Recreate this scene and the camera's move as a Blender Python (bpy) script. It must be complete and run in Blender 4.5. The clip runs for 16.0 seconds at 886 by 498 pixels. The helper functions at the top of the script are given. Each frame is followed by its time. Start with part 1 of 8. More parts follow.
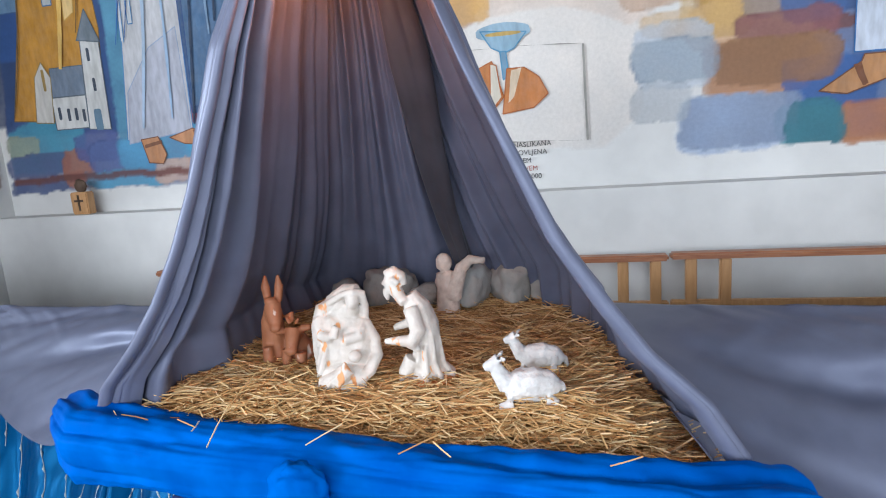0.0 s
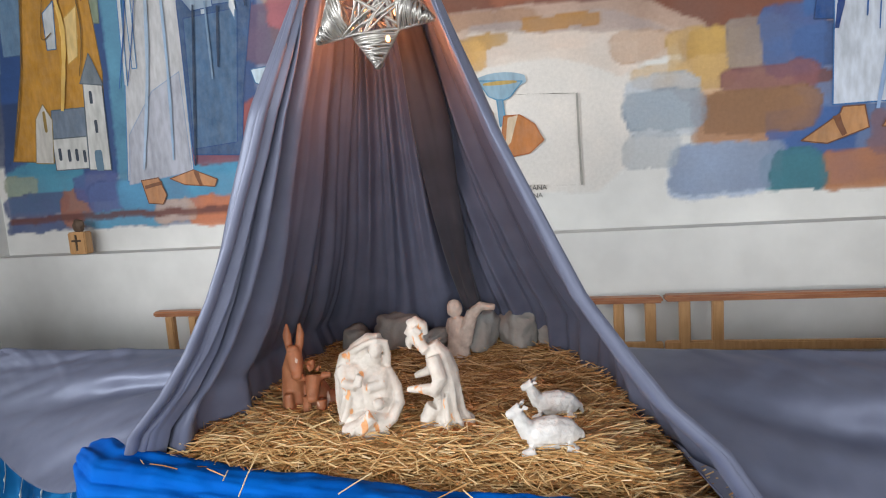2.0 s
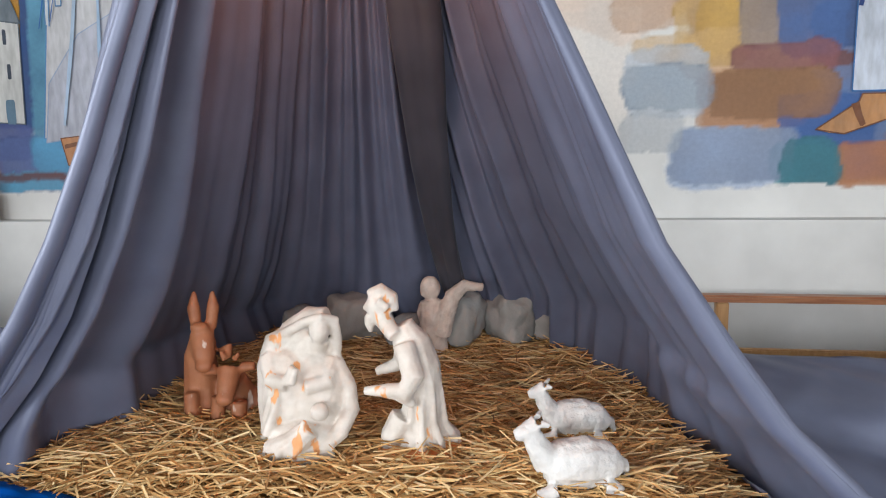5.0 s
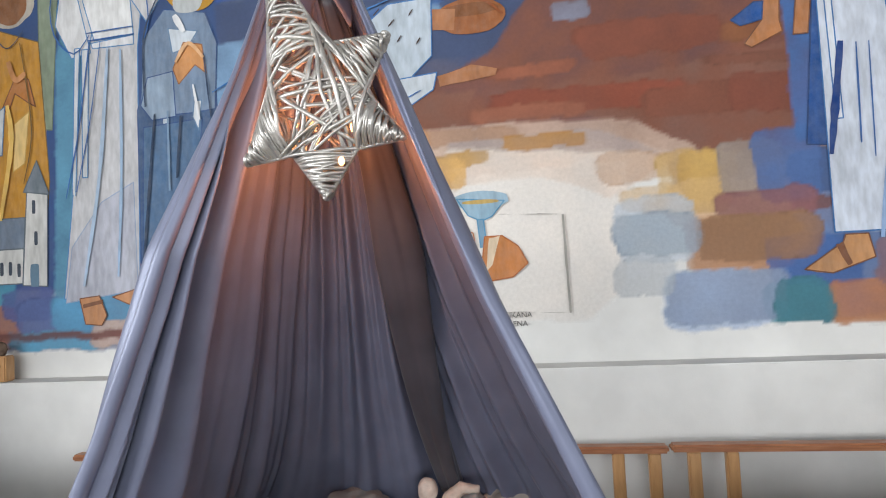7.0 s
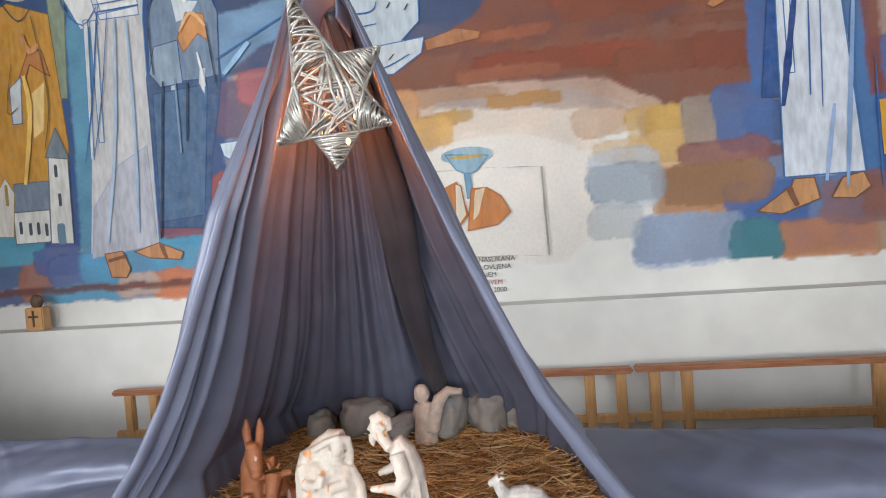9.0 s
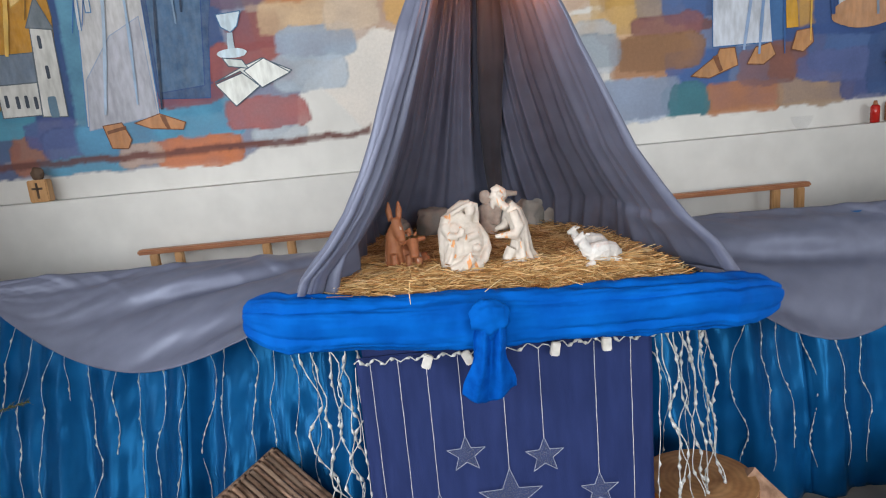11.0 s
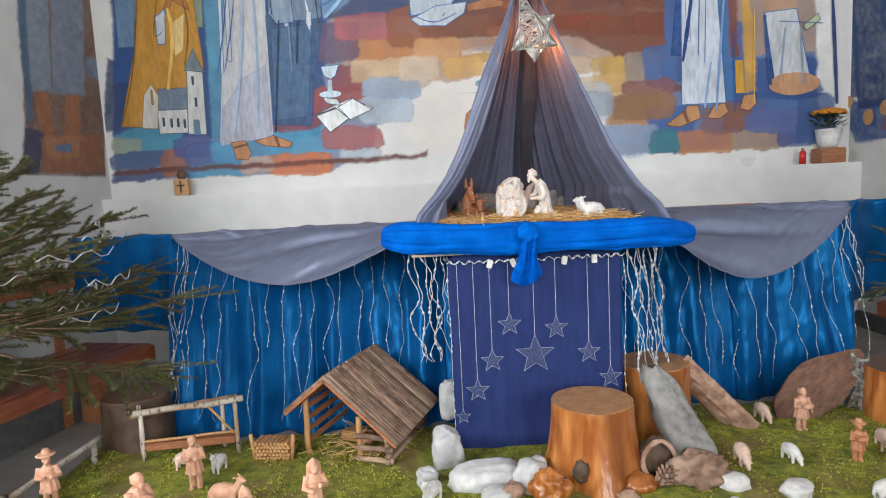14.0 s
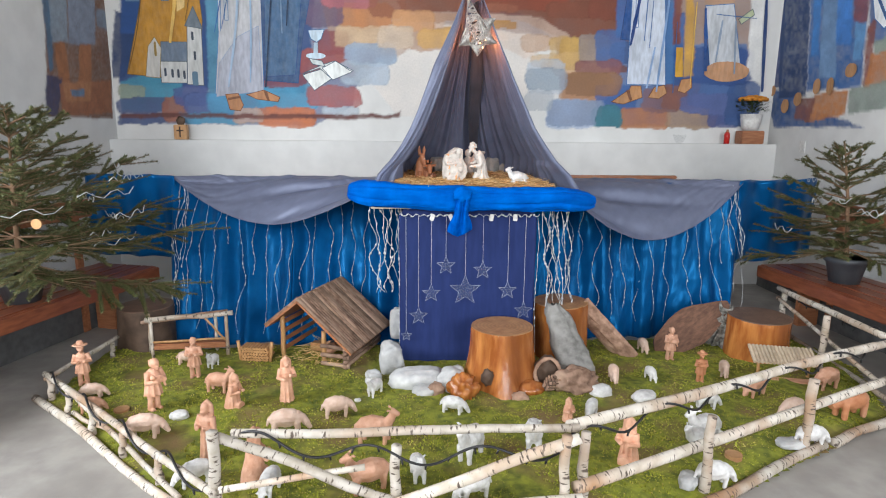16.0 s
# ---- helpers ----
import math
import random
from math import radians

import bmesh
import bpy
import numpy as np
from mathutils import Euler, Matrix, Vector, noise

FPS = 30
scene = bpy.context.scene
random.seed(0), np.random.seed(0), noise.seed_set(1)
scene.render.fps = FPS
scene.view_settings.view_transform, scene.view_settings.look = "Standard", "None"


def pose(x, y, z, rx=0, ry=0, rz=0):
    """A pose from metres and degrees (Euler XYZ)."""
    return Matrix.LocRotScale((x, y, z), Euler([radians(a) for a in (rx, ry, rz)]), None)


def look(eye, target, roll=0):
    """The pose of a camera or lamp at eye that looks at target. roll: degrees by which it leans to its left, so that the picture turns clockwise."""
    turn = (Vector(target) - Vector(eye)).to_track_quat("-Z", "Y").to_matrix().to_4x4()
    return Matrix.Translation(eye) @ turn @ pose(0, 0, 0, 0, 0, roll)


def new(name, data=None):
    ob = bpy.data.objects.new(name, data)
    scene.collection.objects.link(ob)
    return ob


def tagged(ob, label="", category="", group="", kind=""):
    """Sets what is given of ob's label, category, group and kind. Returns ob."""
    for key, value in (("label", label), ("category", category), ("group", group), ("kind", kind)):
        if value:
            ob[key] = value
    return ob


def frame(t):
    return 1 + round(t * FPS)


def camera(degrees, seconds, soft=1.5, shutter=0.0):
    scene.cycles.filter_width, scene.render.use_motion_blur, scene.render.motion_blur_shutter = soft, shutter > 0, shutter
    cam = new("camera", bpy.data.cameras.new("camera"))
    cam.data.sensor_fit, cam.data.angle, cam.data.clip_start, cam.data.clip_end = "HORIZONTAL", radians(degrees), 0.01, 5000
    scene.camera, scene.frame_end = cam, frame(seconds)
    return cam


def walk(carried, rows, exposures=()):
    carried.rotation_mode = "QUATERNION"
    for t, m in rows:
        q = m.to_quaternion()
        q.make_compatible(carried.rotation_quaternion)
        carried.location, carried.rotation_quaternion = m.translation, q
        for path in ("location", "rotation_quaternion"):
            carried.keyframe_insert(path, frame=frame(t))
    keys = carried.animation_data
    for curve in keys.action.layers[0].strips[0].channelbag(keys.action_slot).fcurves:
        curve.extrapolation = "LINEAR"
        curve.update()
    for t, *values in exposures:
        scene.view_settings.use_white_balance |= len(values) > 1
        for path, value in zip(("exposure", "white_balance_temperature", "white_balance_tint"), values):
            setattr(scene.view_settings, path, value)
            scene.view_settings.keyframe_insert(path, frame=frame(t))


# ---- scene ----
cam = camera(72.9, 16.0, soft=1.1)
PATH = [
    (0, (0.357, -0.892, 1.56), (-0.084, 1.024, 1.196), -4.2),
    (0.5, (0.281, -0.904, 1.572), (-0.108, 1.027, 1.231), -4.4),
    (1, (0.278, -0.912, 1.59), (-0.106, 1.03, 1.307), -4.8),
    (1.5, (0.281, -0.92, 1.595), (-0.088, 1.027, 1.329), -4.5),
    (2, (0.297, -0.954, 1.608), (-0.086, 0.992, 1.353), -3.8),
    (2.5, (0.305, -0.97, 1.637), (-0.106, 0.973, 1.403), -4.9),
    (3, (0.282, -0.872, 1.568), (-0.16, 1.071, 1.39), -1.6),
    (3.2, (0.282, -0.794, 1.531), (-0.05, 1.171, 1.364), 0.5),
    (5.3, (0.189, -0.594, 1.468), (-0.056, 1.375, 1.222), -0.4),
    (5.5, (0.191, -0.591, 1.478), (-0.046, 1.383, 1.255), -0.2),
    (6, (0.206, -0.595, 1.553), (-0.009, 1.39, 1.426), -1.1),
    (6.5, (0.225, -0.614, 1.626), (0.007, 1.374, 1.623), -2.2),
    (7, (0.251, -0.654, 1.685), (-0.035, 1.323, 1.779), -2.9),
    (7.5, (0.296, -0.712, 1.739), (-0.096, 1.242, 1.915), -4.1),
    (8, (0.341, -0.78, 1.747), (-0.126, 1.155, 1.94), -4.3),
    (8.5, (0.371, -0.839, 1.739), (-0.121, 1.097, 1.82), -6.0),
    (9, (0.321, -0.942, 1.674), (0.035, 1.036, 1.604), -4.3),
    (9.5, (0.22, -1.111, 1.641), (0.084, 0.877, 1.473), -6.5),
    (10, (0.037, -1.223, 1.525), (-0.079, 0.745, 1.189), -5.6),
    (10.2, (-0.012, -1.269, 1.52), (-0.11, 0.688, 1.122), -7.2),
    (12.3, (-0.395, -1.902, 1.397), (-0.13, 0.041, 1.002), -0.6),
    (12.5, (-0.408, -1.972, 1.373), (-0.149, -0.02, 1.025), -2.0),
    (13, (-0.456, -2.183, 1.309), (-0.255, -0.223, 0.966), -1.9),
    (13.5, (-0.495, -2.372, 1.262), (-0.313, -0.391, 1.059), -4.2),
    (14, (-0.489, -2.67, 1.271), (-0.453, -0.682, 1.055), -2.9),
    (14.5, (-0.505, -2.989, 1.323), (-0.423, -1.007, 1.068), -4.4),
    (15, (-0.366, -3.162, 1.341), (-0.132, -1.199, 1.032), -0.3),
    (15.5, (-0.273, -3.289, 1.399), (-0.078, -1.325, 1.07), 0.3),
    (16, (-0.299, -3.371, 1.4), (-0.226, -1.412, 1.004), 0.5),
]
walk(cam, [(t, look(eye, target, roll)) for t, eye, target, roll in PATH],
     [(0, 0.08, 6000, 10), (1, 0.05, 6500, 10), (2.5, -0.12, 6600, 10), (3.2, -0.12, 6600, 10), (5.5, 0.0, 6500, 10), (7, 0.08, 6600, 10), (8, -0.12, 6750, 10), (9, 0.02, 6700, 10), (10, -0.22, 6750, 10), (12.5, -0.02, 6650, 10), (14.2, 0.0, 6550, 10), (15, 0.09, 6500, 10), (16, 0.04, 6400, 10)])

# ---- daylight: a bright hall, soft light from windows behind the viewer ----
world = bpy.data.worlds.new("sky")
scene.world = world
world.use_nodes = True
wn, wl = world.node_tree.nodes, world.node_tree.links
sky = wn.new("ShaderNodeTexSky")
sky.sky_type, sky.sun_disc, sky.sun_elevation, sky.sun_rotation = "NISHITA", False, radians(35), radians(200)
wl.new(sky.outputs[0], wn["Background"].inputs[0])
wn["Background"].inputs[1].default_value = 0.12


def lamp(name, kind, energy, colour, m, size=(1, 1), radius=0.05):
    data = bpy.data.lights.new(name, kind)
    data.energy, data.color = energy, colour
    if kind == "AREA":
        data.shape, data.size, data.size_y = "RECTANGLE", size[0], size[1]
    else:
        data.shadow_soft_size = radius
    ob = new(name, data)
    ob.matrix_world = m
    return ob


lamp("window_daylight", "AREA", 180, (0.955, 0.98, 1.0), look((-1.9, -6.30, 2.15), (-1.0, 2, 0.7)), (2.2, 1.5))
lamp("window_daylight", "AREA", 180, (0.955, 0.98, 1.0), look((1.9, -6.30, 2.15), (1.0, 2, 0.7)), (2.2, 1.5))
lamp("window_daylight", "AREA", 190, (0.94, 0.975, 1.0), look((-4.10, -2.2, 2.3), (0, 0.3, 0.7)), (2.2, 1.5))
lamp("window_daylight", "AREA", 50, (0.94, 0.975, 1.0), look((4.10, -2.2, 2.3), (0, 0.3, 0.7)), (2.2, 1.5))
lamp("star_bulb", "POINT", 2.8, (1.0, 0.30, 0.09), pose(0.015, 0.095, 1.84), radius=0.02)


# ---- materials ----
def rgb(h):
    return tuple(((int(h[i:i + 2], 16) / 255 + 0.055) / 1.055) ** 2.4 for i in (0, 2, 4)) + (1,)


def mat(name, a, b=None, rough=0.7, scale=20, detail=6, metal=0.0, tint=None, bump=0.0, bscale=None, stretch=(1, 1, 1), spec=0.5, sheen=0.0, random=0.0, c=None, contrast=(0.35, 0.65)):
    """Two colours mixed by noise, a third for stains at a larger scale, bump of the same grain."""
    m = bpy.data.materials.new(name)
    m.use_nodes = True
    n, l = m.node_tree.nodes, m.node_tree.links
    bsdf = n["Principled BSDF"]
    bsdf.inputs["Roughness"].default_value, bsdf.inputs["Metallic"].default_value = rough, metal
    bsdf.inputs["Specular IOR Level"].default_value = spec
    bsdf.inputs["Sheen Weight"].default_value = sheen
    if tint:
        bsdf.inputs["Specular Tint"].default_value = tint
    co = n.new("ShaderNodeTexCoord")
    mp = n.new("ShaderNodeMapping")
    mp.inputs["Scale"].default_value = stretch
    l.new(co.outputs["Object"], mp.inputs[0])
    if random:
        info = n.new("ShaderNodeObjectInfo")
        mul = n.new("ShaderNodeMath")
        mul.operation = "MULTIPLY"
        mul.inputs[1].default_value = 37.0
        l.new(info.outputs["Random"], mul.inputs[0])
        cmb = n.new("ShaderNodeCombineXYZ")
        for i in range(3):
            l.new(mul.outputs[0], cmb.inputs[i])
        l.new(cmb.outputs[0], mp.inputs["Location"])
    tx = n.new("ShaderNodeTexNoise")
    tx.inputs["Scale"].default_value, tx.inputs["Detail"].default_value = scale, detail
    l.new(mp.outputs[0], tx.inputs[0])
    ramp = n.new("ShaderNodeValToRGB")
    ramp.color_ramp.elements[0].position, ramp.color_ramp.elements[1].position = contrast
    ramp.color_ramp.elements[0].color, ramp.color_ramp.elements[1].color = a, b or a
    l.new(tx.outputs["Fac"], ramp.inputs[0])
    out = ramp.outputs[0]
    if c:
        t2 = n.new("ShaderNodeTexNoise")
        t2.inputs["Scale"].default_value, t2.inputs["Detail"].default_value = scale / 6, 4
        l.new(mp.outputs[0], t2.inputs[0])
        r2 = n.new("ShaderNodeValToRGB")
        r2.color_ramp.elements[0].position, r2.color_ramp.elements[1].position = 0.48, 0.68
        l.new(t2.outputs["Fac"], r2.inputs[0])
        mx = n.new("ShaderNodeMixRGB")
        mx.inputs[2].default_value = c
        l.new(r2.outputs[0], mx.inputs[0])
        l.new(out, mx.inputs[1])
        out = mx.outputs[0]
    if random:
        hs = n.new("ShaderNodeHueSaturation")
        mr = n.new("ShaderNodeMapRange")
        mr.inputs[3].default_value, mr.inputs[4].default_value = 1 - random, 1 + random
        l.new(info.outputs["Random"], mr.inputs[0])
        l.new(mr.outputs[0], hs.inputs["Value"])
        l.new(out, hs.inputs["Color"])
        out = hs.outputs[0]
    l.new(out, bsdf.inputs["Base Color"])
    if bump:
        tb = n.new("ShaderNodeTexNoise")
        tb.inputs["Scale"].default_value, tb.inputs["Detail"].default_value = bscale or scale * 2, 8
        l.new(mp.outputs[0], tb.inputs[0])
        bp = n.new("ShaderNodeBump")
        bp.inputs["Strength"].default_value, bp.inputs["Distance"].default_value = bump, 0.004
        l.new(tb.outputs["Fac"], bp.inputs["Height"])
        l.new(bp.outputs[0], bsdf.inputs["Normal"])
    return m


M_PLASTER = mat("white_plaster", (0.62, 0.62, 0.61, 1), (0.68, 0.68, 0.67, 1), 0.85, 6, bump=0.15, bscale=120)
M_FLOOR = mat("grey_screed", (0.30, 0.28, 0.26, 1), (0.38, 0.36, 0.33, 1), 0.55, 9, bump=0.1, bscale=60, c=(0.25, 0.23, 0.21, 1))
M_TIMBER = mat("grey_timber_ceiling", (0.24, 0.22, 0.20, 1), (0.34, 0.32, 0.30, 1), 0.6, 8, stretch=(6, 1, 1))
M_GREYWALL = mat("grey_plaster", (0.42, 0.41, 0.40, 1), (0.48, 0.47, 0.46, 1), 0.85, 6, bump=0.15, bscale=120)
M_DARKBASE = mat("dark_base", (0.07, 0.07, 0.07, 1), (0.11, 0.11, 0.11, 1), 0.6, 20)
M_GREY = mat("grey_satin", (0.110, 0.122, 0.182, 1), (0.132, 0.146, 0.214, 1), 0.40, 14, spec=0.65, tint=(0.7, 0.78, 1.0, 1), bump=0.05, bscale=400)
M_BLUESATIN = mat("blue_satin", (0.002, 0.052, 0.17, 1), (0.003, 0.075, 0.225, 1), 0.28, 8, spec=0.55, tint=(0.05, 0.42, 0.95, 1))
M_ROYAL = mat("royal_blue_tulle", (0.0, 0.070, 0.36, 1), (0.0, 0.110, 0.50, 1), 0.75, 10, spec=0.15, tint=(0.1, 0.4, 1, 1), bump=0.1, bscale=300)
M_NAVY = mat("navy_cloth", (0.014, 0.026, 0.105, 1), (0.019, 0.034, 0.13, 1), 0.8, 30, spec=0.2, bump=0.2, bscale=500, stretch=(1, 1, 0.2))
M_BENCH = mat("varnished_bench_wood", (0.16, 0.045, 0.022, 1), (0.26, 0.085, 0.04, 1), 0.3, 8, stretch=(6, 1, 6), bump=0.08)
M_RAIL = mat("reddish_oak", (0.27, 0.10, 0.045, 1), (0.40, 0.17, 0.08, 1), 0.4, 10, stretch=(1, 6, 6), bump=0.1)
M_OAK = mat("pale_oak", (0.44, 0.23, 0.09, 1), (0.55, 0.31, 0.14, 1), 0.45, 10, stretch=(6, 6, 1), bump=0.1)


# ---- building blocks ----
def link(name, bm, material, parent=None, label="", smooth=False):
    me = bpy.data.meshes.new(name)
    bm.normal_update()
    bm.to_mesh(me)
    bm.free()
    for mm in material if isinstance(material, (list, tuple)) else [material]:
        me.materials.append(mm)
    if smooth:
        for p in me.polygons:
            p.use_smooth = True
    ob = new(name, me)
    if parent is not None:
        ob.parent = parent
    if label:
        ob["label"] = label
    return ob


def part(name, bm, material, parent, label="", smooth=False):
    return link(name, bm, material, parent, label, smooth)


def empty(name, m, label, category, group="", kind=""):
    ob = new(name)
    ob.matrix_world = m
    ob.empty_display_size = 0.05
    return tagged(ob, label, category, group, kind)


def block(lo, hi, bevel=0.0, bm=None, m=None):
    """A box from corner to corner, with its edges rounded."""
    own = bmesh.new()
    bmesh.ops.create_cube(own, size=1)
    for v in own.verts:
        v.co = Vector([lo[i] + (v.co[i] + 0.5) * (hi[i] - lo[i]) for i in range(3)])
    if bevel:
        bmesh.ops.bevel(own, geom=own.edges[:], offset=bevel, segments=2, affect="EDGES")
    if m is not None:
        own.transform(m)
    return merge(bm, own)


def merge(bm, own):
    if bm is None:
        return own
    me = bpy.data.meshes.new("tmp")
    own.to_mesh(me)
    own.free()
    bm.from_mesh(me)
    bpy.data.meshes.remove(me)
    return bm


def tube(points, radii, sides=10, bm=None, wob=0.0, cap=True, seed=0):
    """A round stick along points, with uneven girth."""
    bm = bm or bmesh.new()
    pts = [Vector(p) for p in points]
    if not isinstance(radii, (list, tuple)):
        radii = [radii] * len(pts)
    rings = []
    side = None
    for i, p in enumerate(pts):
        d = (pts[min(i + 1, len(pts) - 1)] - pts[max(i - 1, 0)]).normalized()
        if side is None:
            side = d.cross(Vector((0.31, 0.2, 1)) if abs(d.z) < 0.9 else Vector((1, 0.2, 0.1))).normalized()
        side = (side - d * side.dot(d)).normalized()
        up = d.cross(side)
        ring = []
        for k in range(sides):
            a = 2 * math.pi * k / sides
            q = side * math.cos(a) + up * math.sin(a)
            r = radii[i] * (1 + wob * noise.noise(p * 9 + q * 1.3 + Vector((seed, 0, 0))))
            ring.append(bm.verts.new(p + q * r))
        rings.append(ring)
    for a, b in zip(rings, rings[1:]):
        for k in range(sides):
            bm.faces.new((a[k], a[(k + 1) % sides], b[(k + 1) % sides], b[k]))
    if cap:
        bm.faces.new(rings[0][::-1])
        bm.faces.new(rings[-1])
    return bm


def between(a, b, n=6, bow=0.0, seed=0):
    """Points of a slightly crooked stick from a to b."""
    a, b = Vector(a), Vector(b)
    out = []
    for i in range(n + 1):
        u = i / n
        p = a.lerp(b, u)
        w = math.sin(math.pi * u) * bow
        out.append(p + Vector((noise.noise(Vector((seed, u * 2, 0))), noise.noise(Vector((seed, u * 2, 5))), noise.noise(Vector((seed, u * 2, 9))))) * w * 2)
    return out


def lump(size, seed=0, rough=0.12, sub=3, freq=2.0, bm=None, at=(0, 0, 0), flat=-9.0):
    """A stone-like or clay-like lump."""
    own = bmesh.new()
    bmesh.ops.create_icosphere(own, subdivisions=sub, radius=1)
    for v in own.verts:
        k = 1 + rough * noise.fractal(v.co * freq + Vector((seed * 3.7, seed, 1)), 1.0, 2.0, 4)
        v.co = Vector((v.co.x * size[0] * k, v.co.y * size[1] * k, max(v.co.z * k, flat) * size[2])) + Vector(at)
    return merge(bm, own)


def sheet(fn, nu, nv, name, material, parent=None, label="", thick=0.003):
    """A cloth: a grid of points fn(u, v), given a thickness."""
    verts = [fn(i / nu, j / nv) for j in range(nv + 1) for i in range(nu + 1)]
    faces = [(j * (nu + 1) + i, j * (nu + 1) + i + 1, (j + 1) * (nu + 1) + i + 1, (j + 1) * (nu + 1) + i) for j in range(nv) for i in range(nu)]
    me = bpy.data.meshes.new(name)
    me.from_pydata([tuple(v) for v in verts], [], faces)
    me.materials.append(material)
    for p in me.polygons:
        p.use_smooth = True
    ob = new(name, me)
    ob.parent = parent
    if label:
        ob["label"] = label
    if thick:
        md = ob.modifiers.new("thickness", "SOLIDIFY")
        md.thickness, md.offset = thick, 0
    return ob


def mixp(a, b, u):
    return Vector(a).lerp(Vector(b), u)


def nz(*p):
    return noise.noise(Vector(p))


# ---- the hall ----
tagged(link("floor", block((-4.3, -6.5, -0.1), (4.3, 2.3, 0.0)), M_FLOOR), "worn grey screed floor", "floor", kind="structure")
tagged(link("wall_back", block((-3.3, 2.08, 0), (3.3, 2.3, 4.4)), M_PLASTER), "white plaster wall with a painted mural", "wall", kind="structure")
tagged(link("wall_west", block((-3.2, 0.0, 0), (-2.96, 2.08, 4.4)), M_PLASTER), "white plaster side wall with a painted mural", "wall", kind="structure")
tagged(link("wall_east", block((2.86, -0.6, 0), (3.1, 2.08, 4.4)), M_PLASTER), "white plaster side wall with a painted mural", "wall", kind="structure")
tagged(link("ledge", block((-2.96, 1.925, 0), (2.86, 2.08, 1.28), 0.006), M_PLASTER), "white plastered wall base with a shallow ledge", "ledge", kind="structure")
tagged(link("ceiling", block((-4.3, -6.5, 4.4), (4.3, 2.3, 4.55)), M_TIMBER), "greyed timber ceiling", "ceiling", kind="structure")


def wall_with_window(name, lo, hi, axis, openings):
    """A wall of blocks round window openings (from, to, sill, head) along an axis."""
    bm = None
    at = lo[axis]
    for a, b, s, h in openings + [(hi[axis], hi[axis], 0, 0)]:
        l2, h2 = list(lo), list(hi)
        l2[axis], h2[axis] = at, a
        bm = block(l2, h2, bm=bm)
        if b > a:
            for z0, z1 in ((lo[2], s), (h, hi[2])):
                l2, h2 = list(lo), list(hi)
                l2[axis], h2[axis], l2[2], h2[2] = a, b, z0, z1
                bm = block(l2, h2, bm=bm)
        at = b
    tagged(link(name, bm, M_GREYWALL), "grey plaster wall with tall windows", "wall", kind="structure")


wall_with_window("wall_south", (-4.3, -6.6, 0), (4.3, -6.4, 4.4), 0, [(-3.1, -0.7, 1.4, 3.8), (0.7, 3.1, 1.4, 3.8)])
wall_with_window("wall_far_west", (-4.3, -6.4, 0), (-4.15, 0.0, 4.4), 1, [(-3.4, -1.0, 1.5, 3.9)])
wall_with_window("wall_far_east", (4.15, -6.4, 0), (4.3, -0.6, 4.4), 1, [(-3.4, -1.0, 1.5, 3.9)])
tagged(link("wall_return", block((-4.3, 0.0, 0), (-3.2, 0.15, 4.4)), M_PLASTER), "white plaster wall", "wall", kind="structure")
tagged(link("wall_return", block((3.1, -0.6, 0), (4.3, -0.45, 4.4)), M_PLASTER), "white plaster wall", "wall", kind="structure")


# ---- pedestal box with navy cloth, platform ----
def navy_box():
    th = empty("pedestal", pose(-0.025, 0.012, 0), "tall box wrapped in navy cloth under the platform", "pedestal")
    part("body", block((-0.385, 0.02, 0), (0.375, 0.55, 0.944), 0.01), M_NAVY, th)

    def cloth(u, v):
        x = -0.40 + 0.79 * u
        z = 0.905 * (1 - v) + 0.012
        y = 0.006 + 0.006 * nz(x * 5, z * 3, 1) + 0.010 * v * nz(x * 9, z, 4)
        if z < 0.16:
            y -= 0.012 * (1 - abs(z - 0.09) / 0.07) if abs(z - 0.09) < 0.07 else 0
        return (x, y, z)
    sheet(cloth, 60, 50, "front_cloth", M_NAVY, th)
    return th


navy_box()


def platform():
    th = empty("platform", pose(0, 0, 0.955), "pale board platform resting on the box", "platform")
    for x, z in ((-0.585, -0.010), (-0.622, 0.011), (-0.655, 0.032)):
        part("board", block((x, 0.03 - 0.3 * z, z), (0.55, 0.90, z + 0.019), 0.002), M_BOARD, th)
    return th


M_BOARD = mat("pale_plywood", (0.50, 0.42, 0.32, 1), (0.62, 0.55, 0.44, 1), 0.6, 12, stretch=(1, 8, 8))
platform()


# ---- grey tent cloth ----
TOP = 2.15
EDGE_Z = (2.15, 2.13, 2.06, 1.96, 1.82, 1.66, 1.50, 1.40, 1.30, 1.22, 1.14, 1.05)
EDGE_LEFT = (0.020, 0.045, 0.066, 0.096, 0.146, 0.206, 0.272, 0.320, 0.378, 0.440, 0.520, 0.560)
EDGE_RIGHT = (0.006, 0.030, 0.060, 0.100, 0.152, 0.216, 0.292, 0.340, 0.408, 0.468, 0.552, 0.610)


def along(z, values):
    """A value of the cloth's edge at height z."""
    for i in range(len(EDGE_Z) - 1):
        if z >= EDGE_Z[i + 1]:
            u = (EDGE_Z[i] - z) / (EDGE_Z[i] - EDGE_Z[i + 1])
            return values[i] * (1 - u) + values[i + 1] * u
    return values[-1]


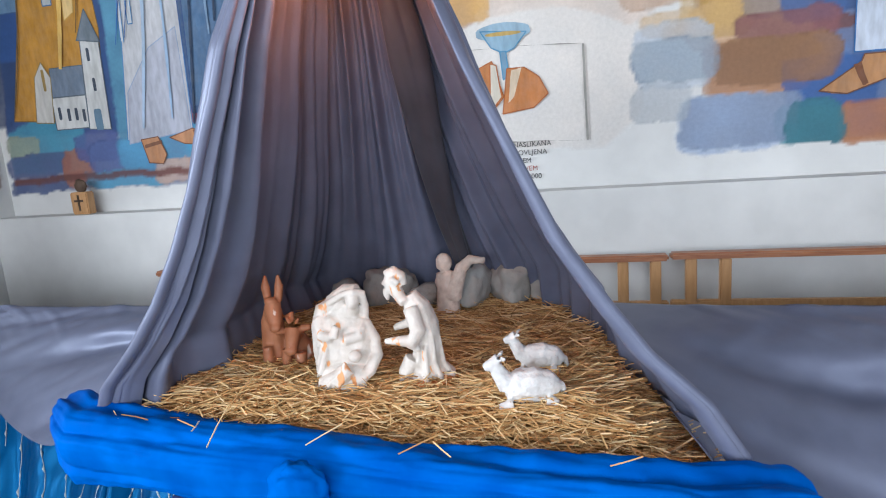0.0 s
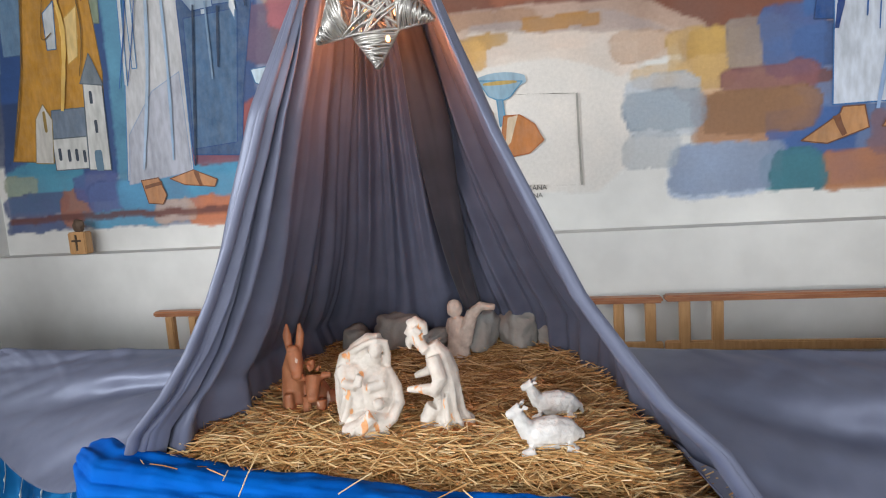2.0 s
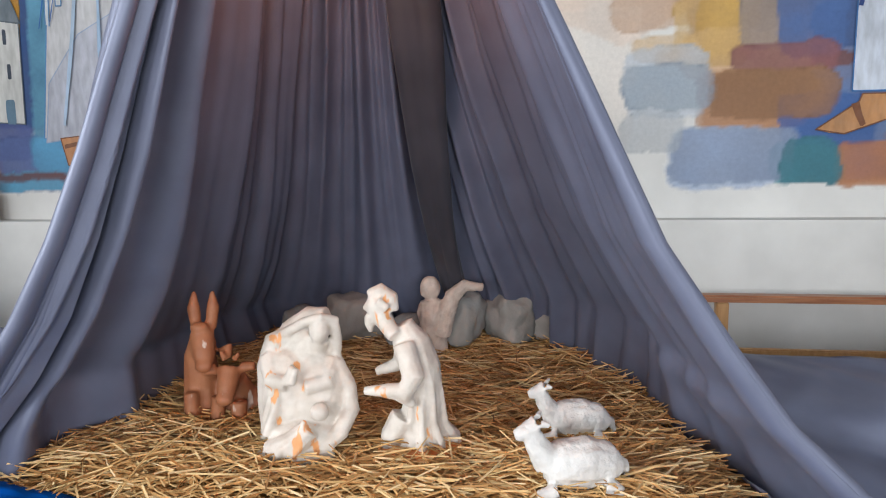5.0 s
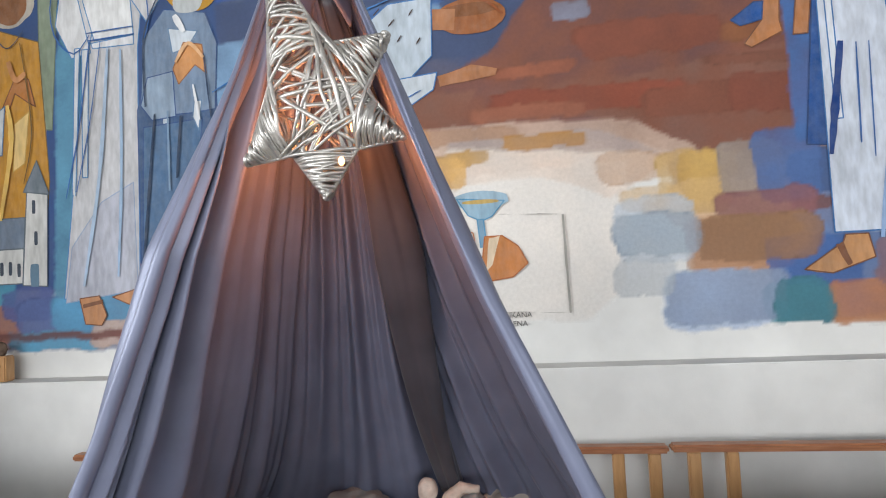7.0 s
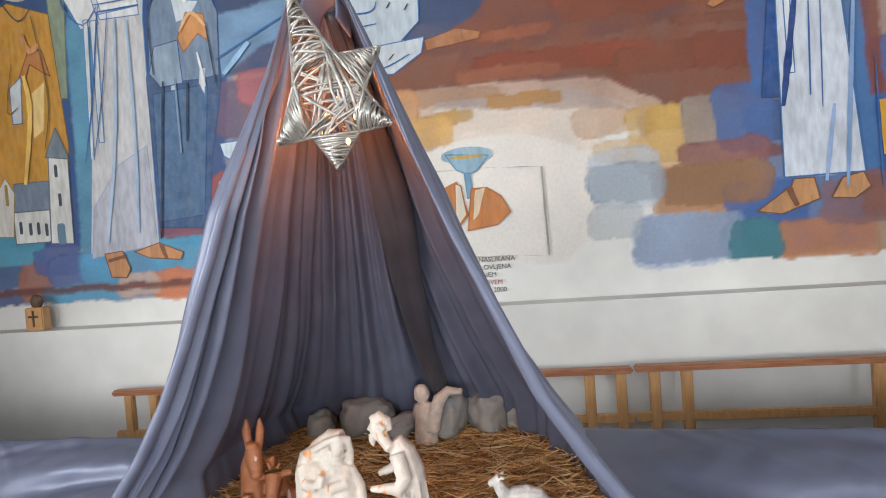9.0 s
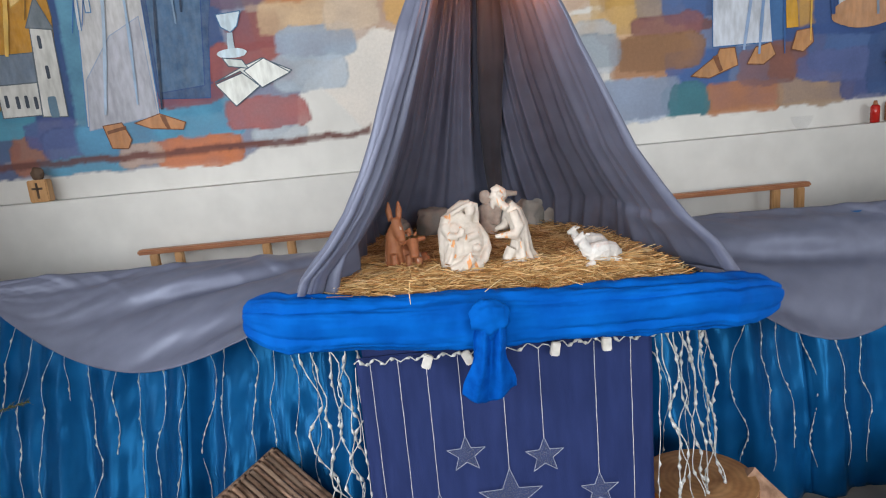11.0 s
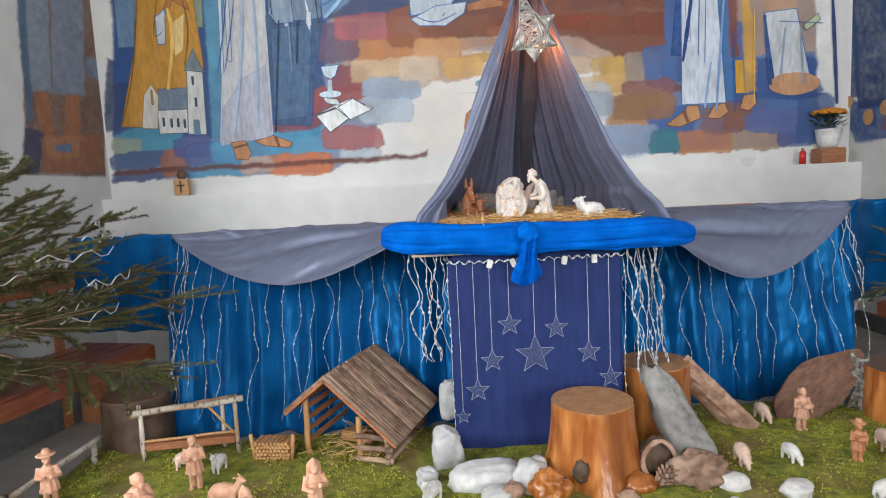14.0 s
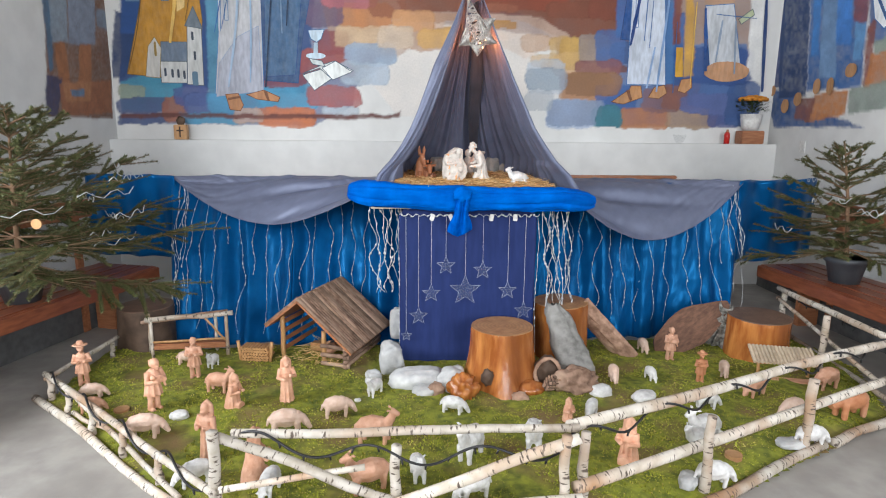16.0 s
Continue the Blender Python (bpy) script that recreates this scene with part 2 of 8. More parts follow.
def curve_through(knots, s):
    """A smooth curve through knots, s from 0 to 1."""
    f = s * (len(knots) - 1)
    i = min(int(f), len(knots) - 2)
    u = f - i
    p0, p1, p2, p3 = (Vector(knots[max(0, min(len(knots) - 1, i + d))]) for d in (-1, 0, 1, 2))
    return 0.5 * (2 * p1 + (p2 - p0) * u + (2 * p0 - 5 * p1 + 4 * p2 - p3) * u * u + (3 * p1 - p0 - 3 * p2 + p3) * u ** 3)


def crease(x):
    """Wide soft swells with narrow valleys between them."""
    return 0.8 - 1.8 * (0.5 + 0.5 * math.cos(2 * x)) ** 2.5


def tent_knots(z):
    k = min(1.0, (TOP - z) / 1.05)
    left, right = along(z, EDGE_LEFT), along(z, EDGE_RIGHT)
    bl, br = min(left, 0.40 + 0.08 * k), min(right, 0.40 + 0.08 * k)
    yf, yb = 0.085 - 0.075 * min(1, 2.5 * k), 0.13 + 0.66 * k
    d = yb - yf
    return [(-0.90 * left, yf + 0.07 * d), (-0.97 * left, yf + 0.02 * d), (-left, yf + 0.03), (-0.93 * bl, yf + 0.17 * d), (-0.86 * bl, yf + 0.40 * d), (-0.84 * bl, yf + 0.72 * d),
            (-0.70 * bl, yb - 0.03 * k), (-0.30 * bl, yb), (0.08 * br, yb + 0.02 * k), (0.34 * br, yb - 0.04 * k), (0.62 * br, yb - 0.13 * k), (0.86 * br, yf + 0.58 * d),
            (0.95 * max(br, 0.94 * right), yf + 0.24 * d), (right, yf + 0.02), (0.985 * right, yf - 0.008), (0.95 * right, yf)]


def tent_point(s, v):
    """s runs from the front left edge round the back to the front right edge; v from the top down."""
    z = TOP - 1.10 * v
    k = min(1.0, 1.05 * v)
    knots = tent_knots(z)
    p = curve_through(knots, s)
    q = curve_through(knots, min(1, s + 0.004)) - curve_through(knots, max(0, s - 0.004))
    out = Vector((-q.y, q.x)).normalized()
    grow = min(1, 2.6 * k)
    drift = 0.020 * nz(s * 3, v * 1.6, 3) + 0.035 * (v - 0.5) * (s - 0.5)
    w = s + drift
    # rolled folds along the left edge, fine pleats at the back, a smooth rolled hem on the other side
    roll = 0.046 * crease(w * 52 + 0.4 + nz(v * 2, 3, 4)) * max(0.0, 1 - abs(s - 0.17) / 0.14)
    back = max(0.0, min(1, (s - 0.26) / 0.08, (0.84 - s) / 0.10))
    pleat = 0.020 * crease(w * 62 + 1.2 * nz(s * 7, 2, v)) * (0.7 + 0.9 * nz(s * 9, v * 0.8, 7)) + 0.006 * crease(w * 135 + 2 * nz(s * 5, v * 1.4, 5))
    slack = 0.018 * nz(s * 7, v * 1.3, 2) + 0.007 * nz(s * 18, v * 4.0, 8)
    sag = 0.012 * k * max(0, nz(s * 6 + 2, v * 5 + s * 8, 12)) * back
    tuck = math.exp(-((s - 0.535) / 0.016) ** 2)
    m = grow * (roll + back * pleat + slack + sag) * (1 - tuck) + 0.035 * tuck * grow
    return Vector((p.x - 0.012 + out.x * m, p.y + out.y * m, z + 0.02 * back * k * nz(s * 8, 3, 1)))


def tent():
    th = empty("tent", pose(0, 0, 0), "grey satin cloth hung from above as a tent over the straw", "tent")
    sheet(tent_point, 520, 100, "drape", M_GREY, th)
    # heavy tuck where two lengths of cloth meet, falling along the back; coloured darker than the drape
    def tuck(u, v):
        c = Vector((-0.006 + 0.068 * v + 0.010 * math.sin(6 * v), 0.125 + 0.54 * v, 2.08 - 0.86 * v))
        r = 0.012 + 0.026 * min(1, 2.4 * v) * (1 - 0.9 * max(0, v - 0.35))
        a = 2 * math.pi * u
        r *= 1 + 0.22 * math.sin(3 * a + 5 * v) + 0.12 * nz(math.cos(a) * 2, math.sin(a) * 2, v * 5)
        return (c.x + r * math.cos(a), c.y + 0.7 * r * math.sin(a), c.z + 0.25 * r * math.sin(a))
    sheet(tuck, 48, 60, "tuck", M_DARKSATIN, th, "dark grey satin tuck")

    # a loop of cloth curled over inside the peak
    def curl(u, v):
        a = math.pi * (1.15 * u - 0.12)
        r = 0.032 - 0.004 * v
        return (-0.006 + r * math.cos(a) + 0.012 * v, 0.055 + 0.05 * v, 2.060 + 0.045 * math.sin(a) - 0.02 * v + 0.006 * math.sin(7 * u))
    sheet(curl, 30, 10, "hood", M_GREY, th)
    return th


# the tuck's satin, a much darker tone than the drape's grey
M_DARKSATIN = mat("dark_satin", (0.035, 0.036, 0.048, 1), (0.05, 0.05, 0.065, 1), 0.35, 14, sheen=0.1)
tent()


# ---- grey swags and blue satin drape ----
def swag(b0, b1, f0, f1, sag, seed, tent_end):
    """A swag hung between a rail at the back and two points in front, sagging in between."""
    b0, b1, f0, f1 = Vector(b0), Vector(b1), Vector(f0), Vector(f1)

    def fn(u, v):
        s = math.sin(math.pi * u ** 0.95) ** 0.85
        p = b0.lerp(b1, u).lerp(f0.lerp(f1, u), v ** 0.9)
        p.z -= sag * s * v ** 1.7 + 0.015 * math.sin(math.pi * v)
        near = u if tent_end else 1 - u
        gather = math.exp(-((near - (0.70 if tent_end else 0.62)) / 0.24) ** 2)
        ridge = crease(7.0 * v + 5.0 * near + 0.8 * nz(u * 2.2, v * 1.5, seed))
        fold = 0.028 * ridge * (gather + 0.15) * min(1, 3 * v) * (1 - 0.9 * v ** 4) + 0.022 * nz(u * 3, v * 1.6, seed + 3)
        # small gathers where the cloth is pinned along the back
        fold += 0.030 * max(0, nz(u * 13 - v * 5, v * 1.5, seed + 5)) * max(0, 1 - 1.8 * v) + 0.005 * nz(u * 22 + v * 9, v * 5, seed + 8)
        return p + Vector((0, -0.75, 0.65)) * fold * min(1, 8 * u, 8 * (1 - u))
    th = empty("swag", pose(0, 0, 0), "grey satin swag hung over the blue drape", "swag")
    sheet(fn, 150, 80, "cloth", M_GREY, th)


swag((-2.02, 0.88, 1.055), (-0.42, 0.80, 1.07), (-2.0, 0.84, 1.05), (-0.58, 0.06, 1.07), 0.27, 2, True)
swag((0.40, 0.80, 1.07), (1.92, 0.70, 1.06), (0.54, 0.00, 1.06), (1.90, 0.66, 1.05), 0.34, 9, False)


def drape_point(x, v):
    """The blue drape: from a rail at the back it falls forward to the floor."""
    u = (x + 2.03) / 3.95
    y0 = (0.88 - 0.18 * u) * (1 - v) + (0.36 + 0.16 * u) * v
    y = y0 + (0.010 + 0.022 * v) * math.sin(x * 22 + 5 * nz(x * 2, v, 2)) + 0.045 * nz(x * 4, v * 1.0, 5) + 0.032 * nz(x * 13, v * 1.6, 6) + 0.006 * nz(x * 26 + v * 8, v * 12, 8)
    return Vector((x * (1 - 0.06 * v * abs(x) / 2), y, 1.045 * (1 - v)))


def blue_drape():
    th = empty("drape", pose(0, 0, 0), "shiny blue satin drape hung to the floor", "drape")
    for a, b in ((-2.03, -1.18), (-1.18, -0.45), (-0.45, 0.42), (0.42, 1.20), (1.20, 1.92)):
        sheet(lambda u, v: drape_point(a + (b - a) * u, v), int(90 * (b - a)), 60, "cloth_length", M_BLUESATIN, th)


blue_drape()


# ---- wooden back rests along the wall ----
def back_rest(x0, x1, y, z):
    th = empty("bench_back", pose(0, y, 0), "wooden bench backrest with reddish rail and pale posts", "bench")
    part("rail", block((x0, -0.03, z), (x1, 0.03, z + 0.028), 0.008), M_RAIL, th)
    n = max(2, int((x1 - x0) / 0.42))
    for i in range(n):
        for d in (0, 0.15):
            x = x0 + 0.06 + d * 0.9 + i * (x1 - x0 - 0.27) / (n - 1)
            part("post", block((x, -0.02, 0.0), (x + 0.045, 0.015, z), 0.005), M_OAK, th)
    part("lower_rail", block((x0, -0.018, z - 0.22), (x1, 0.012, z - 0.18), 0.005), M_OAK, th)


back_rest(-1.80, -0.30, 1.79, 0.955)
back_rest(-0.28, 0.73, 1.77, 0.975)
back_rest(0.735, 1.9, 1.75, 0.985)


# ---- straw, blue tulle and figures on the platform ----
M_STRAW = mat("straw", (0.50, 0.30, 0.10, 1), (0.80, 0.58, 0.27, 1), 0.55, 25, spec=0.3, contrast=(0.3, 0.7))
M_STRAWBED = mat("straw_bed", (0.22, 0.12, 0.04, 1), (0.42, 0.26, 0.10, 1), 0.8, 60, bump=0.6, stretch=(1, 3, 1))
M_TERRA = mat("terracotta", (0.42, 0.16, 0.07, 1), (0.52, 0.23, 0.11, 1), 0.6, 30, bump=0.3, bscale=90, c=(0.60, 0.36, 0.24, 1))
M_PALETERRA = mat("pale_terracotta", (0.55, 0.28, 0.17, 1), (0.66, 0.38, 0.26, 1), 0.65, 30, bump=0.3, bscale=120, random=0.12)
M_PINKCLAY = mat("pinkish_clay", (0.62, 0.42, 0.32, 1), (0.72, 0.54, 0.44, 1), 0.65, 40, bump=0.5, bscale=140, random=0.1)
M_WHITECLAY = mat("white_clay", (0.56, 0.545, 0.53, 1), (0.72, 0.71, 0.69, 1), 0.6, 40, bump=0.5, bscale=140, random=0.05)
M_GREYCLAY = mat("grey_rough_clay", (0.52, 0.42, 0.36, 1), (0.68, 0.58, 0.51, 1), 0.8, 50, bump=0.6, bscale=120)
M_STONE = mat("grey_stone", (0.20, 0.195, 0.185, 1), (0.33, 0.32, 0.30, 1), 0.85, 14, bump=0.8, bscale=50, c=(0.42, 0.41, 0.40, 1), random=0.12)
M_ORANGE = mat("orange_glaze", (0.60, 0.20, 0.05, 1), (0.72, 0.30, 0.10, 1), 0.5, 40)


def straw_height(x, y):
    """The straw heap's surface on the platform."""
    ex = min((x + 0.62) / 0.20, (0.56 - x) / 0.20, (y + 0.06) / 0.16, 1.0)
    ex = max(0.0, ex)
    return 1.0 + 0.092 * ex * ex * (3 - 2 * ex) + 0.010 * nz(x * 7, y * 7, 3) + 0.03 * max(0, y - 0.35)


def front(x):
    """The straw's front rim along the rolled tulle."""
    return -0.045 - 0.09 * x + 0.8 * max(0, -0.48 - x) + 0.6 * max(0, x - 0.5)


def straw_heap():
    th = empty("straw_heap", pose(0, 0, 0), "heap of loose golden straw on the platform", "straw", kind="stuff")

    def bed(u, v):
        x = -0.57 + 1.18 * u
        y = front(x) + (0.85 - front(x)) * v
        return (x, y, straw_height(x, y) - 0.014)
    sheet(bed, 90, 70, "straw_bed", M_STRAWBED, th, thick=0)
    rnd = random.Random(4)
    verts, faces = [], []

    def stalk(p, d, length, r):
        d = d.normalized()
        a = d.cross(Vector((0, 0, 1))).normalized() * r
        b = d.cross(a).normalized() * r
        bend = Vector((rnd.uniform(-1, 1), rnd.uniform(-1, 1), rnd.uniform(-0.3, 0.6))) * length * 0.05
        i = len(verts)
        for q, e in ((p - d * length / 2, 0), (p + bend, 1), (p + d * length / 2, 0)):
            verts.extend([tuple(q + a), tuple(q - a * 0.5 + b * 0.87), tuple(q - a * 0.5 - b * 0.87)])
        for j in (0, 3):
            for k in range(3):
                faces.append((i + j + k, i + j + (k + 1) % 3, i + j + 3 + (k + 1) % 3, i + j + 3 + k))
    for n in range(16500):
        x, y = rnd.uniform(-0.62, 0.60), rnd.uniform(-0.06, 0.82) if rnd.random() < 0.65 else rnd.uniform(-0.07, 0.28)
        if x > 0.585 - 0.34 * max(0, y) or x < -0.57 or y < front(x):
            continue
        z = straw_height(x, y) - 0.006 + rnd.random() ** 2 * 0.020
        a = rnd.gauss(0, 0.75)
        stalk(Vector((x, y, z)), Vector((math.cos(a), math.sin(a), rnd.gauss(0, 0.16))), rnd.uniform(0.03, 0.12), rnd.uniform(0.0007, 0.0016))
    for n in range(9):
        x = rnd.uniform(-0.52, 0.5)
        stalk(Vector((x, front(x) - 0.02, 1.095 + rnd.uniform(0, 0.01))), Vector((rnd.uniform(-1, 1), rnd.uniform(-0.7, 0.2), rnd.uniform(-0.25, 0.15))), rnd.uniform(0.04, 0.10), 0.0013)
    me = bpy.data.meshes.new("stalks")
    me.from_pydata(verts, [], faces)
    me.materials.append(M_STALK)
    ob = new("stalks", me)
    ob.parent = th


def stalk_material():
    m = mat("straw_stalks", (0.55, 0.35, 0.13, 1), (0.80, 0.60, 0.30, 1), 0.5, 25, spec=0.35)
    n, l = m.node_tree.nodes, m.node_tree.links
    geo, ramp = n.new("ShaderNodeNewGeometry"), n.new("ShaderNodeValToRGB")
    e = ramp.color_ramp.elements
    e[0].color, e[1].color = (0.30, 0.145, 0.045, 1), (0.92, 0.73, 0.44, 1)
    e.new(0.45).color = (0.62, 0.37, 0.15, 1)
    e.new(0.8).color = (0.82, 0.60, 0.30, 1)
    l.new(geo.outputs["Random Per Island"], ramp.inputs[0])
    l.new(ramp.outputs[0], n["Principled BSDF"].inputs["Base Color"])
    return m


M_STALK = stalk_material()
straw_heap()


def tulle():
    th = empty("tulle_cloth", pose(0, 0, 0), "bright royal blue tulle gathered along the platform edge", "cloth")

    def fn(u, v):
        # a loose roll of cloth round the front edge of the boards
        x = -0.72 + 1.40 * u
        end = min(1, u / 0.10, (1 - u) / 0.12)
        end = math.sqrt(max(0.0, 1 - (1 - end) ** 2))
        y0 = -0.060 - 0.09 * x + 0.75 * (max(0, 0.10 - u) + max(0, u - 0.88))
        a = math.pi * (1.38 - 1.62 * v)
        rz = (0.066 + 0.012 * nz(x * 3, 0, 2)) * (0.25 + 0.75 * end)
        ry = (0.075 + 0.012 * nz(x * 4, 3, 2)) * (0.3 + 0.7 * end)
        pull = abs(x + 0.075)
        ple = 0.014 * nz(x * 2.5, v * 5, 1) + 0.005 * crease(v * (12 + 6 * min(1, 2.5 * pull)) + 2.6 * nz(x * 1.6, v, 4)) * (0.4 + 0.6 * min(1, 2 * pull)) + 0.004 * nz(x * 30, v * 14, 7) + 0.003 * nz(x * 9, v * 34, 6)
        z0 = 1.030 - 0.020 * math.sin(u * math.pi) + 0.012 * (0.5 - u) - 0.030 * max(0, u - 0.85) / 0.15
        ca, sa = math.cos(a), math.sin(a)
        return (x + 0.012 * nz(x * 4, v * 3, 8), y0 + 0.02 + math.copysign(abs(ca) ** 0.8, ca) * (ry * 0.85 + ple), z0 + math.copysign(abs(sa) ** 0.75, sa) * (rz + ple))
    sheet(fn, 260, 110, "roll", M_ROYAL, th, thick=0.002)
    knot = lump((0.046, 0.026, 0.050), 5, 0.22, 4, 1.8, at=(-0.075, -0.128, 1.045))
    part("knot", knot, M_ROYAL, th, "", True)

    def tail(u, v):
        w = 0.026 + 0.040 * v + 0.006 * math.sin(9 * v)
        x = -0.075 - 0.01 * v + (u - 0.5) * 2 * w
        z = 1.045 - (0.205 + 0.035 * (0.5 - abs(u - 0.42)) * 2) * v
        return (x, -0.135 + 0.012 * math.sin(u * 13 + 2 * v) + 0.04 * v * v, z)
    sheet(tail, 40, 40, "tail", M_TULLE, th, "sheer blue tulle end hanging down", thick=0.001)


M_TULLE = mat("sheer_tulle", (0.0, 0.062, 0.34, 1), (0.0, 0.10, 0.48, 1), 0.75, 30, spec=0.15, tint=(0.1, 0.4, 1, 1))
tulle()


def statue(name, pieces, material, m, label, category, voxel=0.004, group="", rough=0.0):
    """One clay figure: soft masses melted into a single body."""
    bm = bmesh.new()
    for kind, a, b in pieces:
        if kind == "e":
            lump(b, 1, 0.03, 3, 2, bm=bm, at=a)
        else:
            tube(a, b, 12, bm)
    ob = tagged(link(name, bm, material, smooth=True), label, category, group)
    md = ob.modifiers.new("melt", "REMESH")
    md.mode, md.voxel_size, md.use_smooth_shade = "VOXEL", voxel, True
    sm = ob.modifiers.new("soft", "SMOOTH")
    sm.iterations, sm.factor = 3, 0.5
    if rough:
        tex = bpy.data.textures.new("fleece", "CLOUDS")
        tex.noise_scale, tex.noise_depth = 0.014, 2
        dp = ob.modifiers.new("fleece", "DISPLACE")
        dp.texture, dp.strength = tex, rough
    ob.matrix_world = m
    return ob


M_MARY = mat("white_clay_with_orange_rims", (0.53, 0.475, 0.42, 1), (0.68, 0.63, 0.575, 1), 0.5, 30, bump=0.25, bscale=90)


def with_rims(m):
    """Bare orange clay in scattered streaks through the white glaze."""
    n, l = m.node_tree.nodes, m.node_tree.links
    tx, rp, mx = n.new("ShaderNodeTexNoise"), n.new("ShaderNodeValToRGB"), n.new("ShaderNodeMixRGB")
    mp = n.new("ShaderNodeMapping")
    co = n.new("ShaderNodeTexCoord")
    mp.inputs["Scale"].default_value = (1, 1, 0.35)
    l.new(co.outputs["Object"], mp.inputs[0])
    l.new(mp.outputs[0], tx.inputs[0])
    tx.inputs["Scale"].default_value, tx.inputs["Detail"].default_value = 45, 3
    rp.color_ramp.elements[0].position, rp.color_ramp.elements[1].position = 0.65, 0.69
    l.new(tx.outputs["Fac"], rp.inputs[0])
    l.new(rp.outputs[0], mx.inputs[0])
    old = n["Principled BSDF"].inputs["Base Color"].links[0].from_socket
    l.new(old, mx.inputs[1])
    mx.inputs[2].default_value = (0.70, 0.33, 0.13, 1)
    l.new(mx.outputs[0], n["Principled BSDF"].inputs["Base Color"])
    return m


with_rims(M_MARY)
Z0 = 1.088
statue("kneeling_mother_statue", [
    ("t", [(-0.005, 0.012, 0), (-0.006, 0.014, 0.05), (-0.010, 0.016, 0.10), (0.0, 0.012, 0.145), (0.012, 0.006, 0.165)], [0.052, 0.046, 0.044, 0.034, 0.018]),
    ("e", (0.018, -0.006, 0.075), (0.050, 0.036, 0.066)),
    ("e", (-0.022, -0.010, 0.075), (0.040, 0.032, 0.070)),
    ("e", (0.0, -0.026, 0.026), (0.052, 0.036, 0.026)),
    ("t", [(-0.054, 0.0, 0.0), (-0.058, -0.004, 0.06), (-0.056, -0.004, 0.115), (-0.044, 0, 0.150), (-0.02, 0.004, 0.162)], [0.014, 0.013, 0.015, 0.017, 0.014]),
    ("t", [(-0.060, -0.010, 0.004), (-0.050, -0.030, 0.05), (-0.040, -0.034, 0.085)], [0.010, 0.009, 0.008]),
    ("t", [(-0.050, -0.008, 0.130), (-0.040, -0.030, 0.105), (-0.018, -0.042, 0.104)], [0.017, 0.014, 0.010]),
    ("t", [(0.036, -0.006, 0.125), (0.032, -0.030, 0.100), (0.006, -0.042, 0.098)], [0.016, 0.014, 0.010]),
    ("t", [(-0.016, -0.044, 0.104), (-0.008, -0.046, 0.130)], [0.009, 0.005]),
    ("t", [(-0.010, -0.050, 0.106), (-0.002, -0.050, 0.128)], [0.007, 0.004]),
    ("e", (0.024, -0.020, 0.172), (0.014, 0.015, 0.019)),
    ("t", [(0.024, -0.014, 0.158), (0.018, -0.006, 0.142)], [0.012, 0.014]),
    ("t", [(-0.052, 0.0, 0.152), (-0.020, -0.012, 0.170), (0.008, -0.024, 0.186), (0.028, -0.026, 0.192), (0.042, -0.012, 0.184), (0.044, -0.004, 0.155), (0.042, -0.006, 0.125)], [0.006, 0.007, 0.007, 0.007, 0.008, 0.008, 0.008]),
    ("t", [(-0.030, 0.010, 0.160), (0.006, 0.008, 0.182), (0.030, 0.002, 0.184)], [0.016, 0.018, 0.016]),
    ("t", [(0.044, -0.010, 0.125), (0.062, -0.018, 0.092), (0.066, -0.026, 0.062), (0.052, -0.040, 0.034), (0.026, -0.052, 0.014)], [0.010, 0.011, 0.012, 0.012, 0.010]),
    ("t", [(-0.030, -0.036, 0.100), (-0.036, -0.042, 0.065), (-0.050, -0.040, 0.030)], [0.006, 0.006, 0.008]),
    ("t", [(-0.045, -0.050, 0.010), (-0.010, -0.058, 0.022), (0.016, -0.056, 0.046)], [0.015, 0.020, 0.014]),
    ("e", (0.029, -0.056, 0.070), (0.013, 0.012, 0.013)),
    ("t", [(0.004, -0.066, 0.046), (0.010, -0.062, 0.060)], [0.006, 0.004]),
    ("t", [(-0.030, -0.070, 0.008), (-0.018, -0.074, 0.026), (0.0, -0.070, 0.040)], [0.004, 0.004, 0.003]),
    ("t", [(-0.012, -0.072, 0.006), (0.000, -0.074, 0.022), (0.014, -0.068, 0.034)], [0.004, 0.004, 0.003]),
    ("t", [(-0.058, -0.046, 0.004), (0.0, -0.066, 0.004), (0.044, -0.048, 0.008)], [0.010, 0.010, 0.009]),
], M_MARY, pose(-0.105, 0.195, Z0, 0, 0, 6), "white glazed clay statue of a kneeling mother with baby", "statue", 0.0022, rough=0.0025)
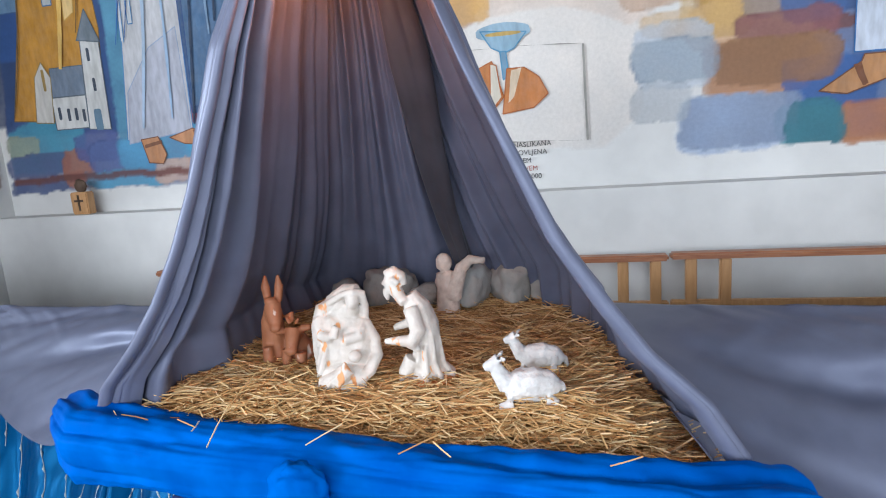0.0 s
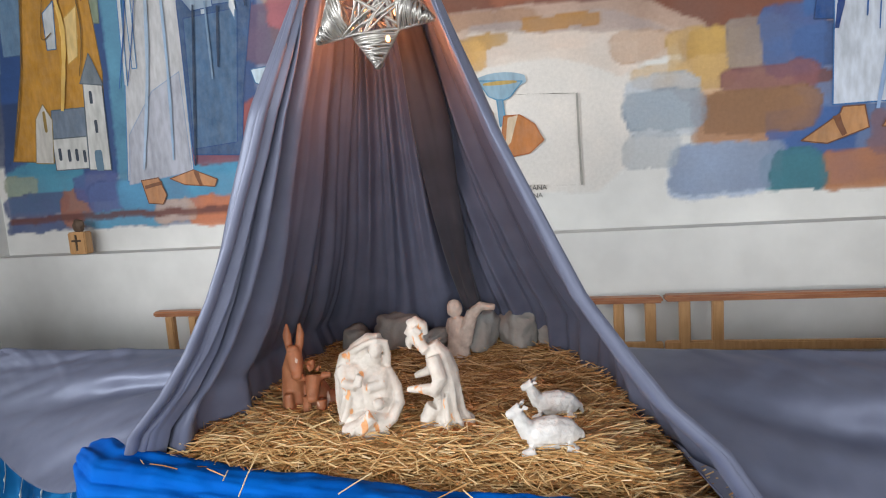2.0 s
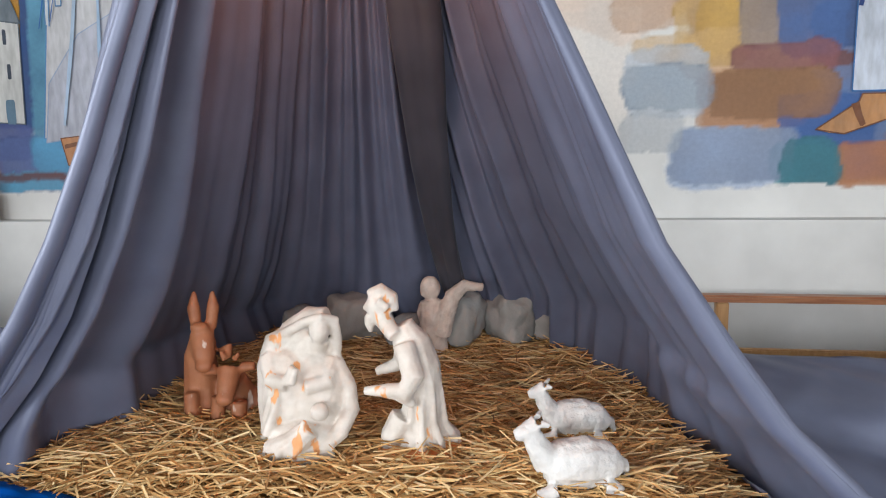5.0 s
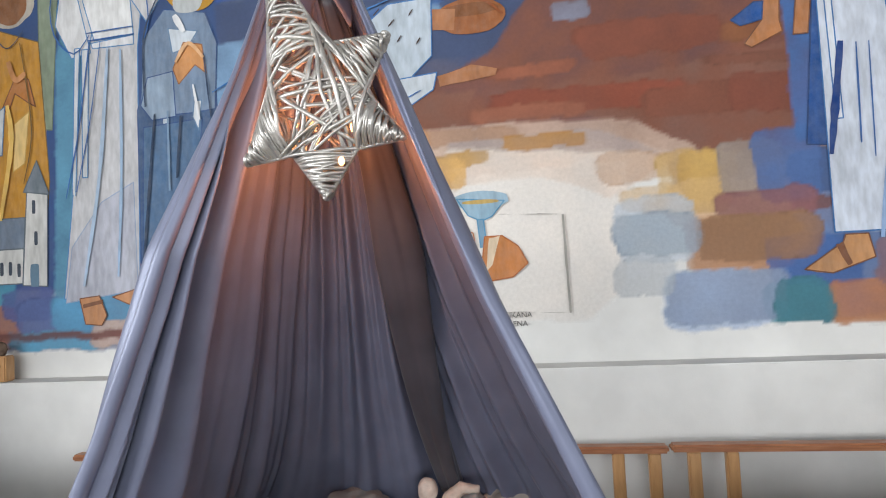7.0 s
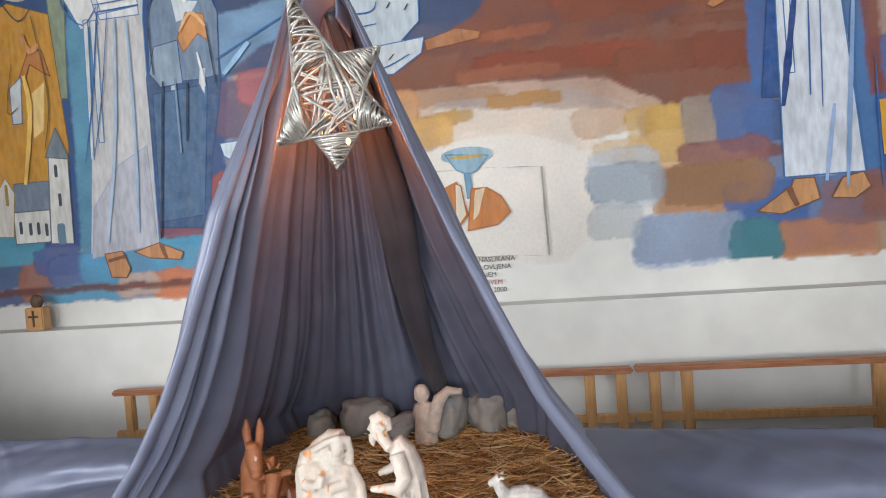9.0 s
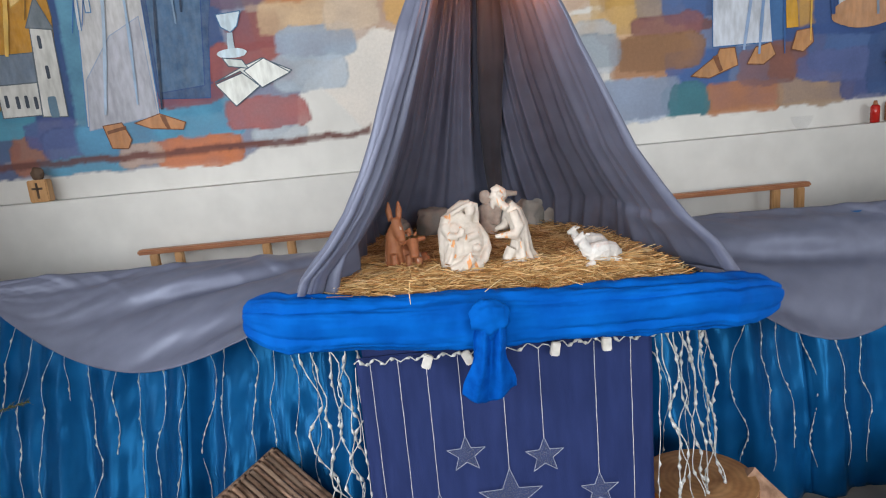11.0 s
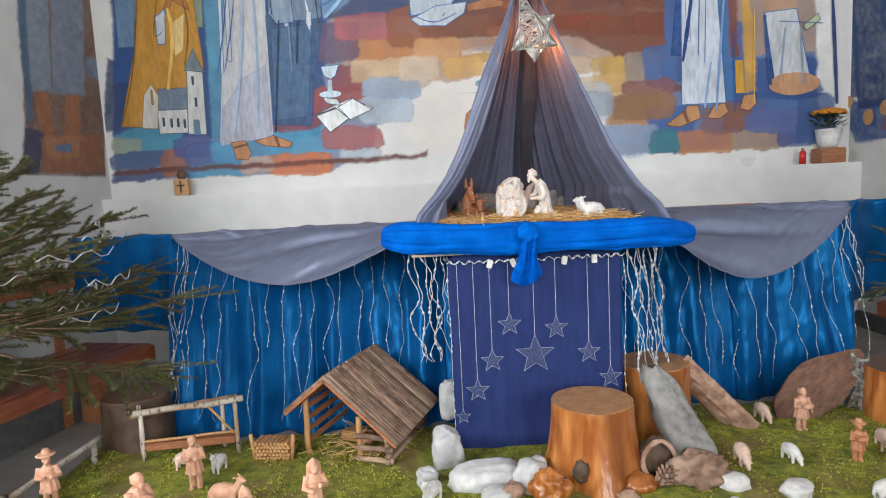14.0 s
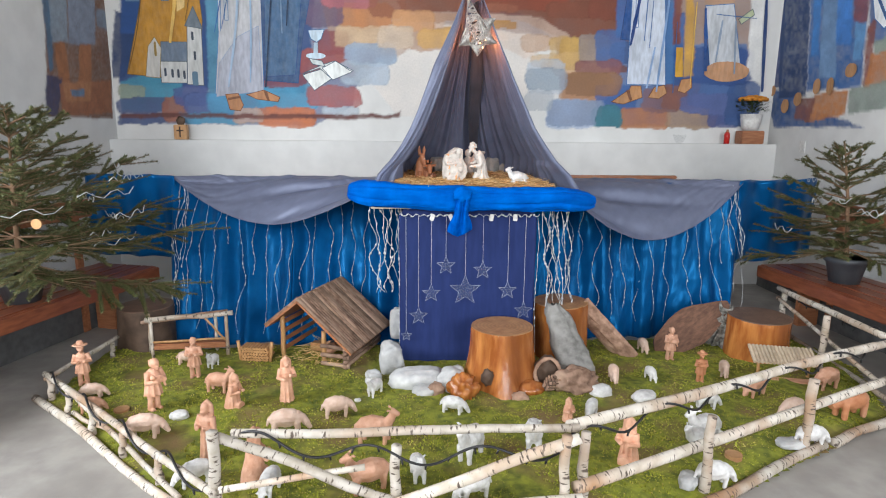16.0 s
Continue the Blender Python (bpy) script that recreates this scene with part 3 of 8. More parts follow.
statue("leaning_father_statue", [
    ("t", [(0.010, 0, 0), (0.012, 0, 0.035), (0.016, 0, 0.075), (0.014, 0, 0.115), (0.0, 0, 0.150), (-0.014, 0, 0.178)], [0.040, 0.032, 0.027, 0.027, 0.027, 0.016]),
    ("t", [(0.02, 0.004, 0.012), (0.044, 0.004, 0.020), (0.064, 0.004, 0.010)], [0.028, 0.020, 0.010]),
    ("t", [(-0.010, -0.014, 0.05), (-0.026, -0.016, 0.024), (-0.034, -0.016, 0.0)], [0.020, 0.018, 0.014]),
    ("t", [(-0.020, -0.020, 0.165), (-0.036, -0.004, 0.182), (-0.044, 0, 0.196)], [0.010, 0.013, 0.014]),
    ("e", (-0.046, 0, 0.203), (0.017, 0.015, 0.020)),
    ("t", [(-0.060, 0, 0.204), (-0.066, 0, 0.198)], [0.005, 0.003]),
    ("t", [(-0.056, 0, 0.190), (-0.058, 0, 0.176), (-0.056, 0, 0.166)], [0.010, 0.007, 0.003]),
    ("t", [(-0.058, 0, 0.218), (-0.042, 0, 0.224), (-0.028, 0, 0.214), (-0.024, 0, 0.196)], [0.008, 0.012, 0.012, 0.009]),
    ("t", [(-0.044, -0.014, 0.214), (-0.030, -0.014, 0.202)], [0.006, 0.006]),
    ("t", [(-0.008, -0.026, 0.158), (0.006, -0.038, 0.115), (-0.006, -0.040, 0.094), (-0.036, -0.034, 0.094), (-0.062, -0.030, 0.092)], [0.015, 0.016, 0.015, 0.009, 0.006]),
    ("t", [(-0.010, -0.040, 0.090), (0.006, -0.038, 0.076)], [0.010, 0.006]),
    ("t", [(-0.010, 0.024, 0.150), (-0.022, 0.028, 0.112), (-0.054, 0.014, 0.104)], [0.014, 0.012, 0.006]),
    ("t", [(-0.006, -0.026, 0.004), (0.000, -0.026, 0.05), (0.002, -0.026, 0.085)], [0.006, 0.005, 0.004]),
    ("t", [(0.016, -0.038, 0.004), (0.016, -0.030, 0.05), (0.016, -0.026, 0.08)], [0.006, 0.005, 0.004]),
    ("t", [(0.044, -0.026, 0.006), (0.032, -0.024, 0.045), (0.030, -0.022, 0.09), (0.020, -0.020, 0.14)], [0.006, 0.005, 0.004, 0.004]),
    ("t", [(0.066, -0.006, 0.006), (0.046, -0.006, 0.04), (0.040, -0.004, 0.09), (0.026, -0.004, 0.14)], [0.006, 0.005, 0.004, 0.004]),
], M_MARY, pose(0.045, 0.200, Z0, 0, 0, 4), "white glazed clay statue of a leaning bearded father", "statue", 0.0022, rough=0.0025)
tagged(link("statue_base", lump((0.062, 0.048, 0.008), 3, 0.1, 3, 2, at=(0.058, 0.192, Z0 + 0.006)), M_ORANGE, smooth=True), "orange clay base slab under the father statue", "base")
statue("angel_statue", [
    ("t", [(0, 0, -0.03), (0, 0, 0.06), (-0.004, 0, 0.10)], [0.036, 0.026, 0.022]),
    ("e", (-0.004, 0, 0.125), (0.022, 0.022, 0.026)),
    ("t", [(0.016, -0.01, 0.03), (0.030, -0.01, 0.075), (0.044, -0.01, 0.110), (0.070, -0.012, 0.134), (0.108, -0.012, 0.130)], [0.024, 0.020, 0.017, 0.013, 0.008]),
    ("t", [(-0.012, 0.015, 0.04), (-0.022, 0.018, 0.07), (-0.022, 0.02, 0.09)], [0.016, 0.014, 0.008]),
], M_GREYCLAY, pose(0.012, 0.62, 1.112, 0, 0, 0), "rough greyish clay angel statue with raised wing", "statue", 0.003, rough=0.004)
statue("donkey_and_ox_statue", [
    ("t", [(-0.03, 0.01, 0), (-0.032, 0.012, 0.05), (-0.03, 0.005, 0.095), (-0.022, -0.002, 0.12)], [0.030, 0.026, 0.022, 0.018]),
    ("t", [(-0.022, -0.004, 0.13), (-0.016, -0.018, 0.105), (-0.012, -0.024, 0.092)], [0.017, 0.015, 0.013]),
    ("t", [(-0.032, 0.004, 0.135), (-0.036, 0.006, 0.165), (-0.034, 0.006, 0.188)], [0.008, 0.009, 0.003]),
    ("t", [(-0.012, 0.004, 0.135), (-0.008, 0.006, 0.165), (-0.008, 0.006, 0.188)], [0.008, 0.009, 0.003]),
    ("t", [(0.01, 0.02, 0.0), (0.012, 0.02, 0.035), (0.012, 0.008, 0.06)], [0.036, 0.030, 0.020]),
    ("t", [(0.018, -0.014, 0.082), (0.018, -0.03, 0.058), (0.018, -0.036, 0.046)], [0.017, 0.014, 0.012]),
    ("t", [(0.0, -0.012, 0.08), (-0.018, -0.016, 0.076)], [0.008, 0.005]),
    ("t", [(0.034, -0.012, 0.082), (0.054, -0.014, 0.084)], [0.008, 0.006]),
    ("t", [(0.02, 0.02, 0.012), (0.055, 0.03, 0.018), (0.06, 0.012, 0.006)], [0.026, 0.020, 0.012]),
    ("t", [(0.0, 0.005, 0.10), (0.014, 0.0, 0.108), (0.016, -0.006, 0.094)], [0.006, 0.007, 0.004]),
    ("e", (-0.022, -0.012, 0.140), (0.013, 0.010, 0.008)),
    ("e", (-0.012, -0.030, 0.090), (0.012, 0.010, 0.010)),
    ("e", (0.018, -0.040, 0.046), (0.013, 0.010, 0.010)),
    ("t", [(0.012, -0.012, 0.092), (0.006, -0.014, 0.106)], [0.005, 0.003]),
    ("t", [(0.024, -0.012, 0.092), (0.032, -0.014, 0.104)], [0.005, 0.003]),
    ("t", [(-0.034, -0.022, 0.0), (-0.036, -0.020, 0.05)], [0.011, 0.010]),
    ("t", [(0.0, -0.026, 0.0), (0.004, -0.024, 0.045)], [0.010, 0.010]),
    ("t", [(0.030, -0.022, 0.0), (0.030, -0.018, 0.035)], [0.010, 0.012]),
], with_rims(mat("donkey_terracotta", (0.31, 0.110, 0.048, 1), (0.40, 0.16, 0.075, 1), 0.55, 30, bump=0.3, bscale=90)), pose(-0.272, 0.262, Z0, 0, 0, 8) @ Matrix.Scale(1.10, 4), "brown clay statue of a donkey and ox lying together", "statue", 0.0028)
for n in bpy.data.materials["donkey_terracotta"].node_tree.nodes:
    if n.bl_idname == "ShaderNodeMixRGB":
        n.inputs[2].default_value = (0.66, 0.55, 0.48, 1)


def sheep_pieces(lying=False, head_down=False, s=1.0):
    z = 0.030 if lying else 0.056
    out = [("t", [(0.056, 0, z - 0.004), (0.040, 0, z + 0.004), (0.012, 0, z + 0.008), (-0.020, 0, z + 0.006), (-0.042, 0, z + 0.002)], [0.014, 0.025, 0.030, 0.028, 0.018]), ("e", (0.004, 0, z - 0.006), (0.044, 0.024, 0.024))]
    if head_down:
        out += [("t", [(-0.030, 0, z + 0.010), (-0.054, 0, z - 0.002), (-0.068, 0, z - 0.022)], [0.020, 0.015, 0.012]), ("t", [(-0.064, 0, z - 0.016), (-0.080, 0, z - 0.042)], [0.013, 0.007])]
        out += [("t", [(-0.064, y, z - 0.010), (-0.062, y * 2.2, z - 0.020)], [0.005, 0.003]) for y in (-0.010, 0.010)]
    else:
        out += [("t", [(-0.034, 0, z + 0.008), (-0.052, 0, z + 0.034), (-0.056, 0, z + 0.048)], [0.020, 0.014, 0.012]), ("t", [(-0.050, 0, z + 0.055), (-0.078, 0, z + 0.044)], [0.014, 0.007])]
        out += [("t", [(-0.046, y, z + 0.062), (-0.040, y * 2.2, z + 0.064)], [0.005, 0.003]) for y in (-0.010, 0.010)]
    if lying:
        out += [("t", [(-0.03, -0.02, 0.012), (-0.055, -0.022, 0.006)], [0.010, 0.007]), ("t", [(0.03, -0.022, 0.012), (0.05, -0.03, 0.007)], [0.013, 0.008])]
    else:
        for x in (-0.034, 0.040):
            for y in (-0.014, 0.014):
                out.append(("t", [(x, y, z - 0.006), (x * 1.06 + 0.2 * y, y * 1.1, 0.022), (x * 1.02 + 0.3 * y, y * 1.1, 0.0)], [0.012, 0.0075, 0.0075]))
    out.append(("t", [(0.060, 0, z + 0.004), (0.068, 0, z - 0.022)], [0.007, 0.004]))
    return out


statue("lying_sheep_statue", sheep_pieces(True), M_WHITECLAY, pose(0.262, 0.105, Z0, 0, 0, 14) @ Matrix.Scale(0.98, 4), "white clay sheep lying on the straw", "statue", 0.0026, "white sheep on the straw", 0.004)
statue("lying_sheep_statue", sheep_pieces(True), M_WHITECLAY, pose(0.272, 0.245, Z0 + 0.004, 0, 0, 4) @ Matrix.Scale(0.85, 4), "white clay sheep lying on the straw", "statue", 0.0026, "white sheep on the straw", 0.004)


def stone(size, at, seed, turn=0, tilt=0, rough=0.3, label="rough grey field stone", group="", material=None, name="stone"):
    own = bmesh.new()
    bmesh.ops.create_icosphere(own, subdivisions=4, radius=1)
    for v in own.verts:
        c = v.co.copy()
        k = 1 + rough * noise.fractal(c * 1.1 + Vector((seed * 5.1, seed, 2)), 1.0, 2.0, 4) + 0.05 * nz(c.x * 6 + seed, c.y * 6, c.z * 6)
        q = Vector([math.copysign(abs(c[i]) ** 0.75, c[i]) for i in range(3)])
        v.co = Vector((q.x * size[0] * k, q.y * size[1] * k, max(q.z * k, -0.75) * size[2]))
    ob = tagged(link(name, own, material or M_STONE, smooth=True), label, "stone", group)
    ob.matrix_world = pose(*at, tilt, 0, turn)
    return ob


for sx, at, sd in (((0.075, 0.05, 0.055), (-0.175, 0.705, 1.150), 1), ((0.060, 0.045, 0.062), (0.070, 0.690, 1.155), 2), ((0.065, 0.05, 0.062), (0.170, 0.720, 1.158), 3), ((0.085, 0.045, 0.040), (0.300, 0.710, 1.140), 4), ((0.055, 0.04, 0.030), (-0.060, 0.690, 1.128), 6), ((0.05, 0.04, 0.04), (-0.305, 0.700, 1.135), 7)):
    stone(sx, at, sd, sd * 40, group="stones behind the figures", label="rough grey stone at the back of the straw")


# ---- wicker star with a lit bulb ----
M_SILVER = mat("silver_painted_willow", (0.30, 0.29, 0.28, 1), (0.50, 0.49, 0.47, 1), 0.35, 40, metal=0.65, bump=0.3, bscale=120, stretch=(1, 1, 1))


def wicker_star():
    th = empty("wicker_star", pose(0.028, 0.045, 1.915, 4, 0, 0), "silver painted willow star hung in the tent opening", "star")
    rnd = random.Random(2)
    # a star seen a little turned, with uneven arms
    tips = [Vector((x, 0, z)) for x, z in ((-0.077, 0.176), (0.070, 0.066), (0.083, -0.060), (-0.020, -0.128), (-0.122, -0.078))]
    inner = [Vector((x, 0, z)) for x, z in ((-0.008, 0.062), (0.038, 0.000), (0.022, -0.068), (-0.060, -0.070), (-0.085, 0.018))]
    for i in range(5):
        frame_bm = tube([tips[i], inner[i], tips[(i + 1) % 5]], 0.0032, 8)
        part("rod", frame_bm, M_SILVER, th, "", True)
    for i in range(5):
        a, b, tip = inner[i - 1], inner[i], tips[i]
        for k in range(22):
            u = 0.02 + 0.93 * k / 20 + rnd.uniform(-0.015, 0.015)
            d = rnd.uniform(-0.12, 0.12)
            p, q = a.lerp(tip, min(0.99, max(0, u + d))), b.lerp(tip, min(0.99, max(0, u - d)))
            th_y = 0.020 * (1 - 0.8 * u) + 0.004
            for sgn in (-1, 1):
                mid = (p + q) / 2 + Vector((0, sgn * th_y, 0))
                pts = [p, p.lerp(mid, 0.5) + Vector((0, sgn * th_y * 0.35, 0)), mid, q.lerp(mid, 0.5) + Vector((0, sgn * th_y * 0.35, 0)), q]
                part("winding", tube(pts, rnd.uniform(0.0017, 0.0031), 6, cap=False), M_SILVER, th, "", True)
    for k in range(52):
        i, j = rnd.sample(range(5), 2)
        p = inner[i].lerp(tips[rnd.choice((i, (i + 1) % 5))], rnd.uniform(0, 0.35))
        q = inner[j].lerp(tips[rnd.choice((j, (j + 1) % 5))], rnd.uniform(0, 0.35))
        sgn = -1 if k % 5 else 1
        mid = (p + q) / 2 + Vector((rnd.uniform(-0.01, 0.01), sgn * rnd.uniform(0.018, 0.028), 0))
        part("crossing_rod", tube([p, p.lerp(mid, 0.55) + Vector((0, sgn * 0.006, 0)), mid, q.lerp(mid, 0.55) + Vector((0, sgn * 0.006, 0)), q], rnd.uniform(0.0019, 0.0036), 6, cap=False), M_SILVER, th, "", True)
    ring = [tips[0] * 1.06 + Vector((0.006 * math.cos(a), 0, 0.012 + 0.012 * math.sin(a))) for a in [i * math.pi / 6 for i in range(13)]]
    part("wire_loop", tube(ring, 0.0012, 6), M_SILVER, th, "", True)


wicker_star()
M_BULB = bpy.data.materials.new("warm_bulb")
M_BULB.use_nodes = True
M_BULB.node_tree.nodes["Principled BSDF"].inputs["Emission Color"].default_value = (1, 0.45, 0.12, 1)
M_BULB.node_tree.nodes["Principled BSDF"].inputs["Emission Strength"].default_value = 3
for bx, bz in ((0.02, 1.90), (0.05, 1.87), (0.0, 1.875), (0.034, 1.83)):
    tagged(link("fairy_bulb", lump((0.004, 0.004, 0.006), 0, 0, 2, at=(bx, 0.035, bz)), M_BULB, smooth=True), "tiny warm glowing bulb inside the willow star", "bulb", "bulbs in the star")


# ---- light strings and wire stars ----
M_WIRE = mat("silvery_clear_wire", (0.36, 0.38, 0.40, 1), (0.70, 0.71, 0.71, 1), 0.3, 60, spec=0.7)
M_PLASTICSTAR = bpy.data.materials.new("clear_plastic")
M_PLASTICSTAR.use_nodes = True
pb = M_PLASTICSTAR.node_tree.nodes["Principled BSDF"]
pb.inputs["Base Color"].default_value, pb.inputs["Roughness"].default_value, pb.inputs["Alpha"].default_value = (0.35, 0.4, 0.5, 1), 0.2, 0.06


def wire(pts, r=0.0016, seed=0, leaf=True):
    """A thin double wire with small clear leaf-like tags."""
    bm = tube(pts, r, 5)
    rnd = random.Random(seed)
    if leaf:
        for i in range(2, len(pts) - 1):
            if rnd.random() < 0.40:
                p, q = Vector(pts[i]), Vector(pts[i - 1])
                tube([q, (p + q) / 2 + Vector((rnd.uniform(-0.004, 0.004), -0.002, 0)), p], [r, r * rnd.uniform(2.4, 4.0), r], 5, bm)
    return bm


def hanging(x, y, z0, z1, seed, sway=0.055, r=0.0010, leaf=True, name="light_string", group="light strings on the drape", lean=0.0):
    n = max(6, int((z0 - z1) / 0.025))
    pts = []
    for i in range(n + 1):
        u = i / n
        px, pz = x + lean * u + sway * nz(u * 4, seed * 1.7, 0) + sway * 0.35 * nz(u * 7, seed, 3), z0 + (z1 - z0) * u
        py = y - 0.012 * nz(u * 5, seed, 7) - 0.03 * u if y is not None else drape_point(px, 1 - pz / 1.045).y - 0.022
        pts.append((px, py, pz))
    tagged(link(name, wire(pts, r, seed, leaf), M_WIRE, smooth=True), "thin clear wire light string hanging over blue satin", "light string", group)


for i in range(16):
    x = -1.93 + i * 0.083 + 0.02 * nz(i, 3, 1)
    hanging(x, None, 0.98, 0.06 + 0.25 * abs(nz(i * 3.3, 1, 1)), i, lean=0.02)
for i in range(14):
    x = 0.62 + i * 0.096 + 0.02 * nz(i, 8, 1)
    hanging(x, None, 1.0, 0.10 + 0.3 * abs(nz(i * 2.3, 5, 1)), 40 + i, lean=-0.03 if i < 9 else 0.06)
for i in range(9):
    hanging(-0.60 + 0.024 * i, 0.18 + 0.05 * nz(i, 2, 2), 0.95, 0.42 + 0.2 * nz(i, 9, 9), 80 + i, 0.06, 0.0018, group="tangled light strings beside the box", lean=0.03)
    hanging(0.40 + 0.022 * i, 0.05 + 0.015 * i, 0.95, 0.30 + 0.3 * nz(i, 4, 9), 100 + i, 0.05, 0.0018, group="tangled light strings beside the box", lean=0.05)
for i in range(4):
    hanging(-1.97 + 0.018 * i, None, 1.03, 0.08 + 0.08 * i, 150 + i, 0.05, 0.0013, group="bundled light strings at the drape's ends", lean=0.05)
    hanging(1.80 + 0.018 * i, None, 1.03, 0.30 + 0.10 * i, 160 + i, 0.05, 0.0013, group="bundled light strings at the drape's ends", lean=0.06)
hanging(-0.425, 0.0, 0.90, 0.05, 130, 0.012)
hanging(0.37, 0.0, 0.90, 0.10, 131, 0.012)
rim = [(-0.425 + 0.8 * i / 60, -0.012 + 0.006 * nz(i * 0.7, 1, 1), 0.915 + 0.014 * nz(i * 0.5, 2, 2) + 0.01 * math.sin(i * 1.9)) for i in range(61)]
tagged(link("light_string", wire(rim, 0.0018, 7), M_WIRE, smooth=True), "clear wire light string along the top of the box", "light string")
for x, rz in ((-0.235, 20), (-0.13, -25), (0.10, 10), (0.235, 0)):
    ob = tagged(link("plug_clip", block((-0.012, -0.008, -0.02), (0.012, 0.008, 0.018), 0.003), M_WHITECLAY), "small white plastic connector on the wire", "connector", "wire connectors")
    ob.matrix_world = pose(x, -0.016, 0.905, 0, rz, 0)


M_STARRIM = mat("frosted_star_rim", (0.20, 0.23, 0.32, 1), (0.34, 0.37, 0.46, 1), 0.35, 60)


def wire_star(x, z, size, ztop):
    th = empty("wire_star", pose(x - 0.02, -0.006, z), "clear plastic star hanging on a wire before navy cloth", "star", "stars on the navy cloth")
    pts = []
    for i in range(11):
        a = radians(90 + 36 * i)
        r = size if i % 2 == 0 else size * 0.42
        pts.append(Vector((math.cos(a) * r, 0, math.sin(a) * r)))
    bm = bmesh.new()
    for a, b in zip(pts, pts[1:]):
        tube([a, b], 0.0010, 6, bm)
    part("rim", bm, M_STARRIM, th)
    bm = bmesh.new()
    c1, c2 = bm.verts.new((0, -0.006, 0)), bm.verts.new((0, 0.004, 0))
    vs = [bm.verts.new(p) for p in pts[:-1]]
    for i in range(10):
        bm.faces.new((vs[i], vs[(i + 1) % 10], c1))
        bm.faces.new((vs[(i + 1) % 10], vs[i], c2))
    part("plate", bm, M_PLASTICSTAR, th, "clear plastic plate")
    part("hanger", tube([(0.002 * nz(i, x, 1), 0, size + (ztop - z - size) * i / 14) for i in range(15)], 0.0010, 5), M_WIRE, th)


for x, z, s in ((-0.293, 0.32, 0.055), (-0.22, 0.457, 0.055), (-0.136, 0.622, 0.055), (-0.023, 0.475, 0.092), (0.077, 0.595, 0.055), (0.224, 0.474, 0.055), (0.321, 0.35, 0.055), (-0.365, 0.20, 0.035)):
    wire_star(x, z, s, 0.91)


# ---- the moss landscape on the floor ----
M_MOSS = mat("moss_bed", (0.10, 0.12, 0.015, 1), (0.27, 0.29, 0.03, 1), 0.95, 22, bump=0.8, bscale=120, c=(0.20, 0.13, 0.05, 1))
M_BIRCH = mat("birch_bark", (0.46, 0.40, 0.32, 1), (0.66, 0.61, 0.54, 1), 0.75, 16, bump=0.5, bscale=60, c=(0.38, 0.22, 0.12, 1), random=0.18)
M_STUMP = mat("varnished_trunk", (0.30, 0.085, 0.018, 1), (0.58, 0.23, 0.06, 1), 0.24, 14, stretch=(1.6, 1.6, 0.35), bump=0.9, bscale=30, c=(0.24, 0.075, 0.022, 1), spec=0.6)
M_CUT = mat("cut_wood_face", (0.36, 0.19, 0.085, 1), (0.47, 0.27, 0.13, 1), 0.5, 30, bump=0.3, c=(0.30, 0.14, 0.06, 1))
M_BARK = mat("brown_bark", (0.15, 0.085, 0.055, 1), (0.32, 0.20, 0.14, 1), 0.85, 25, stretch=(1, 1, 1), bump=0.9, bscale=60, c=(0.42, 0.29, 0.21, 1), random=0.45)
M_DARKWOOD = mat("dark_weathered_wood", (0.06, 0.035, 0.022, 1), (0.12, 0.075, 0.05, 1), 0.7, 14, bump=0.4)
M_PLANK = mat("reddish_plank", (0.30, 0.11, 0.045, 1), (0.42, 0.18, 0.08, 1), 0.6, 20, stretch=(1, 6, 6), bump=0.3)
M_CABLE = mat("black_cable", (0.012, 0.012, 0.014, 1), rough=0.4)
M_LICHEN = mat("grey_lichen", (0.09, 0.085, 0.075, 1), (0.30, 0.29, 0.26, 1), 0.95, 55, bump=1.0, bscale=60)


def birchy(m):
    """Dark short cross streaks of birch bark, and orange peeled places."""
    n, l = m.node_tree.nodes, m.node_tree.links
    co, mp, tx, rp, mx = n.new("ShaderNodeTexCoord"), n.new("ShaderNodeMapping"), n.new("ShaderNodeTexNoise"), n.new("ShaderNodeValToRGB"), n.new("ShaderNodeMixRGB")
    mp.inputs["Scale"].default_value = (2.2, 0.7, 0.7)
    l.new(co.outputs["Object"], mp.inputs[0])
    l.new(mp.outputs[0], tx.inputs[0])
    tx.inputs["Scale"].default_value, tx.inputs["Detail"].default_value = 42, 3
    rp.color_ramp.elements[0].position, rp.color_ramp.elements[1].position = 0.58, 0.66
    l.new(tx.outputs["Fac"], rp.inputs[0])
    l.new(rp.outputs[0], mx.inputs[0])
    l.new(n["Principled BSDF"].inputs["Base Color"].links[0].from_socket, mx.inputs[1])
    mx.inputs[2].default_value = (0.09, 0.065, 0.05, 1)
    l.new(mx.outputs[0], n["Principled BSDF"].inputs["Base Color"])


birchy(M_BIRCH)
OUTLINE = [(-2.22, -0.44), (-1.12, -1.42), (0.25, -1.52), (0.84, -1.36), (2.02, -0.72), (2.30, -0.10), (2.25, 0.42), (1.75, 0.44), (-1.80, 0.30), (-2.25, 0.34)]


def inside(x, y):
    hit = False
    for (ax, ay), (bx, by) in zip(OUTLINE, OUTLINE[1:] + OUTLINE[:1]):
        if (ay > y) != (by > y) and x < (bx - ax) * (y - ay) / (by - ay) + ax:
            hit = not hit
    return hit


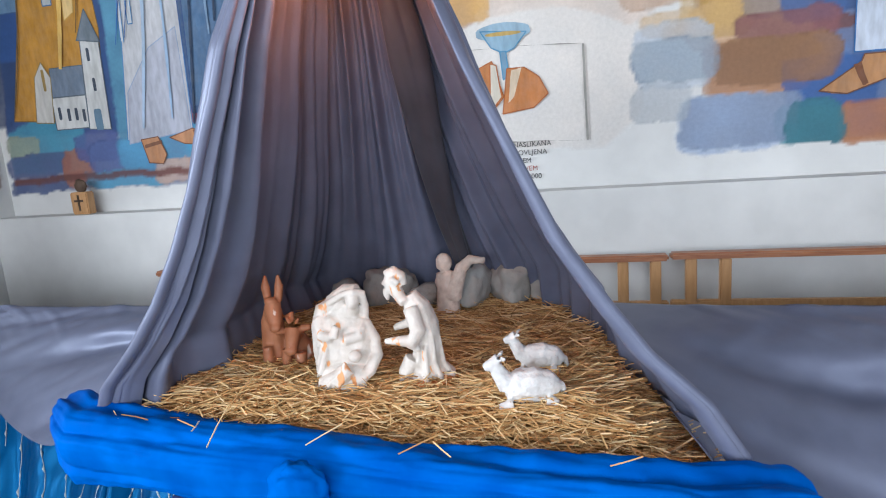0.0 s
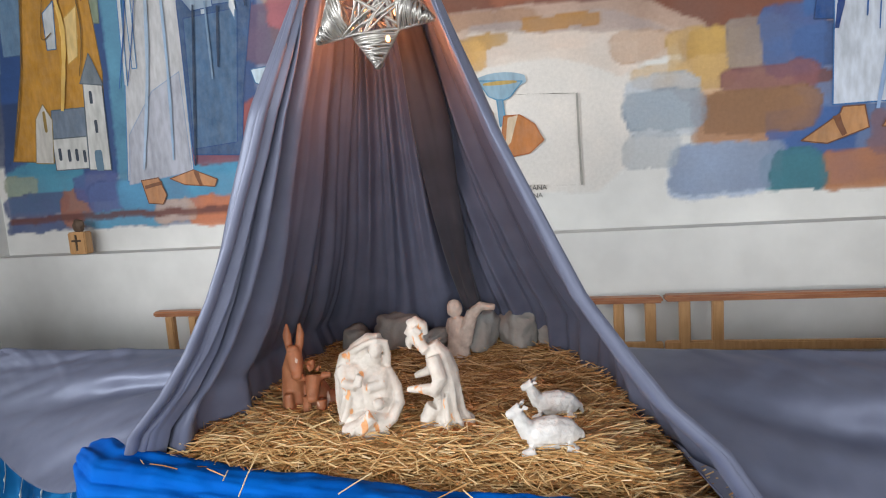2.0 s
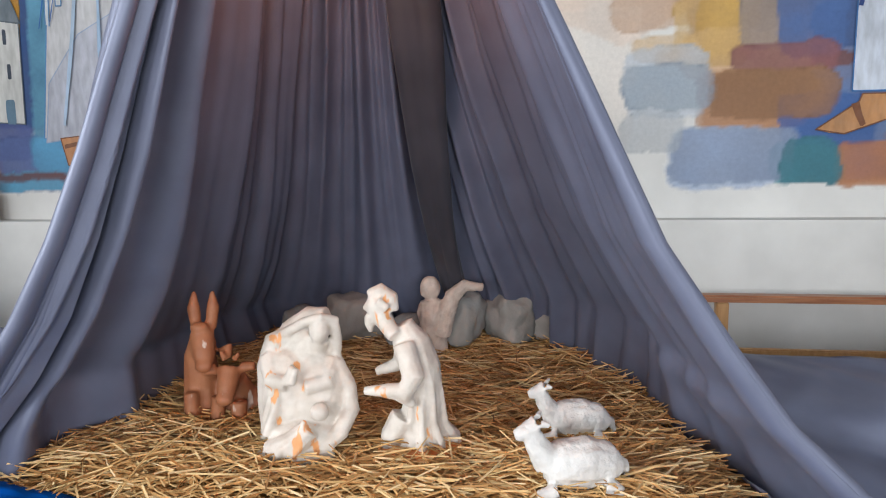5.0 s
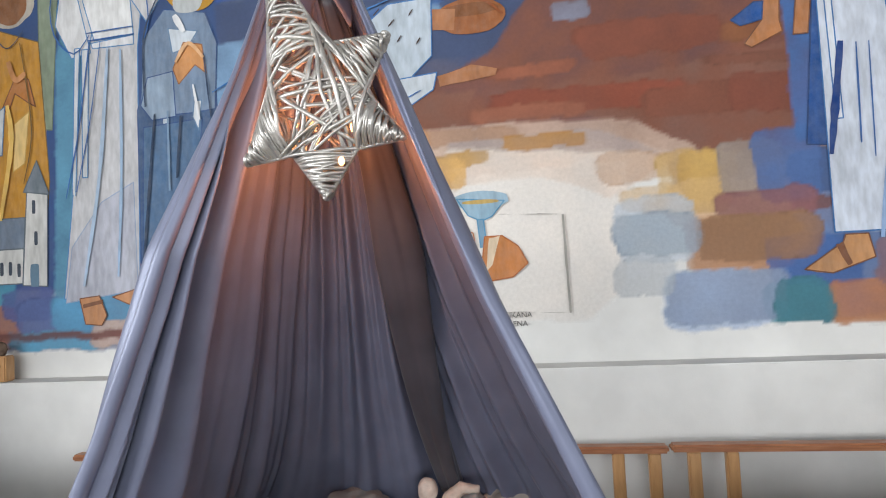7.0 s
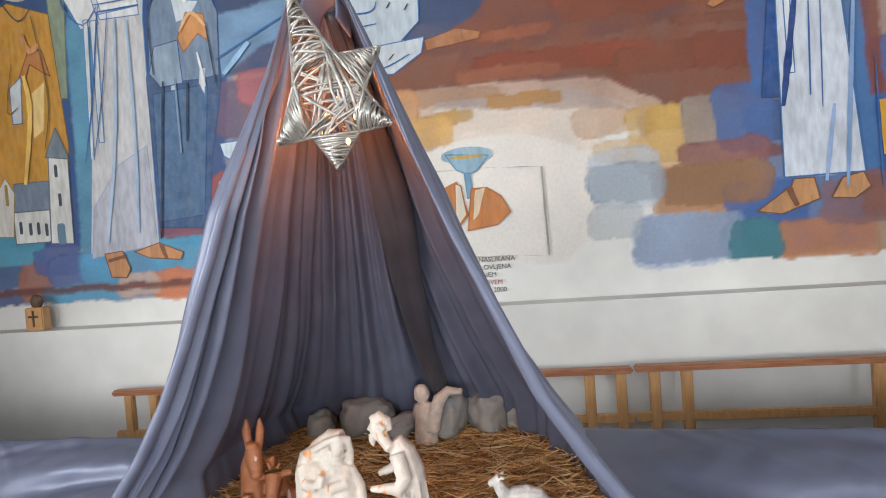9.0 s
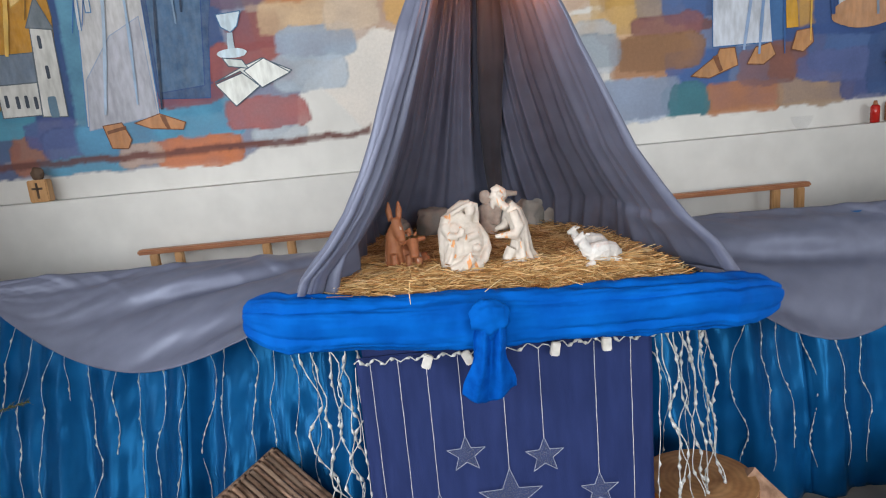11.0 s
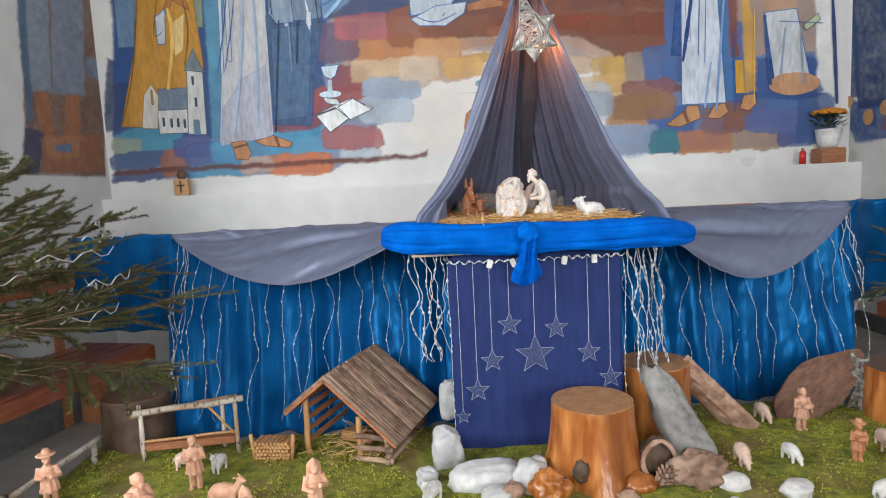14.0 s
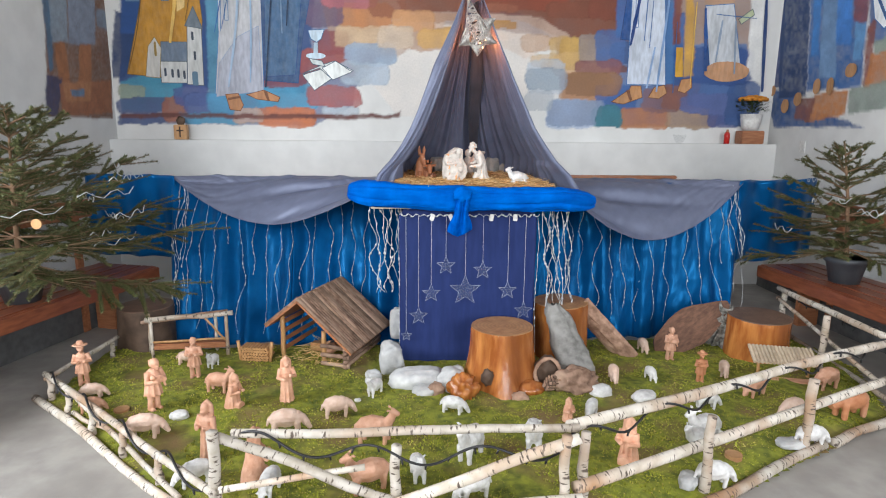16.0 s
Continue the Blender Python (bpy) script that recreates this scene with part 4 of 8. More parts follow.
def rim(x, y):
    """Distance to the outline."""
    best = 9
    for (ax, ay), (bx, by) in zip(OUTLINE, OUTLINE[1:] + OUTLINE[:1]):
        dx, dy = bx - ax, by - ay
        u = max(0, min(1, ((x - ax) * dx + (y - ay) * dy) / (dx * dx + dy * dy)))
        best = min(best, math.hypot(x - ax - u * dx, y - ay - u * dy))
    return best


def moss_height(x, y):
    return 0.012 + 0.022 * min(1, rim(x, y) / 0.12) + 0.014 * nz(x * 4, y * 4, 1) + 0.009 * nz(x * 13, y * 13, 4)


def moss():
    th = empty("moss", pose(0, 0, 0), "thick green moss carpet spread on the floor", "moss", kind="stuff")
    step, idx, verts, faces = 0.03, {}, [], []
    cells = [(i, j) for i in range(-80, 80) for j in range(-55, 18) if inside(i * step + 0.015, j * step + 0.015)]
    for i, j in cells:
        q = []
        for a, b in ((i, j), (i + 1, j), (i + 1, j + 1), (i, j + 1)):
            if (a, b) not in idx:
                idx[a, b] = len(verts)
                verts.append((a * step, b * step, moss_height(a * step, b * step)))
            q.append(idx[a, b])
        faces.append(q)
    me = bpy.data.meshes.new("moss_bed")
    me.from_pydata(verts, [], faces)
    me.materials.append(M_MOSS)
    for p in me.polygons:
        p.use_smooth = True
    new("moss_bed", me).parent = th
    rnd = random.Random(9)
    verts, faces = [], []
    n = 0
    while n < 62000:
        x, y = rnd.uniform(-2.28, 2.3), rnd.uniform(-1.55, 0.46)
        n += 1
        if not inside(x, y) or (y > 0.0 and -0.4 < x < 0.4):
            continue
        if nz(x * 4, y * 4, 9) + 0.3 * nz(x * 17, y * 17, 2) < -0.32:
            continue
        z = moss_height(x, y) - 0.003
        h = rnd.uniform(0.003, 0.009) * (1 + 0.6 * nz(x * 6, y * 6, 5))
        for k in range(3):
            a = rnd.uniform(0, 6.28)
            w, t = rnd.uniform(0.003, 0.006), rnd.uniform(0.003, 0.012)
            i = len(verts)
            c, s = math.cos(a), math.sin(a)
            verts += [(x - s * w, y + c * w, z), (x + s * w, y - c * w, z), (x + c * t, y + s * t, z + h)]
            faces.append((i, i + 1, i + 2))
    me = bpy.data.meshes.new("moss_sprigs")
    me.from_pydata(verts, [], faces)
    me.materials.append(M_SPRIG)
    new("moss_sprigs", me).parent = th


def island_material(name, colours, rough=0.9):
    m = bpy.data.materials.new(name)
    m.use_nodes = True
    n, l = m.node_tree.nodes, m.node_tree.links
    geo, ramp = n.new("ShaderNodeNewGeometry"), n.new("ShaderNodeValToRGB")
    e = ramp.color_ramp.elements
    e[0].color, e[1].color = colours[0], colours[-1]
    for i, c in enumerate(colours[1:-1]):
        e.new((i + 1) / (len(colours) - 1)).color = c
    mixer, tx, co = n.new("ShaderNodeMixRGB"), n.new("ShaderNodeTexNoise"), n.new("ShaderNodeTexCoord")
    tx.inputs["Scale"].default_value = 3.5
    l.new(co.outputs["Object"], tx.inputs[0])
    mixer.blend_type = "MULTIPLY"
    mixer.inputs[0].default_value = 0.6
    l.new(geo.outputs["Random Per Island"], ramp.inputs[0])
    l.new(ramp.outputs[0], mixer.inputs[1])
    patch = n.new("ShaderNodeValToRGB")
    patch.color_ramp.elements[0].position, patch.color_ramp.elements[1].position = 0.36, 0.58
    patch.color_ramp.elements[0].color, patch.color_ramp.elements[1].color = (0.42, 0.36, 0.24, 1), (1, 1, 1, 1)
    tx.inputs["Detail"].default_value = 6
    l.new(tx.outputs["Fac"], patch.inputs[0])
    l.new(patch.outputs[0], mixer.inputs[2])
    l.new(mixer.outputs[0], n["Principled BSDF"].inputs["Base Color"])
    n["Principled BSDF"].inputs["Roughness"].default_value = rough
    n["Principled BSDF"].inputs["Specular IOR Level"].default_value = 0.2
    return m


M_SPRIG = island_material("moss_sprigs", [(0.15, 0.18, 0.018, 1), (0.33, 0.37, 0.032, 1), (0.50, 0.51, 0.065, 1), (0.56, 0.44, 0.15, 1)])
moss()


# ---- birch fence ----
def stick(name, a, b, r, th, seed, material=None, taper=0.9):
    a, b = Vector(a), Vector(b)
    d = b - a
    turn = d.to_track_quat("X", "Z").to_matrix().to_4x4()
    length = d.length
    pts = between((0, 0, 0), (length, 0, 0), 8, 0.012, seed)
    r *= 0.88
    bm = tube(pts, [r * (1 - (1 - taper) * i / 8) for i in range(9)], 12, wob=0.25, seed=seed)
    ob = part(name, bm, material or M_BIRCH, th, "", True)
    ob.matrix_basis = Matrix.Translation(a) @ turn
    return ob


def fence(label, posts, rails):
    th = empty("birch_fence", pose(0, 0, 0), label, "fence", "low birch fences")
    for i, (x, y, h, r) in enumerate(posts):
        stick("post", (x, y, 0.0), (x + 0.005, y, h), r, th, i * 3 + int(x * 10))
    for i, (a, b, r) in enumerate(rails):
        stick("rail", a, b, r, th, 50 + i * 7 + int(a[0] * 10))


fence("low birch pole fence with crossed rails before the moss",
      [(-1.03, -1.43, 0.36, 0.026), (-0.39, -1.43, 0.30, 0.024), (0.20, -1.50, 0.37, 0.024), (0.275, -1.46, 0.36, 0.022)],
      [((-1.05, -1.40, 0.335), (-0.26, -1.46, 0.05), 0.022), ((-0.48, -1.47, 0.06), (0.25, -1.50, 0.36), 0.024), ((-0.98, -1.36, 0.315), (0.27, -1.40, 0.345), 0.019), ((-1.0, -1.47, 0.16), (-0.50, -1.40, 0.20), 0.014), ((-0.95, -1.48, 0.06), (0.26, -1.53, 0.15), 0.022)])
fence("low birch pole fence with two long rails",
      [(0.80, -1.31, 0.34, 0.023), (1.395, -1.005, 0.35, 0.025), (2.10, -0.66, 0.36, 0.027)],
      [((0.24, -1.37, 0.335), (2.16, -0.50, 0.335), 0.026), ((0.24, -1.50, 0.17), (2.14, -0.60, 0.19), 0.026), ((0.70, -1.42, 0.02), (1.50, -0.98, 0.03), 0.026), ((1.55, -0.97, 0.025), (2.12, -0.68, 0.03), 0.026)])
fence("low birch pole fence with a diagonal brace beside the bench",
      [(2.03, -0.15, 0.36, 0.022), (2.17, 0.48, 0.34, 0.022)],
      [((2.14, -0.48, 0.345), (2.15, 0.52, 0.345), 0.021), ((2.13, -0.5, 0.09), (2.14, 0.50, 0.28), 0.015), ((2.13, -0.62, 0.03), (2.22, 0.45, 0.03), 0.018)])
fence("low birch pole fence along the floor with short posts",
      [(-2.19, -0.44, 0.15, 0.020), (-2.01, -0.60, 0.13, 0.017), (-1.80, -0.79, 0.13, 0.018), (-1.56, -1.00, 0.13, 0.018), (-1.33, -1.20, 0.13, 0.018)],
      [((-2.22, -0.42, 0.15), (-1.02, -1.46, 0.14), 0.018), ((-2.27, -0.44, 0.025), (-1.08, -1.46, 0.025), 0.022), ((-2.08, -0.50, 0.115), (-1.20, -1.33, 0.04), 0.014), ((-1.98, -0.62, 0.035), (-1.6, -0.93, 0.06), 0.012)])
fence("short birch pole fence beside the old stump", [(-2.16, 0.12, 0.12, 0.017)], [((-2.22, -0.42, 0.12), (-2.14, 0.16, 0.14), 0.016)])


def cable(a, b, sag, seed, coil):
    a, b = Vector(a), Vector(b)
    n = 70
    pts = []
    for i in range(n + 1):
        u = i / n
        p = a.lerp(b, u)
        w = u * coil * 2 * math.pi
        pts.append(p + Vector((0, 0.030 * math.cos(w), 0.030 * math.sin(w) - sag * math.sin(math.pi * u))))
    bm = tube(pts, 0.005, 6)
    rnd = random.Random(seed)
    for i in range(4, n, 5):
        p = pts[i]
        tube([p, p + Vector((rnd.uniform(-0.01, 0.01), rnd.uniform(-0.01, 0.01), -0.02))], [0.005, 0.0035], 6, bm)
    tagged(link("light_cable", bm, M_CABLE, smooth=True), "black outdoor light cable wound round the birch rail", "cable", "black light cables")


cable((-0.95, -1.40, 0.32), (0.25, -1.46, 0.30), 0.05, 1, 3.0)
cable((0.25, -1.40, 0.30), (2.15, -0.52, 0.34), 0.0, 2, 5.5)
cable((2.15, -0.48, 0.34), (2.15, 0.50, 0.34), 0.0, 3, 2.5)
cable((-2.2, -0.44, 0.15), (-1.02, -1.46, 0.14), 0.0, 4, 4.0)


# ---- stumps and logs ----
def stump(name, x, y, r, h, flare, seed, material, label, top=None, rough=0.10):
    th = empty(name, pose(x, y, 0), label, "stump")
    bm = bmesh.new()
    n, rows = 56, 18
    rings = []
    for j in range(rows + 1):
        z = h * j / rows
        ring = []
        for i in range(n):
            a = 2 * math.pi * i / n
            c, s = math.cos(a), math.sin(a)
            k = 1 + flare * (1 - j / rows) ** 2.2 * (1 + 0.9 * nz(c * 1.6 + seed, s * 1.6, 0.5)) + rough * nz(c * 1.2 + seed, s * 1.2, z * 2) + 0.045 * nz(c * 2.6 + seed, s * 2.6, z * 1.5) + 0.022 * nz(c * 6 + seed, s * 6, z * 3)
            if j == rows:
                k *= 0.985
            ring.append(bm.verts.new((c * r * k, s * r * k, z)))
        rings.append(ring)
    for a, b in zip(rings, rings[1:]):
        for i in range(n):
            bm.faces.new((a[i], a[(i + 1) % n], b[(i + 1) % n], b[i]))
    bm.faces.new(rings[0][::-1])
    part("trunk", bm, material, th, "", True)
    bm = bmesh.new()
    vs = [bm.verts.new((v.x * 0.99, v.y * 0.99, h + 0.002)) for v in [Vector((math.cos(2 * math.pi * i / n), math.sin(2 * math.pi * i / n), 0)) * r * (1 + rough * nz(math.cos(2 * math.pi * i / n) * 1.2 + seed, math.sin(2 * math.pi * i / n) * 1.2, h * 2)) for i in range(n)]]
    ex = bmesh.ops.extrude_face_region(bm, geom=[bm.faces.new(vs)])
    for v in ex["geom"]:
        if isinstance(v, bmesh.types.BMVert):
            v.co.z -= 0.006
    part("cut_face", bm, top or M_RINGS, th, "sawn face with year rings")
    return th


def ring_material(name, a, b):
    m = mat(name, a, b, 0.4, 20, bump=0.15)
    n, l = m.node_tree.nodes, m.node_tree.links
    wv, co, mx = n.new("ShaderNodeTexWave"), n.new("ShaderNodeTexCoord"), n.new("ShaderNodeMixRGB")
    wv.wave_type, wv.rings_direction = "RINGS", "Z"
    wv.inputs["Scale"].default_value, wv.inputs["Distortion"].default_value, wv.inputs["Detail"].default_value = 16, 3.0, 3
    l.new(co.outputs["Object"], wv.inputs[0])
    mx.blend_type = "MULTIPLY"
    mx.inputs[0].default_value = 0.20
    l.new(n["Principled BSDF"].inputs["Base Color"].links[0].from_socket, mx.inputs[1])
    l.new(wv.outputs[0], mx.inputs[2])
    l.new(mx.outputs[0], n["Principled BSDF"].inputs["Base Color"])
    return m


M_RINGS = ring_material("year_rings", (0.36, 0.17, 0.07, 1), (0.50, 0.27, 0.12, 1))
M_DARKRINGS = ring_material("dark_year_rings", (0.13, 0.075, 0.05, 1), (0.20, 0.12, 0.08, 1))
big = stump("tree_stump", 0.14, -0.27, 0.166, 0.345, 0.40, 1, M_STUMP, "large varnished orange tree stump with root flare")
part("knot", lump((0.035, 0.02, 0.045), 4, 0.3, 3, 2, at=(-0.09, -0.165, 0.12)), M_DARKWOOD, big, "dark bark knot", True)
part("root", lump((0.075, 0.06, 0.05), 6, 0.25, 3, 2, at=(0.14, -0.15, 0.045)), M_STUMP, big, "", True)
stump("tree_stump", 1.80, 0.12, 0.185, 0.275, 0.05, 5, M_STUMP, "round varnished stump with dark sawn top", M_DARKRINGS, 0.05)
stump("tree_stump", -2.05, 0.36, 0.165, 0.28, 0.08, 8, M_DARKWOOD, "dark weathered stump beside the bench", M_DARKRINGS, 0.06)
stump("tree_stump", 0.56, 0.16, 0.17, 0.36, 0.10, 12, M_STUMP, "varnished stump behind the grey slab", M_RINGS)
tagged(link("root_log", lump((0.075, 0.06, 0.085), 7, 0.35, 4, 2.2, at=(-0.08, -0.47, 0.07), flat=-0.8), M_STUMP, smooth=True), "small orange root piece beside the stump", "log")
tagged(link("bark_piece", lump((0.045, 0.035, 0.03), 9, 0.4, 3, 2.5, at=(0.21, -0.50, 0.035)), M_BARK, smooth=True), "dark piece of bark before the stump", "bark")
tagged(link("bark_piece", lump((0.05, 0.035, 0.045), 19, 0.4, 3, 2.5, at=(-0.22, -0.43, 0.045)), M_BARK, smooth=True), "brown piece of bark before grey stones", "bark")


M_DARKSTONE = mat("grey_weathered_slab", (0.13, 0.125, 0.115, 1), (0.27, 0.26, 0.245, 1), 0.9, 24, bump=1.0, bscale=55, c=(0.33, 0.32, 0.30, 1))
def slab():
    """A tall weathered slab, broad at the foot and ragged at the tip."""
    own = bmesh.new()
    n, rows, rings = 28, 26, []
    for j in range(rows + 1):
        u = j / rows
        c = Vector((0.585 - 0.10 * u - 0.03 * u * u, -0.29 + 0.20 * u, 0.01 + 0.405 * u))
        w, d = 0.120 * (1 - u) + 0.062 * u, 0.075 * (1 - u) + 0.045 * u
        if u > 0.88:
            w, d = w * (1 - 3.5 * (u - 0.88)), d * (1 - 3.5 * (u - 0.88))
        ring = []
        for i in range(n):
            a = 2 * math.pi * i / n
            x, y = math.copysign(abs(math.cos(a)) ** 0.7, math.cos(a)), math.copysign(abs(math.sin(a)) ** 0.7, math.sin(a))
            k = 1 + 0.22 * nz(x * 1.4, y * 1.4, u * 5) + 0.10 * nz(x * 4, y * 4, u * 16)
            ring.append(own.verts.new(c + Vector((x * w * k, y * d * k, 0.03 * nz(x * 2, y * 2, 7) * u))))
        rings.append(ring)
    for a, b in zip(rings, rings[1:]):
        for i in range(n):
            own.faces.new((a[i], a[(i + 1) % n], b[(i + 1) % n], b[i]))
    own.faces.new(rings[0][::-1])
    own.faces.new(rings[-1])
    tagged(link("stone", own, M_DARKSTONE, smooth=True), "tall weathered grey slab leaning on the stump", "stone")


slab()


# hollow root with a pine cone
th = empty("hollow_root", pose(0.395, -0.385, 0.02), "hollow brown root with a round hole", "root")
ringp = [(0.068 * math.cos(a) - 0.02, -0.015 + 0.01 * math.sin(2 * a) + 0.02 * math.sin(a), 0.105 + 0.075 * math.sin(a)) for a in [i * 2 * math.pi / 24 for i in range(25)]]
part("rim", tube(ringp, [0.010 + 0.006 * nz(i * 0.5, 1, 1) for i in range(25)], 10, wob=0.5), M_BARK, th, "", True)
part("hollow", lump((0.072, 0.045, 0.085), 11, 0.2, 4, 2, at=(-0.015, 0.045, 0.095)), M_DARKWOOD, th, "", True)
part("foot", lump((0.12, 0.06, 0.085), 13, 0.45, 4, 2.6, at=(0.12, -0.02, 0.05), flat=-0.6), M_BARK, th, "", True)
th = empty("pine_cone", pose(0.395, -0.425, 0.085, 0, 60, 20), "brown pine cone leaning in the hollow root", "pine cone")
part("core", lump((0.026, 0.026, 0.055), 0, 0.05, 3), M_DARKWOOD, th, "", True)
bm = lump((0.012, 0.009, 0.005), 1, 0.1, 1)
scale_me = bpy.data.meshes.new("cone_scale")
bm.to_mesh(scale_me)
bm.free()
scale_me.materials.append(M_BARK)
for i in range(64):
    a, u = i * 2.4, i / 63
    r = 0.030 * math.sin(math.pi * (0.12 + 0.82 * u)) + 0.004
    ob = new("cone_scale", scale_me)
    ob.parent = th
    ob.matrix_basis = pose(r * math.cos(a), r * math.sin(a), -0.05 + 0.105 * u, 0, -40, math.degrees(a))


def half_log(x, y, z, length, r, m, label):
    own = bmesh.new()
    n = 14
    rows = []
    for i in range(9):
        t = length * i / 8
        row = [own.verts.new((t, r * math.cos(math.pi * k / n) * (1 + 0.1 * nz(k, t * 6, 2)), -r * math.sin(math.pi * k / n) * (0.8 + 0.15 * nz(k, t * 6, 5)))) for k in range(n + 1)]
        rows.append(row)
    for a, b in zip(rows, rows[1:]):
        for k in range(n):
            own.faces.new((a[k], a[k + 1], b[k + 1], b[k]))
        own.faces.new((a[n], a[0], b[0], b[n]))
    own.faces.new(rows[0])
    own.faces.new(rows[-1][::-1])
    bmesh.ops.recalc_face_normals(own, faces=own.faces)
    ob = tagged(link("split_log", own, m), label, "log")
    ob.matrix_world = pose(x, y, z, 0, 0, 0)
    return ob


ob = half_log(0, 0, 0, 0.46, 0.085, M_BARK, "split log leaning against the varnished stump")
ob.matrix_world = pose(0.70, 0.22, 0.34, -50, 46, -18)
def bark_slab():
    own = bmesh.new()
    n = 40
    top, bot = [], []
    for i in range(n):
        a = 2 * math.pi * i / n
        r = 1 + 0.08 * nz(math.cos(a) * 2, math.sin(a) * 2, 3)
        x, y = 0.29 * math.cos(a) * r, 0.125 * math.sin(a) * r * (1.0 - 0.15 * math.cos(a)) * (1 - 0.3 * abs(math.cos(a)))
        top.append(own.verts.new((x, y, 0.02)))
        bot.append(own.verts.new((x * 0.97, y * 0.97, -0.02)))
    own.faces.new(top)
    own.faces.new(bot[::-1])
    for i in range(n):
        own.faces.new((top[i - 1], bot[i - 1], bot[i], top[i]))
    bmesh.ops.recalc_face_normals(own, faces=own.faces)
    ob = tagged(link("bark_slab", own, mat("red_brown_bark", (0.09, 0.042, 0.026, 1), (0.17, 0.085, 0.052, 1), 0.8, 22, bump=0.9, bscale=70, stretch=(1, 3, 1)), smooth=False), "oval slab of red brown bark leaning on moss", "bark")
    ob.matrix_world = pose(1.42, 0.22, 0.17, 58, -28, 12)


bark_slab()
tagged(link("lichen_clump", lump((0.10, 0.10, 0.15), 3, 0.5, 4, 3, at=(1.66, 0.27, 0.13)), M_LICHEN), "clump of grey lichen beside the round stump", "lichen")


# ---- stones on the moss ----
for sx, at, sd, tn in (((0.068, 0.05, 0.10), (-0.47, -0.12, 0.10), 11, 10), ((0.045, 0.04, 0.05), (-0.56, -0.28, 0.05), 12, 30), ((0.16, 0.08, 0.06), (-0.30, -0.31, 0.06), 13, 12), ((0.075, 0.07, 0.075), (-0.13, -0.36, 0.07), 14, 50), ((0.05, 0.045, 0.11), (-0.44, 0.20, 0.20), 15, 0), ((0.06, 0.05, 0.035), (-0.28, -0.42, 0.035), 16, 0)):
    stone(sx, at, sd, tn, rough=0.22, label="smooth pale grey river stone on the moss", group="grey stones round the pedestal", material=mat("river_stone", (0.40, 0.40, 0.40, 1), (0.56, 0.56, 0.55, 1), 0.8, 16, bump=0.6, bscale=60, random=0.15) if sd == 11 else bpy.data.materials["river_stone"])
for x, y, s in ((0.65, -0.45, 0.05), (0.85, -0.53, 0.05), (-1.45, -0.68, 0.035), (-0.62, -0.52, 0.014), (-0.55, -0.72, 0.014)):
    stone((s * 1.2, s, s * 0.6), (x, y, 0.035 + s * 0.3), int(x * 10) + 30, 20, rough=0.2, label="small white stone on the moss", group="white stones on the moss", material=M_WHITECLAY)
stone((0.055, 0.04, 0.02), (1.33, -1.0, 0.045), 45, 10, label="flat grey pebble on the moss", material=bpy.data.materials["river_stone"])
stone((0.05, 0.035, 0.028), (0.75, -1.28, 0.05), 44, 60, label="flat blue grey pebble on the moss", material=bpy.data.materials["river_stone"])
for x, y in ((1.03, -1.09), (-1.75, -0.62), (-1.42, -0.30)):
    th = empty("wood_disc", pose(x, y, 0.035), "small sawn wooden disc on the moss", "disc", "wooden discs")
    part("disc", tube([(0, 0, -0.01), (0, 0, 0.018)], 0.035, 18), M_CUT, th)


